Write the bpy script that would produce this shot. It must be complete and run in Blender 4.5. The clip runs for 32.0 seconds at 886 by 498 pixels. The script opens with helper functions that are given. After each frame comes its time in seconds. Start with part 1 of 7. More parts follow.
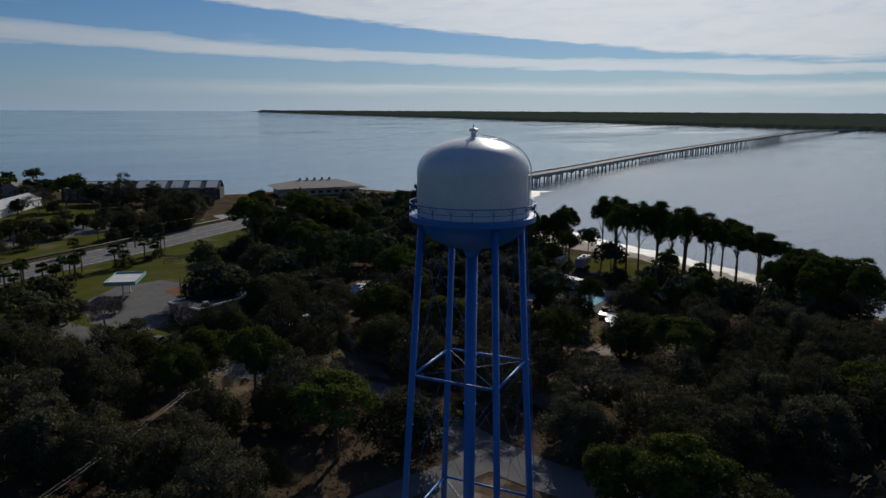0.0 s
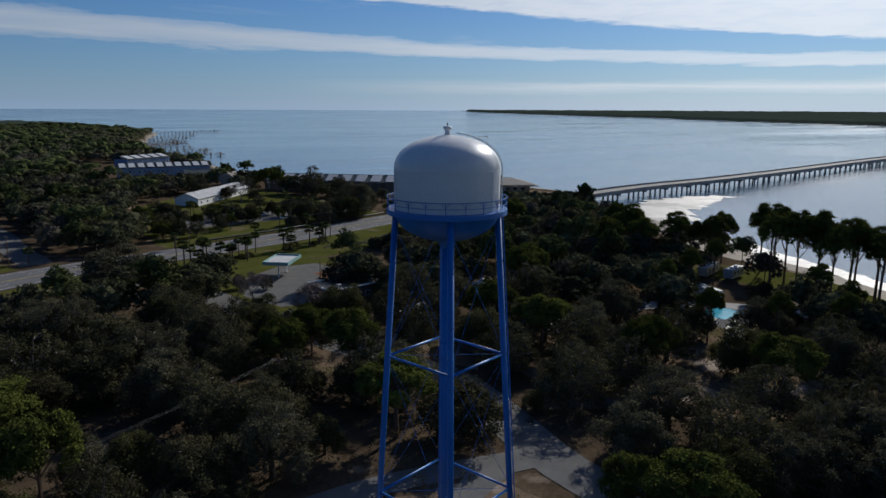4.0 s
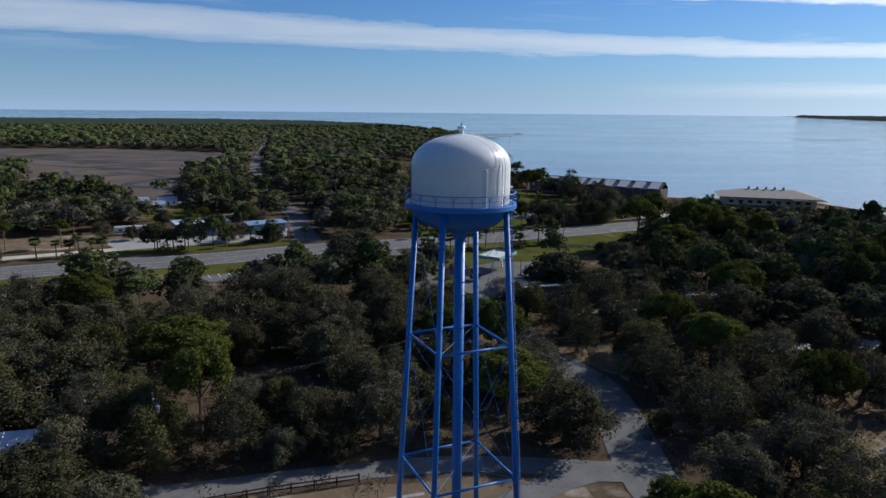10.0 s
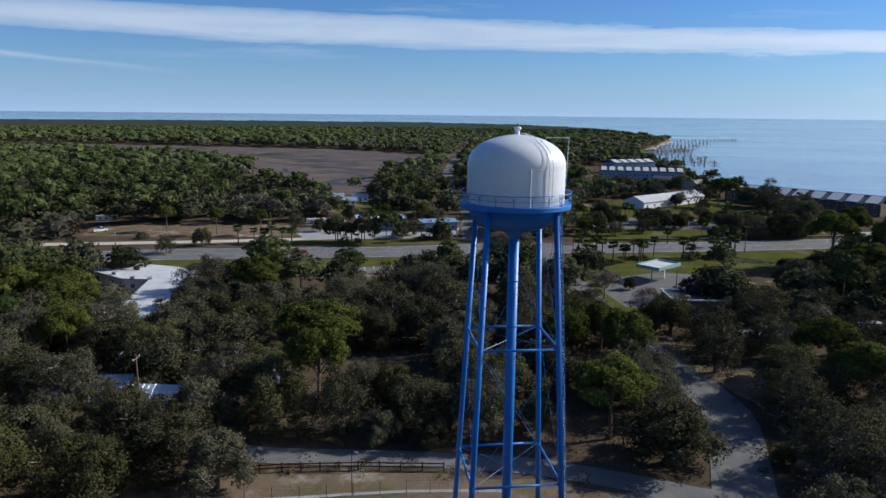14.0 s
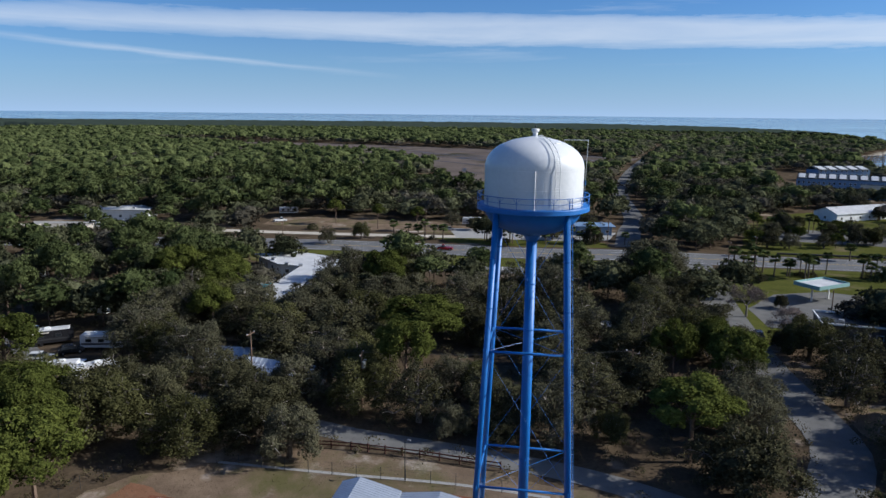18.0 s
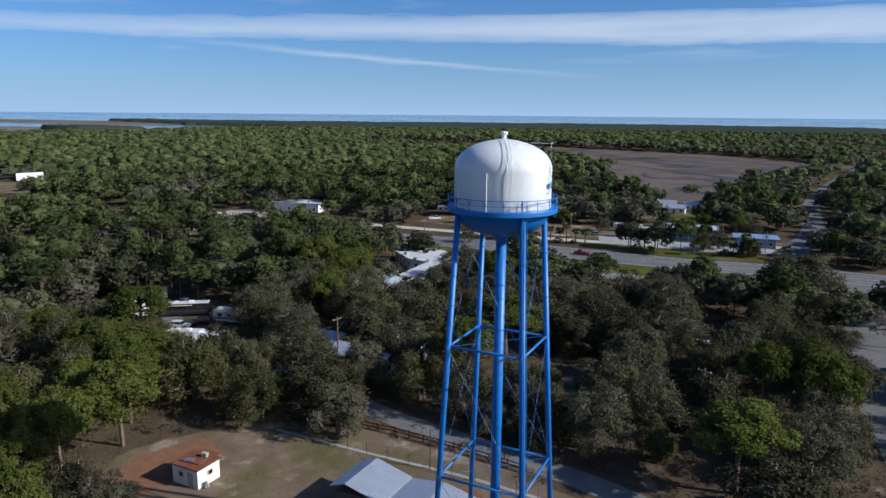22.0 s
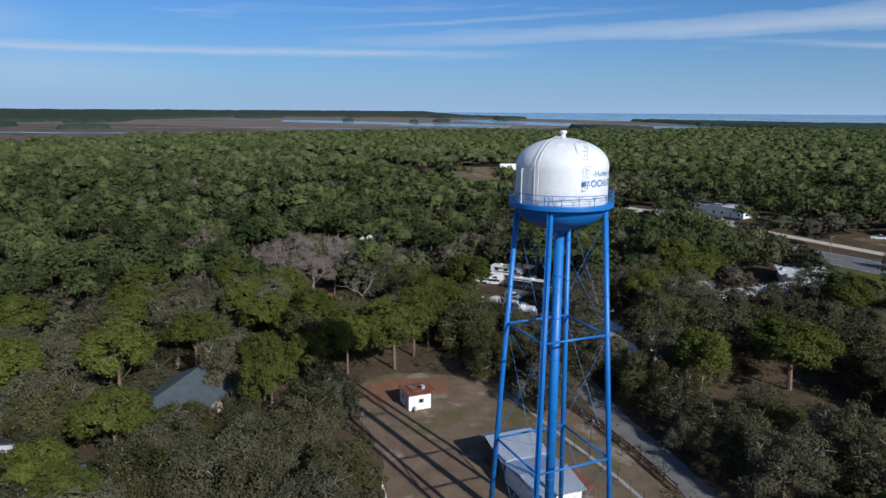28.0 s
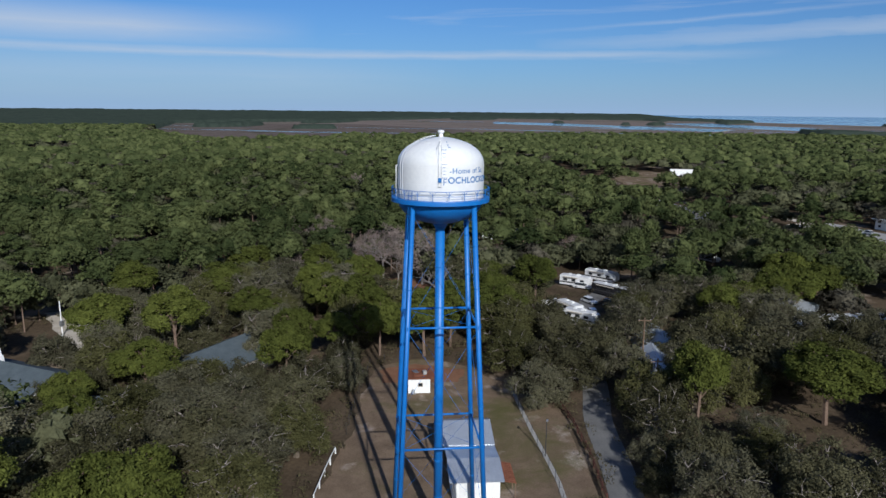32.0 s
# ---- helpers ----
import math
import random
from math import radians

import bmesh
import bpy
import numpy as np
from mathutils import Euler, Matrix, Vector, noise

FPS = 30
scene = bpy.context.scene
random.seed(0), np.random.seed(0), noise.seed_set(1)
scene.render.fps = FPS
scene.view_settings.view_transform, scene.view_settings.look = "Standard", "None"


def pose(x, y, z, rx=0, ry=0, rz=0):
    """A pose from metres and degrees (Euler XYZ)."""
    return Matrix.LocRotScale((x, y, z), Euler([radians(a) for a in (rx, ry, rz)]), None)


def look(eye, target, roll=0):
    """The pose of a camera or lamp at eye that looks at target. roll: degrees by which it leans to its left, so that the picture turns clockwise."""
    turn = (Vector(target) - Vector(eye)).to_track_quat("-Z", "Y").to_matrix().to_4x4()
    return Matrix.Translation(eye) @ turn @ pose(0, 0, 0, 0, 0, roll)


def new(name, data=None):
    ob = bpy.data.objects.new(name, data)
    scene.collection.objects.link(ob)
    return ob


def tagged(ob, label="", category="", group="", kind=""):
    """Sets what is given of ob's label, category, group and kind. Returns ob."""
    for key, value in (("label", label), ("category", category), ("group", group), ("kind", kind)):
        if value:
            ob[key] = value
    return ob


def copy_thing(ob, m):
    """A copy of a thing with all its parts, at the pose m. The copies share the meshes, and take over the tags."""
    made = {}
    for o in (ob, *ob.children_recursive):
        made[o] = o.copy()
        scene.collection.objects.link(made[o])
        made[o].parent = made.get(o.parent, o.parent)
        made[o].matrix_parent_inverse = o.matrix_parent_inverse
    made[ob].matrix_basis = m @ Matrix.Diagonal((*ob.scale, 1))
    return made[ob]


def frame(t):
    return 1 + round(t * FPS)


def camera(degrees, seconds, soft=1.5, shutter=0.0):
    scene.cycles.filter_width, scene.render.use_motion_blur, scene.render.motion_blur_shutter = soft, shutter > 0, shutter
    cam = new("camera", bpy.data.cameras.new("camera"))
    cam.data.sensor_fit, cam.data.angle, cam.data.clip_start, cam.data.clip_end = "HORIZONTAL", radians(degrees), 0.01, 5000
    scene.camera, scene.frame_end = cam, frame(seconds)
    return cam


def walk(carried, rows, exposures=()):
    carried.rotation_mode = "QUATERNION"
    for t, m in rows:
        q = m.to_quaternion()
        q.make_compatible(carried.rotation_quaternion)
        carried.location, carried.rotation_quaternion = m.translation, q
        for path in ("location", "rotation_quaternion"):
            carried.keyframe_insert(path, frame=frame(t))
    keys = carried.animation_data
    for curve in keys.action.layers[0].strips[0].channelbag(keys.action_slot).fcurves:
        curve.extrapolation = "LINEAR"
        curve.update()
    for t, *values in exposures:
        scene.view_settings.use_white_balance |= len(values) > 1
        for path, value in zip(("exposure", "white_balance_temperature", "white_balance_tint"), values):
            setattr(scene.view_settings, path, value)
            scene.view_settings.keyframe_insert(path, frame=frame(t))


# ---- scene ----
import functools

from mathutils import geometry

# ---- camera and its flight ----
FLIGHT = (  # seconds, eye, yaw to the left of +y, pitch, lean
    (0.0, -42.08, -35.55, 46.10, -47.37, -11.27, 0.30),
    (0.5, -40.63, -37.37, 46.11, -45.11, -11.25, 0.38),
    (1.0, -39.25, -39.17, 46.10, -43.01, -11.31, 0.42),
    (1.5, -37.86, -41.07, 46.10, -40.93, -11.33, 0.42),
    (2.0, -36.36, -42.97, 46.12, -38.84, -11.36, 0.36),
    (2.5, -34.76, -44.75, 46.15, -36.80, -11.37, 0.32),
    (3.0, -33.05, -46.47, 46.18, -34.70, -11.40, 0.25),
    (3.5, -31.39, -48.10, 46.18, -32.66, -11.41, 0.24),
    (5.5, -24.61, -54.16, 45.94, -24.44, -11.29, 0.42),
    (6.0, -22.60, -55.40, 45.94, -22.34, -11.26, 0.37),
    (6.5, -20.77, -56.47, 45.92, -20.28, -11.24, 0.45),
    (7.0, -18.85, -57.49, 45.89, -18.25, -11.23, 0.57),
    (7.5, -16.89, -58.42, 45.78, -16.18, -11.20, 0.63),
    (8.0, -14.98, -59.23, 45.66, -14.12, -11.20, 0.68),
    (8.5, -13.21, -59.93, 45.66, -12.07, -11.20, 0.68),
    (9.0, -11.50, -60.60, 45.81, -9.92, -11.19, 0.55),
    (9.5, -9.53, -61.37, 45.87, -7.77, -11.21, 0.58),
    (10.0, -7.79, -62.02, 46.02, -5.75, -11.20, 0.53),
    (10.5, -6.25, -62.54, 46.16, -3.64, -11.17, 0.49),
    (11.0, -4.59, -62.91, 46.18, -1.61, -11.15, 0.44),
    (11.5, -2.89, -63.23, 46.14, 0.54, -11.10, 0.47),
    (12.0, -1.25, -63.40, 46.07, 2.65, -11.11, 0.47),
    (12.5, 0.47, -63.42, 46.03, 4.75, -11.10, 0.49),
    (13.0, 2.25, -63.37, 46.01, 6.83, -11.09, 0.51),
    (13.5, 4.01, -63.36, 45.94, 8.98, -11.06, 0.57),
    (14.0, 5.76, -63.23, 45.83, 11.13, -11.02, 0.60),
    (14.5, 7.61, -62.97, 45.70, 13.50, -11.00, 0.63),
    (15.0, 9.49, -62.69, 45.62, 15.90, -11.02, 0.60),
    (15.5, 11.42, -62.50, 45.62, 18.22, -11.01, 0.60),
    (17.5, 19.32, -60.20, 45.87, 25.58, -11.04, 0.58),
    (18.0, 21.42, -59.50, 46.02, 27.18, -11.06, 0.58),
    (18.5, 23.64, -58.76, 46.15, 28.96, -11.07, 0.59),
    (19.0, 25.90, -57.87, 46.17, 30.90, -11.06, 0.63),
    (19.5, 28.12, -56.78, 46.15, 32.95, -11.03, 0.62),
    (20.0, 30.44, -55.61, 46.15, 35.02, -11.04, 0.61),
    (20.5, 32.77, -54.37, 46.16, 37.07, -11.04, 0.54),
    (21.0, 35.15, -52.96, 46.17, 39.27, -11.04, 0.52),
    (21.5, 37.50, -51.37, 46.21, 41.44, -11.04, 0.52),
    (22.0, 39.89, -49.64, 46.28, 43.65, -11.03, 0.51),
    (22.5, 42.29, -47.81, 46.34, 45.83, -11.04, 0.48),
    (23.0, 44.64, -45.92, 46.39, 47.98, -11.07, 0.46),
    (23.5, 47.01, -43.91, 46.41, 50.18, -11.07, 0.45),
    (24.0, 49.39, -41.76, 46.41, 52.67, -11.09, 0.46),
    (24.5, 51.72, -39.40, 46.37, 55.17, -11.08, 0.48),
    (26.5, 60.42, -27.87, 46.36, 66.78, -11.14, 0.52),
    (27.0, 62.41, -24.63, 46.40, 72.97, -11.19, 0.47),
    (27.5, 64.27, -21.27, 46.47, 78.91, -11.23, 0.41),
    (28.0, 65.85, -17.74, 46.55, 84.57, -11.27, 0.34),
    (28.5, 67.21, -13.87, 46.61, 90.31, -11.28, 0.35),
    (29.0, 68.19, -10.00, 46.65, 96.05, -11.27, 0.31),
    (29.5, 68.91, -6.22, 46.64, 100.55, -11.27, 0.30),
    (30.0, 69.52, -2.18, 46.62, 100.88, -11.27, 0.34),
    (30.5, 69.89, 2.05, 46.60, 100.97, -11.22, 0.39),
    (31.0, 69.99, 6.35, 46.56, 101.09, -11.19, 0.41),
    (31.5, 69.89, 10.73, 46.55, 101.51, -11.18, 0.49),
    (32.0, 69.73, 15.25, 46.62, 102.08, -11.21, 0.55),
)


def aim(x, y, z, yaw, pitch, lean):
    a, b = radians(yaw), radians(pitch)
    ahead = Vector((-math.sin(a) * math.cos(b), math.cos(a) * math.cos(b), math.sin(b)))
    return look((x, y, z), Vector((x, y, z)) + 60 * ahead, lean)


cam = camera(65.034, 32.0)
walk(cam, [(t, aim(*p)) for t, *p in FLIGHT],
     exposures=((0.0, -0.78, 6500, 10), (3.0, -0.58, 6250, 10), (6.0, -0.34, 6120, 10), (9.0, -0.06, 6050, 10), (13.0, 0.18, 5980, 10), (19.0, 0.26, 5920, 10), (24.0, 0.2, 5850, 10), (27.0, 0.06, 5850, 10), (32.0, -0.08, 5880, 10)))

# ---- world, sun ----
SUN_AZ, SUN_EL = 28.5, 29.5
world = bpy.data.worlds.new("sky")
scene.world = world
world.use_nodes = True
nt = world.node_tree
nt.nodes.clear()


def node(tree, kind, **values):
    n = tree.nodes.new(kind)
    for key, value in values.items():
        if key in n.inputs:
            n.inputs[key].default_value = value
    return n


def math_node(tree, op, a, b=None, c=None, clamp=False):
    n = tree.nodes.new("ShaderNodeMath")
    n.operation, n.use_clamp = op, clamp
    for i, v in enumerate((a, b, c)):
        if v is None:
            continue
        if isinstance(v, (int, float)):
            n.inputs[i].default_value = v
        else:
            tree.links.new(v, n.inputs[i])
    return n.outputs[0]


def build_sky(tree):
    link = tree.links.new
    mn = functools.partial(math_node, tree)
    sky = tree.nodes.new("ShaderNodeTexSky")
    sky.sky_type, sky.sun_disc = "NISHITA", False
    sky.sun_elevation, sky.sun_rotation = radians(SUN_EL), radians(90 - SUN_AZ)
    sky.altitude, sky.air_density, sky.dust_density, sky.ozone_density = 50, 1.0, 0.35, 2.5
    co = tree.nodes.new("ShaderNodeTexCoord")
    sep = tree.nodes.new("ShaderNodeSeparateXYZ")
    link(co.outputs["Generated"], sep.inputs[0])
    x, y, z = sep.outputs
    deg = 180 / math.pi
    elev = mn("MULTIPLY", mn("ARCSINE", z), deg)
    yaw = mn("MULTIPLY", mn("ARCTAN2", mn("MULTIPLY", x, -1.0), y), deg)
    # streaked noise in angle space
    comb = tree.nodes.new("ShaderNodeCombineXYZ")
    link(mn("MULTIPLY", yaw, 0.035), comb.inputs[0])
    link(mn("MULTIPLY", elev, 0.45), comb.inputs[1])
    streak = node(tree, "ShaderNodeTexNoise", Scale=1.6, Detail=7.0, Roughness=0.6, Distortion=0.6)
    link(comb.outputs[0], streak.inputs["Vector"])
    comb2 = tree.nodes.new("ShaderNodeCombineXYZ")
    link(mn("MULTIPLY", yaw, 0.12), comb2.inputs[0])
    link(mn("MULTIPLY", elev, 0.7), comb2.inputs[1])
    comb2.inputs[2].default_value = 4.0
    puff = node(tree, "ShaderNodeTexNoise", Scale=2.2, Detail=8.0, Roughness=0.62, Distortion=0.4)
    link(comb2.outputs[0], puff.inputs["Vector"])
    s, p = streak.outputs["Fac"], puff.outputs["Fac"]
    wob = mn("ADD", mn("MULTIPLY", mn("SUBTRACT", s, 0.5), 2.2), mn("MULTIPLY", mn("SUBTRACT", p, 0.5), 1.0))
    # the long band
    centre = mn("ADD", 4.8, mn("MULTIPLY", 1.75, mn("COSINE", mn("MULTIPLY", mn("SUBTRACT", yaw, 38.0), 1.4 / deg))))
    half = mn("ADD", 0.45, mn("MULTIPLY", 0.85, mn("POWER", 2.718, mn("MULTIPLY", -1.0, mn("POWER", mn("DIVIDE", mn("SUBTRACT", yaw, 24.0), 42.0), 2.0)))))
    dist = mn("ABSOLUTE", mn("SUBTRACT", mn("ADD", elev, mn("MULTIPLY", wob, 0.6)), centre))
    band = mn("MULTIPLY", mn("ADD", 1.0, mn("MULTIPLY", 0.9, mn("DIVIDE", mn("SUBTRACT", 45.0, yaw), 35.0, clamp=True))), mn("SUBTRACT", 1.0, mn("DIVIDE", dist, half)), clamp=True)
    band = mn("MULTIPLY", band, mn("DIVIDE", mn("SUBTRACT", 95.0, yaw), 55.0, clamp=True))
    band = mn("MULTIPLY", mn("POWER", band, 0.5), mn("ADD", 0.35, mn("MULTIPLY", s, 0.8)), clamp=True)
    # thin streaks and a soft patch to the west: rise at a yaw, slope, half height, first and last yaw, weight
    for at, rise, slope, tall, y0, y1, weight in ((31.0, 2.85, 0.074, 0.30, 30.0, 66.0, 0.6), (112.0, 4.3, -0.004, 0.42, 76.0, 150.0, 0.7), (92.0, 6.3, -0.06, 0.24, 66.0, 98.0, 0.4), (135.0, 5.9, 0.0, 1.7, 112.0, 175.0, 0.95), (135.0, 2.6, 0.0, 2.2, 100.0, 180.0, 0.35)):
        off = mn("ABSOLUTE", mn("SUBTRACT", mn("ADD", elev, mn("MULTIPLY", wob, 0.3)), mn("ADD", rise, mn("MULTIPLY", slope, mn("SUBTRACT", yaw, at)))))
        strip = mn("SUBTRACT", 1.0, mn("DIVIDE", off, tall), clamp=True)
        strip = mn("MULTIPLY", strip, mn("DIVIDE", mn("SUBTRACT", yaw, y0), 14.0, clamp=True))
        strip = mn("MULTIPLY", strip, mn("DIVIDE", mn("SUBTRACT", y1, yaw), 14.0, clamp=True))
        band = mn("MAXIMUM", band, mn("MULTIPLY", mn("MULTIPLY", strip, weight), mn("ADD", 0.5, mn("MULTIPLY", s, 0.8)), clamp=True))
    # the sheet towards the sun
    edge = mn("MAXIMUM", 3.7, mn("ADD", 5.3, mn("MULTIPLY", 0.098, mn("ADD", yaw, 54.5))))
    sheet = mn("DIVIDE", mn("SUBTRACT", mn("ADD", elev, mn("MULTIPLY", wob, 0.8)), edge), 0.28, clamp=True)
    behind = mn("DIVIDE", mn("SUBTRACT", mn("ADD", 190.0, yaw), 20.0), 30.0, clamp=True)
    behind = mn("MULTIPLY", behind, mn("DIVIDE", mn("SUBTRACT", 8.0, yaw), 20.0, clamp=True))
    behind = mn("MULTIPLY", behind, mn("DIVIDE", mn("SUBTRACT", 42.0, elev), 14.0, clamp=True))
    sheet = mn("MULTIPLY", mn("MULTIPLY", sheet, behind), mn("ADD", 0.58, mn("MULTIPLY", p, 0.75)), clamp=True)
    # low line of cloud over the bay and thin wisps
    low = mn("SUBTRACT", 1.0, mn("DIVIDE", mn("ABSOLUTE", mn("SUBTRACT", mn("ADD", elev, mn("MULTIPLY", wob, 0.5)), 1.75)), 0.6), clamp=True)
    low = mn("MULTIPLY", low, mn("DIVIDE", mn("SUBTRACT", -18.0, yaw), 25.0, clamp=True))
    wisp = mn("MULTIPLY", mn("SUBTRACT", s, 0.56, clamp=True), 4.0, clamp=True)
    wisp = mn("MULTIPLY", wisp, mn("DIVIDE", mn("SUBTRACT", elev, 3.0), 2.0, clamp=True))
    wisp = mn("MULTIPLY", wisp, mn("DIVIDE", mn("SUBTRACT", 34.0, elev), 60.0, clamp=True))
    cover = mn("MAXIMUM", mn("MAXIMUM", band, sheet), mn("MAXIMUM", mn("MULTIPLY", low, 0.8), wisp), clamp=True)
    # haze and clouds brighten towards the sun
    aim_at = tree.nodes.new("ShaderNodeVectorMath")
    aim_at.operation = "DOT_PRODUCT"
    link(co.outputs["Generated"], aim_at.inputs[0])
    aim_at.inputs[1].default_value = (math.cos(radians(SUN_AZ)) * math.cos(radians(SUN_EL)), math.sin(radians(SUN_AZ)) * math.cos(radians(SUN_EL)), math.sin(radians(SUN_EL)))
    glow = mn("POWER", mn("MAXIMUM", aim_at.outputs["Value"], 0.0), 5.0)
    # sea haze whitens the lowest degrees
    clear = tree.nodes.new("ShaderNodeMix")
    clear.data_type, clear.blend_type = "RGBA", "MULTIPLY"
    clear.inputs["Factor"].default_value = 1.0
    link(sky.outputs[0], clear.inputs["A"])
    clear.inputs["B"].default_value = (0.46, 0.80, 1.26, 1)
    haze = tree.nodes.new("ShaderNodeMix")
    haze.data_type = "RGBA"
    link(mn("MULTIPLY", 0.92, mn("POWER", 2.718, mn("MULTIPLY", mn("MAXIMUM", elev, 0.0), -0.30))), haze.inputs["Factor"])
    link(clear.outputs["Result"], haze.inputs["A"])
    bright = tree.nodes.new("ShaderNodeMix")
    bright.data_type = "RGBA"
    link(glow, bright.inputs["Factor"])
    bright.inputs["A"].default_value, bright.inputs["B"].default_value = (5.2, 7.2, 9.9, 1), (17.0, 18.3, 19.6, 1)
    link(bright.outputs["Result"], haze.inputs["B"])
    mix = tree.nodes.new("ShaderNodeMix")
    mix.data_type = "RGBA"
    link(mn("MULTIPLY", cover, 0.85), mix.inputs["Factor"])
    link(haze.outputs["Result"], mix.inputs["A"])
    white = tree.nodes.new("ShaderNodeMix")
    white.data_type = "RGBA"
    link(mn("MULTIPLY", glow, 1.0, clamp=True), white.inputs["Factor"])
    white.inputs["A"].default_value, white.inputs["B"].default_value = (8.6, 9.3, 10.2, 1), (23.0, 23.3, 23.6, 1)
    link(white.outputs["Result"], mix.inputs["B"])
    back = node(tree, "ShaderNodeBackground", Strength=0.066)
    link(mix.outputs["Result"], back.inputs["Color"])
    out = tree.nodes.new("ShaderNodeOutputWorld")
    link(back.outputs[0], out.inputs["Surface"])


build_sky(nt)
lamp_data = bpy.data.lights.new("sun", "SUN")
lamp_data.energy, lamp_data.angle, lamp_data.color = 5.0, radians(0.55), (1.0, 0.95, 0.87)
sun = new("sun", lamp_data)
sun.matrix_world = look(Vector((math.cos(radians(SUN_AZ)) * math.cos(radians(SUN_EL)),
                                math.sin(radians(SUN_AZ)) * math.cos(radians(SUN_EL)), math.sin(radians(SUN_EL)))) * 200, (0, 0, 0))

# ---- materials ----


def surface(name, dark, light, scale=1.0, rough=0.8, metal=0.0, bump=0.15, fine=9.0, spots=None, spot_at=0.62, isle=0.0, thin=0.0, coords="Object", cell=0.0):
    """A two-scale noise surface; spots: a third colour in blotches; isle: per-piece shift; thin: light through leaves."""
    m = bpy.data.materials.new(name)
    m.use_nodes = True
    t = m.node_tree
    b = t.nodes["Principled BSDF"]
    link, mn = t.links.new, functools.partial(math_node, t)
    co = t.nodes.new("ShaderNodeTexCoord")
    src = t.nodes.new("ShaderNodeNewGeometry").outputs["Position"] if coords == "World" else co.outputs[coords]
    big = node(t, "ShaderNodeTexNoise", Scale=scale, Detail=4.0, Roughness=0.6)
    small = node(t, "ShaderNodeTexNoise", Scale=scale * fine, Detail=5.0, Roughness=0.65)
    link(src, big.inputs["Vector"]), link(src, small.inputs["Vector"])
    fac = mn("ADD", mn("MULTIPLY", big.outputs["Fac"], 0.9), mn("MULTIPLY", small.outputs["Fac"], 0.7))
    fac = mn("MULTIPLY", mn("SUBTRACT", fac, 0.45), 1.4, clamp=True)
    if isle:
        geo = t.nodes.new("ShaderNodeNewGeometry")
        info = t.nodes.new("ShaderNodeObjectInfo")
        shift = mn("MULTIPLY", mn("SUBTRACT", mn("ADD", mn("MULTIPLY", geo.outputs["Random Per Island"], 0.4), mn("MULTIPLY", info.outputs["Random"], 0.6)), 0.5), isle)
        fac = mn("ADD", fac, shift, clamp=True)
    if cell:
        vor = node(t, "ShaderNodeTexVoronoi", Scale=1 / cell)
        vor.voronoi_dimensions = "2D"
        link(src, vor.inputs["Vector"])
        tone = t.nodes.new("ShaderNodeSeparateColor")
        link(vor.outputs["Color"], tone.inputs[0])
        fac = mn("ADD", fac, mn("MULTIPLY", mn("SUBTRACT", tone.outputs[0], 0.5), 0.7), clamp=True)
    mix = t.nodes.new("ShaderNodeMix")
    mix.data_type = "RGBA"
    link(fac, mix.inputs["Factor"])
    mix.inputs["A"].default_value, mix.inputs["B"].default_value = (*dark, 1), (*light, 1)
    col = mix.outputs["Result"]
    if spots:
        sp = node(t, "ShaderNodeTexNoise", Scale=scale * 0.43, Detail=6.0, Roughness=0.62)
        link(src, sp.inputs["Vector"])
        k = mn("MULTIPLY", mn("SUBTRACT", sp.outputs["Fac"], spot_at), 9.0, clamp=True)
        mix2 = t.nodes.new("ShaderNodeMix")
        mix2.data_type = "RGBA"
        link(k, mix2.inputs["Factor"]), link(col, mix2.inputs["A"])
        mix2.inputs["B"].default_value = (*spots, 1)
        col = mix2.outputs["Result"]
    link(col, b.inputs["Base Color"])
    b.inputs["Metallic"].default_value = metal
    if rough >= 0.8:
        b.inputs["Specular IOR Level"].default_value = 0.0 if rough >= 0.9 else 0.12
    link(mn("ADD", rough - 0.1, mn("MULTIPLY", small.outputs["Fac"], 0.2), clamp=True), b.inputs["Roughness"])
    if bump:
        bp = node(t, "ShaderNodeBump", Strength=min(bump, 1.0), Distance=0.05 if bump <= 1 else 0.5)
        link(small.outputs["Fac"], bp.inputs["Height"]), link(bp.outputs[0], b.inputs["Normal"])
    if thin:
        tr = t.nodes.new("ShaderNodeBsdfTranslucent")
        link(col, tr.inputs["Color"])
        ms = node(t, "ShaderNodeMixShader", Fac=thin)
        link(b.outputs[0], ms.inputs[1]), link(tr.outputs[0], ms.inputs[2])
        link(ms.outputs[0], t.nodes["Material Output"].inputs["Surface"])
        b.inputs["Specular IOR Level"].default_value = 0.0
    return m


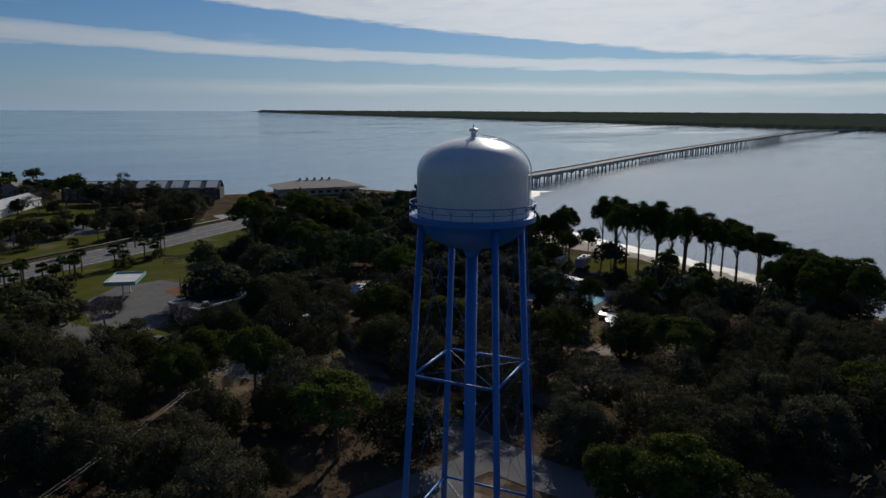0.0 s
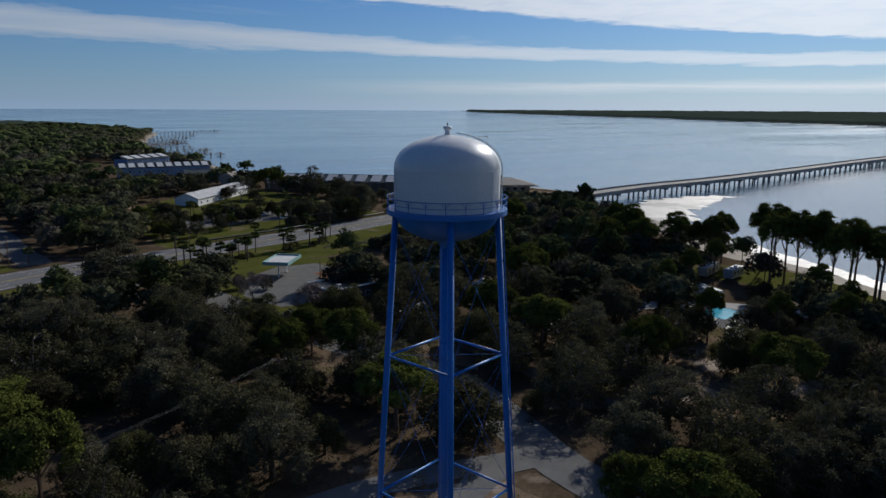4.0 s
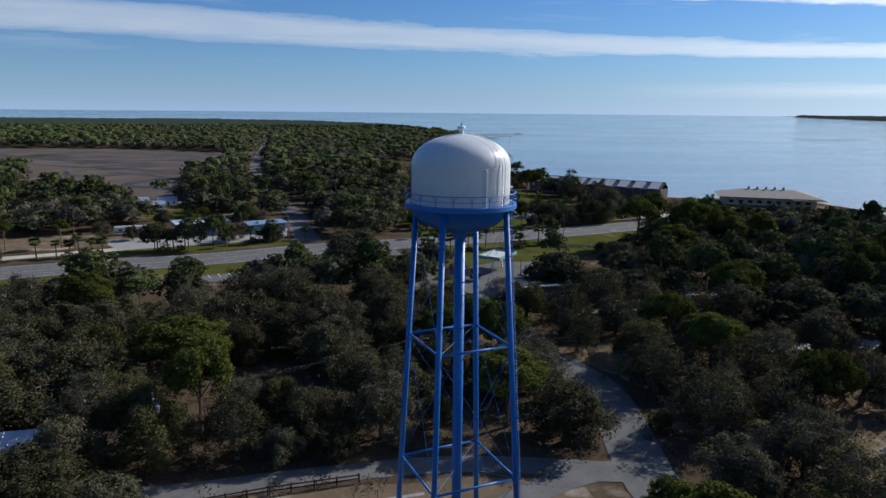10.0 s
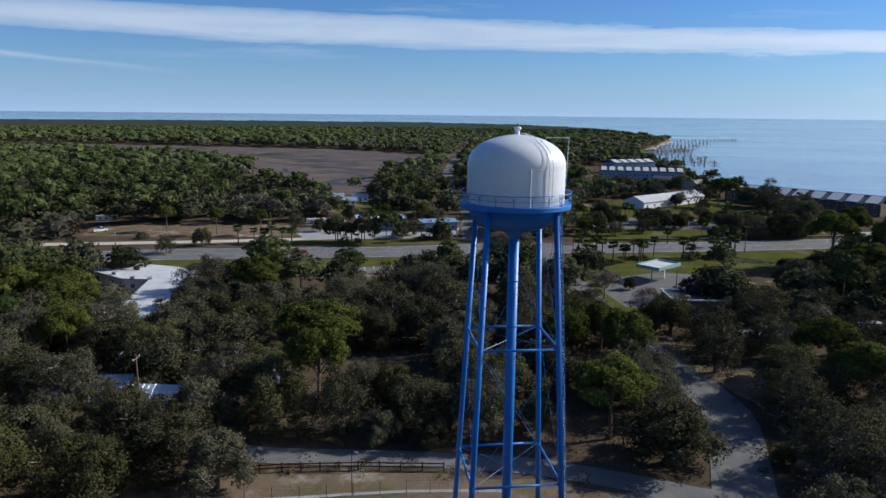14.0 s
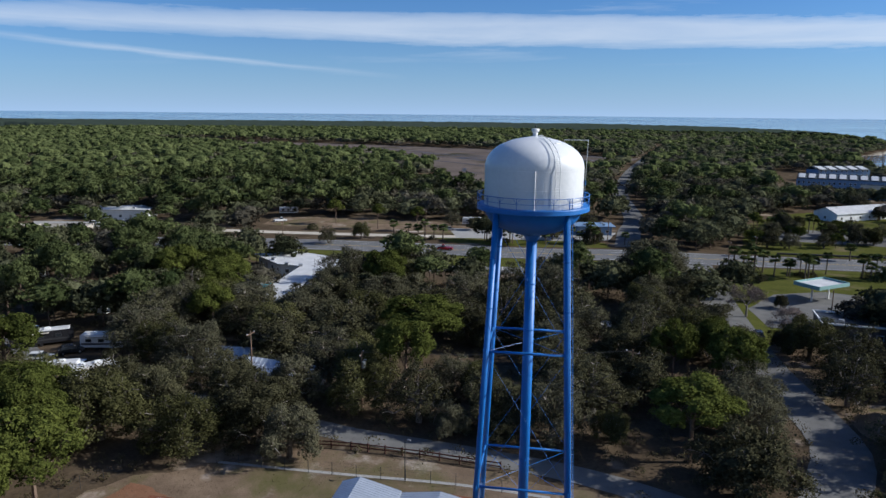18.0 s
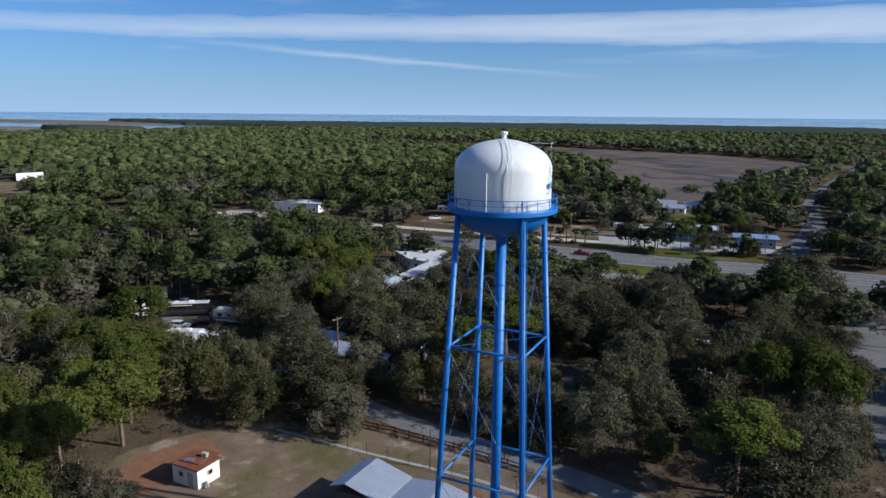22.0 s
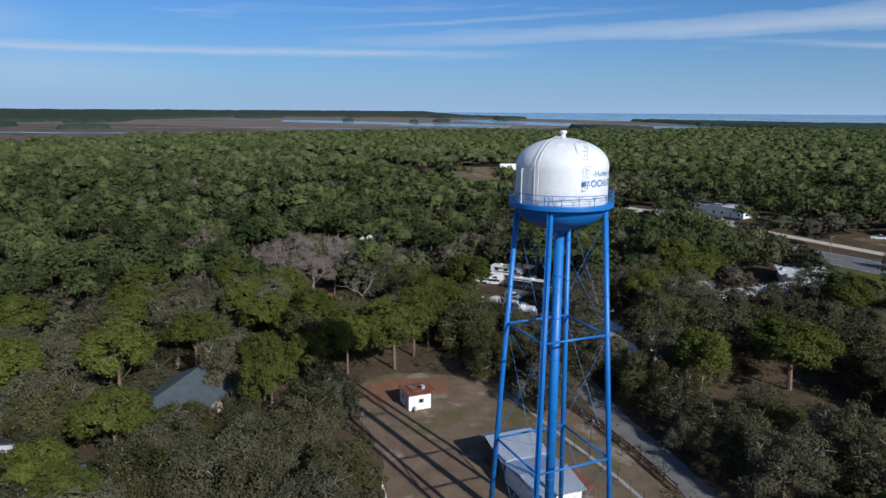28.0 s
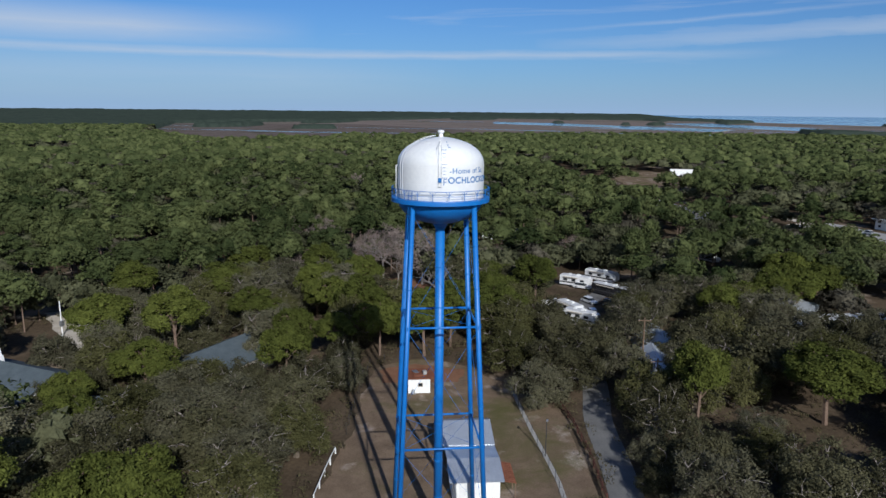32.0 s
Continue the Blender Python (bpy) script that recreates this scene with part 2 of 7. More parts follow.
def overgrow(m, dark, light, scale, at):
    """Grass that spreads in large uneven patches over another ground surface."""
    t = m.node_tree
    mn, link = functools.partial(math_node, t), t.links.new
    b = t.nodes["Principled BSDF"]
    pos = t.nodes.new("ShaderNodeNewGeometry").outputs["Position"]
    wide = node(t, "ShaderNodeTexNoise", Scale=scale, Detail=7.0, Roughness=0.66, Distortion=0.4)
    fine = node(t, "ShaderNodeTexNoise", Scale=scale * 60, Detail=3.0, Roughness=0.7)
    link(pos, wide.inputs["Vector"]), link(pos, fine.inputs["Vector"])
    blades = t.nodes.new("ShaderNodeMix")
    blades.data_type = "RGBA"
    blades.inputs["A"].default_value, blades.inputs["B"].default_value = (*dark, 1), (*light, 1)
    link(fine.outputs["Fac"], blades.inputs["Factor"])
    mix = t.nodes.new("ShaderNodeMix")
    mix.data_type = "RGBA"
    link(mn("MULTIPLY", mn("SUBTRACT", mn("ADD", wide.outputs["Fac"], mn("MULTIPLY", mn("SUBTRACT", fine.outputs["Fac"], 0.5), 0.25)), at), 7.0, clamp=True), mix.inputs["Factor"])
    link(b.inputs["Base Color"].links[0].from_socket, mix.inputs["A"])
    link(blades.outputs["Result"], mix.inputs["B"])
    link(mix.outputs["Result"], b.inputs["Base Color"])


def water_material():
    m = bpy.data.materials.new("bay_water")
    m.use_nodes = True
    t = m.node_tree
    b = t.nodes["Principled BSDF"]
    pos = t.nodes.new("ShaderNodeNewGeometry").outputs["Position"]
    mp = t.nodes.new("ShaderNodeMapping")
    mp.inputs["Scale"].default_value = (0.0022, 0.007, 1)
    mp.inputs["Rotation"].default_value = (0, 0, 0.5)
    t.links.new(pos, mp.inputs["Vector"])
    slick = node(t, "ShaderNodeTexNoise", Scale=1.0, Detail=6.0, Roughness=0.6, Distortion=0.5)
    t.links.new(mp.outputs[0], slick.inputs["Vector"])
    rip = node(t, "ShaderNodeTexNoise", Scale=0.5, Detail=6.0, Roughness=0.7)
    t.links.new(pos, rip.inputs["Vector"])
    mix = t.nodes.new("ShaderNodeMix")
    mix.data_type = "RGBA"
    mix.inputs["A"].default_value, mix.inputs["B"].default_value = (0.05, 0.10, 0.17, 1), (0.14, 0.20, 0.26, 1)
    t.links.new(slick.outputs["Fac"], mix.inputs["Factor"])
    t.links.new(mix.outputs["Result"], b.inputs["Base Color"])
    mr = node(t, "ShaderNodeMapRange")
    for key, v in (("From Min", 0.38), ("From Max", 0.62), ("To Min", 0.03), ("To Max", 0.15)):
        mr.inputs[key].default_value = v
    t.links.new(slick.outputs["Fac"], mr.inputs["Value"])
    t.links.new(mr.outputs[0], b.inputs["Roughness"])
    bp = node(t, "ShaderNodeBump", Strength=0.25, Distance=0.3)
    t.links.new(rip.outputs["Fac"], bp.inputs["Height"])
    swell = node(t, "ShaderNodeBump", Strength=1.0, Distance=2.2)
    t.links.new(slick.outputs["Fac"], swell.inputs["Height"])
    t.links.new(bp.outputs[0], swell.inputs["Normal"])
    t.links.new(swell.outputs[0], b.inputs["Normal"])
    b.inputs["IOR"].default_value = 1.36
    return m


def ground_material():
    """Leaf litter, rough grass and sandy openings; marsh in the far west; wet sand at the water's edge."""
    m = surface("forest_floor", (0.032, 0.024, 0.016), (0.135, 0.100, 0.066), 0.12, 0.95, 0, 0.5, 14.0, (0.30, 0.24, 0.185), 0.58, coords="World")
    t = m.node_tree
    mn, link = functools.partial(math_node, t), t.links.new
    b = t.nodes["Principled BSDF"]
    col = b.inputs["Base Color"].links[0].from_socket
    geo = t.nodes.new("ShaderNodeNewGeometry")
    sep = t.nodes.new("ShaderNodeSeparateXYZ")
    link(geo.outputs["Position"], sep.inputs[0])
    warp = node(t, "ShaderNodeTexNoise", Scale=0.004, Detail=5.0)
    fine = node(t, "ShaderNodeTexNoise", Scale=0.02, Detail=6.0, Roughness=0.7)
    for n in (warp, fine):
        link(geo.outputs["Position"], n.inputs["Vector"])

    def layer(fac, a, c1, c2):
        own = t.nodes.new("ShaderNodeMix")
        own.data_type = "RGBA"
        own.inputs["A"].default_value, own.inputs["B"].default_value = (*c1, 1), (*c2, 1)
        link(fine.outputs["Fac"], own.inputs["Factor"])
        mx = t.nodes.new("ShaderNodeMix")
        mx.data_type = "RGBA"
        link(fac, mx.inputs["Factor"]), link(a, mx.inputs["A"]), link(own.outputs["Result"], mx.inputs["B"])
        return mx.outputs["Result"]

    west = mn("DIVIDE", mn("SUBTRACT", mn("ADD", -1000.0, mn("MULTIPLY", mn("SUBTRACT", warp.outputs["Fac"], 0.5), 300.0)), sep.outputs[0]), 60.0, clamp=True)
    reeds = t.nodes.new("ShaderNodeMapping")
    reeds.inputs["Scale"].default_value = (0.012, 0.0022, 1)
    link(geo.outputs["Position"], reeds.inputs["Vector"])
    streaks = node(t, "ShaderNodeTexNoise", Scale=1.0, Detail=6.0, Roughness=0.65)
    link(reeds.outputs[0], streaks.inputs["Vector"])
    col = layer(west, col, (0.105, 0.087, 0.077), (0.225, 0.184, 0.160))
    col = layer(mn("MULTIPLY", west, mn("MULTIPLY", mn("SUBTRACT", streaks.outputs["Fac"], 0.53), 8.0, clamp=True)), col, (0.040, 0.042, 0.024), (0.080, 0.075, 0.045))
    wet = mn("DIVIDE", mn("SUBTRACT", -0.06, sep.outputs[2]), 0.15, clamp=True)
    col = layer(wet, col, (0.30, 0.26, 0.20), (0.46, 0.42, 0.35))
    link(col, b.inputs["Base Color"])
    return m


GROUND = ground_material()
WATER = water_material()
MARSH = surface("marsh_grass", (0.062, 0.051, 0.045), (0.180, 0.146, 0.126), 0.03, 0.95, 0, 0.4, 11.0, (0.050, 0.046, 0.030), 0.55, coords="World")
MUD = surface("creek_mud", (0.018, 0.016, 0.015), (0.046, 0.040, 0.036), 0.05, 0.6, 0, 0.1, coords="World")
LAWN = surface("lawn", (0.042, 0.048, 0.012), (0.112, 0.114, 0.030), 0.15, 0.95, 0, 0.4, 12.0, (0.135, 0.112, 0.062), 0.55, coords="World")
DRY = surface("dry_grass", (0.085, 0.060, 0.040), (0.235, 0.172, 0.118), 0.26, 0.95, 0, 0.7, 22.0, (0.36, 0.30, 0.25), 0.56, coords="World")
overgrow(DRY, (0.060, 0.058, 0.022), (0.135, 0.118, 0.055), 0.07, 0.50)
RED_DIRT = surface("red_dirt", (0.14, 0.07, 0.04), (0.24, 0.13, 0.08), 0.5, 0.95, 0, 0.4, 10.0, coords="World")
SAND = surface("pale_sand", (0.34, 0.30, 0.24), (0.55, 0.50, 0.42), 0.2, 0.95, 0, 0.3, 12.0, coords="World")
ASPHALT = surface("asphalt", (0.095, 0.095, 0.097), (0.16, 0.158, 0.155), 0.35, 0.85, 0, 0.2, 22.0, (0.075, 0.075, 0.077), 0.63, coords="World")
OLD_ASPHALT = surface("worn_asphalt", (0.105, 0.104, 0.10), (0.19, 0.184, 0.174), 0.3, 0.9, 0, 0.3, 18.0, (0.11, 0.105, 0.10), 0.6, coords="World")
CONCRETE = surface("concrete", (0.22, 0.215, 0.20), (0.38, 0.365, 0.34), 0.4, 0.85, 0, 0.25, 14.0, (0.22, 0.21, 0.19), 0.62, coords="World")
LINE_WHITE = surface("road_paint_white", (0.5, 0.5, 0.48), (0.72, 0.72, 0.70), 0.8, 0.7, 0, 0.1, coords="World")
LINE_YELLOW = surface("road_paint_yellow", (0.45, 0.30, 0.04), (0.62, 0.42, 0.06), 0.8, 0.7, 0, 0.1, coords="World")
WHITE_PAINT = surface("tank_white_paint", (0.57, 0.58, 0.58), (0.70, 0.70, 0.69), 0.35, 0.33, 0, 0.03, 8.0)
BLUE_PAINT = surface("tower_blue_paint", (0.008, 0.100, 0.34), (0.012, 0.155, 0.47), 0.5, 0.45, 0, 0.04, 9.0)
LETTER_BLUE = surface("letter_blue", (0.01, 0.10, 0.30), (0.02, 0.15, 0.38), 2.0, 0.5, 0, 0.0)
STEEL = surface("galvanised_steel", (0.30, 0.31, 0.32), (0.52, 0.53, 0.54), 2.0, 0.45, 0.8, 0.05)
DARK_STEEL = surface("dark_steel", (0.02, 0.02, 0.022), (0.06, 0.06, 0.062), 2.0, 0.5, 0.3, 0.05)
BARK = surface("bark", (0.07, 0.055, 0.04), (0.19, 0.155, 0.12), 1.6, 0.95, 0, 0.6, 9.0)
PALE_BARK = surface("dead_wood", (0.13, 0.112, 0.10), (0.27, 0.24, 0.215), 1.6, 0.95, 0, 0.5, 9.0)
PINE_BARK = surface("pine_bark", (0.09, 0.06, 0.045), (0.22, 0.16, 0.12), 1.6, 0.95, 0, 0.6, 9.0)
OAK_LEAF = surface("oak_foliage", (0.026, 0.025, 0.013), (0.116, 0.110, 0.060), 0.22, 0.65, 0, 0, 6.0, isle=0.7, thin=0.16)
OAK_OLIVE = surface("olive_oak_foliage", (0.027, 0.028, 0.011), (0.124, 0.120, 0.050), 0.22, 0.65, 0, 0, 6.0, isle=0.7, thin=0.16)
OAK_GREY = surface("mossy_oak_foliage", (0.034, 0.033, 0.020), (0.142, 0.134, 0.082), 0.22, 0.7, 0, 0, 6.0, isle=0.7, thin=0.16)
PINE_LEAF = surface("pine_needles", (0.026, 0.033, 0.009), (0.124, 0.140, 0.032), 0.25, 0.6, 0, 0, 6.0, isle=0.6, thin=0.16)
WOODS_PINE = surface("woods_pine_needles", (0.030, 0.042, 0.016), (0.120, 0.138, 0.053), 0.05, 0.7, 0, 1.5, 34.0, isle=0.15, thin=0.16, coords="World", cell=9.0)
SHRUB_LEAF = surface("shrub_foliage", (0.035, 0.030, 0.018), (0.11, 0.095, 0.05), 0.3, 0.8, 0, 0, 6.0, isle=0.9, thin=0.14)
WOODS_LEAF = surface("woods_foliage", (0.031, 0.035, 0.019), (0.124, 0.127, 0.069), 0.06, 0.7, 0, 1.5, 30.0, isle=0.15, thin=0.16, coords="World", cell=9.0)
TWIG = surface("bare_twigs", (0.10, 0.078, 0.068), (0.23, 0.185, 0.160), 0.8, 0.95, 0, 0, isle=0.6)
# canopy colour holds the crowns' self-shade, lifted and cooled slightly for distance haze
FAR_HAZED_WOODS = surface("far_hazed_woods", (0.026, 0.037, 0.029), (0.060, 0.076, 0.058), 0.02, 0.95, 0, 1.5, 7.0, coords="World")
PANEL_ROOF = surface("light_roof_panels", (0.36, 0.37, 0.38), (0.54, 0.55, 0.55), 0.5, 0.6, 0, 0.05, 8.0)
PALM_LEAF = surface("palm_fronds", (0.03, 0.045, 0.014), (0.10, 0.12, 0.045), 0.6, 0.5, 0, 0, isle=0.7, thin=0.14)
ROOF_WHITE = surface("white_roof_coating", (0.36, 0.36, 0.355), (0.64, 0.635, 0.62), 0.3, 0.65, 0, 0.1, 9.0, (0.24, 0.235, 0.225), 0.60)
ROOF_METAL = surface("ribbed_roof_metal", (0.42, 0.45, 0.49), (0.60, 0.63, 0.66), 0.5, 0.35, 0.55, 0.05, 8.0)
ROOF_GREY = surface("grey_shingles", (0.05, 0.064, 0.072), (0.10, 0.12, 0.13), 0.7, 0.85, 0, 0.3, 12.0)
ROOF_TAN = surface("tan_shingles", (0.22, 0.20, 0.17), (0.36, 0.33, 0.29), 0.6, 0.85, 0, 0.3, 12.0)
ROOF_RED = surface("red_metal_roof", (0.45, 0.05, 0.03), (0.62, 0.09, 0.05), 0.5, 0.5, 0, 0.1)
RUST = surface("rusty_roof", (0.09, 0.035, 0.022), (0.24, 0.10, 0.06), 0.9, 0.9, 0, 0.3, 8.0, (0.40, 0.36, 0.33), 0.66)
WALL_WHITE = surface("white_wall", (0.60, 0.60, 0.58), (0.80, 0.80, 0.78), 0.5, 0.8, 0, 0.1, 9.0)
WALL_TAN = surface("tan_wall", (0.36, 0.32, 0.26), (0.50, 0.45, 0.38), 0.5, 0.85, 0, 0.1, 9.0)
WALL_BLUE = surface("blue_grey_wall", (0.12, 0.20, 0.32), (0.20, 0.29, 0.42), 0.5, 0.8, 0, 0.1, 9.0)
# brown walls with the shade they stand in worked into the colour
WALL_SHADED = surface("shaded_brown_wall", (0.07, 0.06, 0.05), (0.13, 0.115, 0.10), 0.5, 0.85, 0, 0.1, 9.0)
WOOD = surface("weathered_wood", (0.10, 0.065, 0.045), (0.24, 0.17, 0.12), 1.2, 0.9, 0, 0.3, 9.0)
GREY_WOOD = surface("grey_fence_wood", (0.13, 0.125, 0.115), (0.27, 0.26, 0.24), 1.2, 0.9, 0, 0.3, 9.0)
RED_WOOD = surface("red_brown_rail", (0.05, 0.022, 0.018), (0.12, 0.055, 0.042), 1.2, 0.85, 0, 0.3, 9.0)
GLASS = surface("window_glass", (0.012, 0.016, 0.02), (0.03, 0.036, 0.042), 0.6, 0.15, 0, 0)
POOL = surface("pool_water", (0.02, 0.30, 0.42), (0.05, 0.45, 0.56), 0.5, 0.12, 0, 0.05)
RUBBER = surface("tyre_rubber", (0.012, 0.012, 0.012), (0.03, 0.03, 0.03), 3.0, 0.9, 0, 0.1)
CAR = {name: surface(f"{name}_car_paint", tuple(v * 0.8 for v in c), c, 0.4, 0.25, 0.1, 0)
       for name, c in (("white", (0.75, 0.75, 0.74)), ("silver", (0.42, 0.43, 0.44)), ("black", (0.025, 0.025, 0.028)),
                       ("red", (0.32, 0.02, 0.02)), ("blue", (0.03, 0.09, 0.25)), ("beige", (0.45, 0.40, 0.33)))}

WET_SAND = surface("wet_sand", (0.22, 0.20, 0.17), (0.42, 0.39, 0.35), 0.09, 0.60, 0, 0.6, 16.0, (0.05, 0.05, 0.05), 0.48, coords="World")
WOODS_GREY = surface("half_bare_woods", (0.030, 0.027, 0.020), (0.126, 0.115, 0.084), 0.06, 0.8, 0, 1.5, 30.0, isle=0.2, thin=0.16, coords="World", cell=9.0)

# ---- mesh helpers ----


class Shape:
    """Vertices and faces gathered into one mesh."""

    def __init__(self):
        self.v, self.f = [], []

    def add(self, verts, faces):
        n = len(self.v)
        self.v.extend(tuple(p) for p in verts)
        self.f.extend(tuple(i + n for i in f) for f in faces)
        return self

    def box(self, x, y, z, sx, sy, sz, rz=0.0, taper=1.0):
        """A box standing on z, centred on x, y."""
        c, s = math.cos(radians(rz)), math.sin(radians(rz))
        pts = []
        for k, q in ((0, 1.0), (sz, taper)):
            for a, b in ((-1, -1), (1, -1), (1, 1), (-1, 1)):
                u, w = a * sx / 2 * q, b * sy / 2 * q
                pts.append((x + u * c - w * s, y + u * s + w * c, z + k))
        return self.add(pts, ((3, 2, 1, 0), (4, 5, 6, 7), (0, 1, 5, 4), (1, 2, 6, 5), (2, 3, 7, 6), (3, 0, 4, 7)))

    def tube(self, path, radii, n=8, caps=True):
        path = [Vector(p) for p in path]
        if not hasattr(radii, "__len__"):
            radii = [radii] * len(path)
        rings, side = [], None
        for i, p in enumerate(path):
            d = (path[min(i + 1, len(path) - 1)] - path[max(i - 1, 0)]).normalized()
            if side is None:
                side = d.cross(Vector((0, 0, 1)) if abs(d.z) < 0.9 else Vector((1, 0, 0))).normalized()
            side = (side - d * side.dot(d)).normalized()
            up = d.cross(side)
            rings.append([p + (side * math.cos(a) + up * math.sin(a)) * radii[i] for a in [2 * math.pi * k / n for k in range(n)]])
        faces = [(i * n + k, i * n + (k + 1) % n, (i + 1) * n + (k + 1) % n, (i + 1) * n + k) for i in range(len(path) - 1) for k in range(n)]
        if caps:
            faces += [tuple(range(n - 1, -1, -1)), tuple(range((len(path) - 1) * n, len(path) * n))]
        return self.add([q for r in rings for q in r], faces)

    def lathe(self, profile, n=48, x=0.0, y=0.0):
        pts = [(x + r * math.cos(2 * math.pi * k / n), y + r * math.sin(2 * math.pi * k / n), z) for r, z in profile for k in range(n)]
        return self.add(pts, [(i * n + k, i * n + (k + 1) % n, (i + 1) * n + (k + 1) % n, (i + 1) * n + k) for i in range(len(profile) - 1) for k in range(n)])

    def slab(self, poly, z0, z1):
        """A prism over a plan outline."""
        n = len(poly)
        tri = geometry.tessellate_polygon([[Vector((x, y, 0)) for x, y in poly]])
        top = [(x, y, z1) for x, y in poly]
        low = [(x, y, z0) for x, y in poly]
        return self.add(top + low, [t for t in tri] + [tuple(i + n for i in reversed(t)) for t in tri] + [(i, i + n, (i + 1) % n + n, (i + 1) % n) for i in range(n)])

    def mesh(self, name, material, smooth=False):
        me = bpy.data.meshes.new(name)
        me.from_pydata(self.v, [], self.f)
        for m in material if isinstance(material, (list, tuple)) else (material,):
            me.materials.append(m)
        if smooth:
            me.shade_smooth()
        bm = bmesh.new()
        bm.from_mesh(me)
        bmesh.ops.recalc_face_normals(bm, faces=bm.faces)
        bm.to_mesh(me)
        bm.free()
        return me


def part(name, shape, material, parent, label="", smooth=False):
    me = shape if isinstance(shape, bpy.types.Mesh) else shape.mesh(name, material, smooth)
    ob = new(name, me)
    ob.parent = parent
    return tagged(ob, label)


def thing(name, label, category, m=None, group="", kind=""):
    ob = new(name)
    ob.matrix_world = m or Matrix()
    return tagged(ob, label, category, group, kind)


def solid(name, shape, material, label, category, group="", kind="", smooth=False):
    return tagged(new(name, shape.mesh(name, material, smooth)), label, category, group, kind)


def quick_mesh(name, verts, size, material):
    """Many loose faces of `size` corners each from an array of corners."""
    me = bpy.data.meshes.new(name)
    n = len(verts) // size
    me.vertices.add(n * size)
    me.vertices.foreach_set("co", np.ascontiguousarray(verts, dtype=np.float32).ravel())
    me.loops.add(n * size)
    me.loops.foreach_set("vertex_index", np.arange(n * size, dtype=np.int32))
    me.polygons.add(n)
    me.polygons.foreach_set("loop_start", np.arange(n, dtype=np.int32) * size)
    me.materials.append(material)
    me.update(calc_edges=True)
    return me


def lift(x, y):
    """The far sheet rises a little, so that it meets the horizon inside the reach of the lens."""
    r = np.hypot(x, y)
    return 35.0 * (np.clip(r - 2300.0, 0, None) / 2560.0) ** 2


def inside(px, py, poly):
    hit = np.zeros(len(px), bool)
    for (x0, y0), (x1, y1) in zip(poly, poly[1:] + poly[:1]):
        if y0 != y1:
            hit ^= ((y0 > py) != (y1 > py)) & (px < (x1 - x0) * (py - y0) / (y1 - y0) + x0)
    return hit


def near_line(px, py, line, closed=False):
    """The distance of points to a polyline."""
    best = np.full(len(px), 1e9)
    pts = line + line[:1] if closed else line
    for (x0, y0), (x1, y1) in zip(pts, pts[1:]):
        dx, dy = x1 - x0, y1 - y0
        k = np.clip(((px - x0) * dx + (py - y0) * dy) / (dx * dx + dy * dy + 1e-9), 0, 1)
        best = np.minimum(best, np.hypot(px - x0 - k * dx, py - y0 - k * dy))
    return best


def soften(line, step=4.0):
    """A smooth line through the given points."""
    pts = [Vector((*p, 0)) for p in line]
    out = []
    for i in range(len(pts) - 1):
        a, b, c, d = pts[max(i - 1, 0)], pts[i], pts[i + 1], pts[min(i + 2, len(pts) - 1)]
        n = max(1, int((c - b).length / step))
        for k in range(n):
            t = k / n
            q = 0.5 * (2 * b + (c - a) * t + (2 * a - 5 * b + 4 * c - d) * t * t + (3 * b - a - 3 * c + d) * t ** 3)
            out.append((q.x, q.y))
    return out + [tuple(line[-1])]


def ribbon(line, width, z, off=0.0, thick=0.0):
    """A strip along a line; width may be a pair (start, end)."""
    w0, w1 = width if hasattr(width, "__len__") else (width, width)
    s, n, pts = Shape(), len(line), []
    for i, (x, y) in enumerate(line):
        a, b = line[max(i - 1, 0)], line[min(i + 1, n - 1)]
        d = Vector((b[0] - a[0], b[1] - a[1])).normalized()
        w = (w0 + (w1 - w0) * i / (n - 1)) / 2
        pts += [(x - d.y * (off + w), y + d.x * (off + w), z), (x - d.y * (off - w), y + d.x * (off - w), z)]
    s.add(pts, [(2 * i, 2 * i + 1, 2 * i + 3, 2 * i + 2) for i in range(n - 1)])
    if thick:
        low = [(x, y, zz - thick) for x, y, zz in pts]
        k = len(s.v)
        s.v.extend(low)
        s.f += [(2 * i, 2 * i + 2, k + 2 * i + 2, k + 2 * i) for i in range(n - 1)] + [(2 * i + 1, 2 * i + 3, k + 2 * i + 3, k + 2 * i + 1) for i in range(n - 1)]
        s.f += [(k + 2 * i, k + 2 * i + 1, k + 2 * i + 3, k + 2 * i + 2) for i in range(n - 1)]
    return s


def ragged(poly, step=3.0, wobble=0.8):
    out = []
    for (x0, y0), (x1, y1) in zip(poly, poly[1:] + poly[:1]):
        n = max(1, int(math.hypot(x1 - x0, y1 - y0) / step))
        for k in range(n):
            x, y = x0 + (x1 - x0) * k / n, y0 + (y1 - y0) * k / n
            j = noise.noise_vector((x * 0.21, y * 0.21, 3.3))
            out.append((x + j.x * wobble * 1.8, y + j.y * wobble * 1.8))
    return out


def offset_line(line, by):
    """The same line moved to its left by some metres."""
    out = []
    for k, (x, y) in enumerate(line):
        (ax, ay), (bx, by_) = line[max(k - 1, 0)], line[min(k + 1, len(line) - 1)]
        n = math.hypot(bx - ax, by_ - ay)
        out.append((x - (by_ - ay) / n * by, y + (bx - ax) / n * by))
    return out


def patch(name, poly, material, z, label, category, step=3.0, wobble=0.8):
    s = Shape()
    p = ragged(poly, step, wobble) if wobble else poly
    s.add([(x, y, z) for x, y in p], [tuple(t) for t in geometry.tessellate_polygon([[Vector((x, y, 0)) for x, y in p]])])
    return solid(name, s, material, label, category, kind="structure")


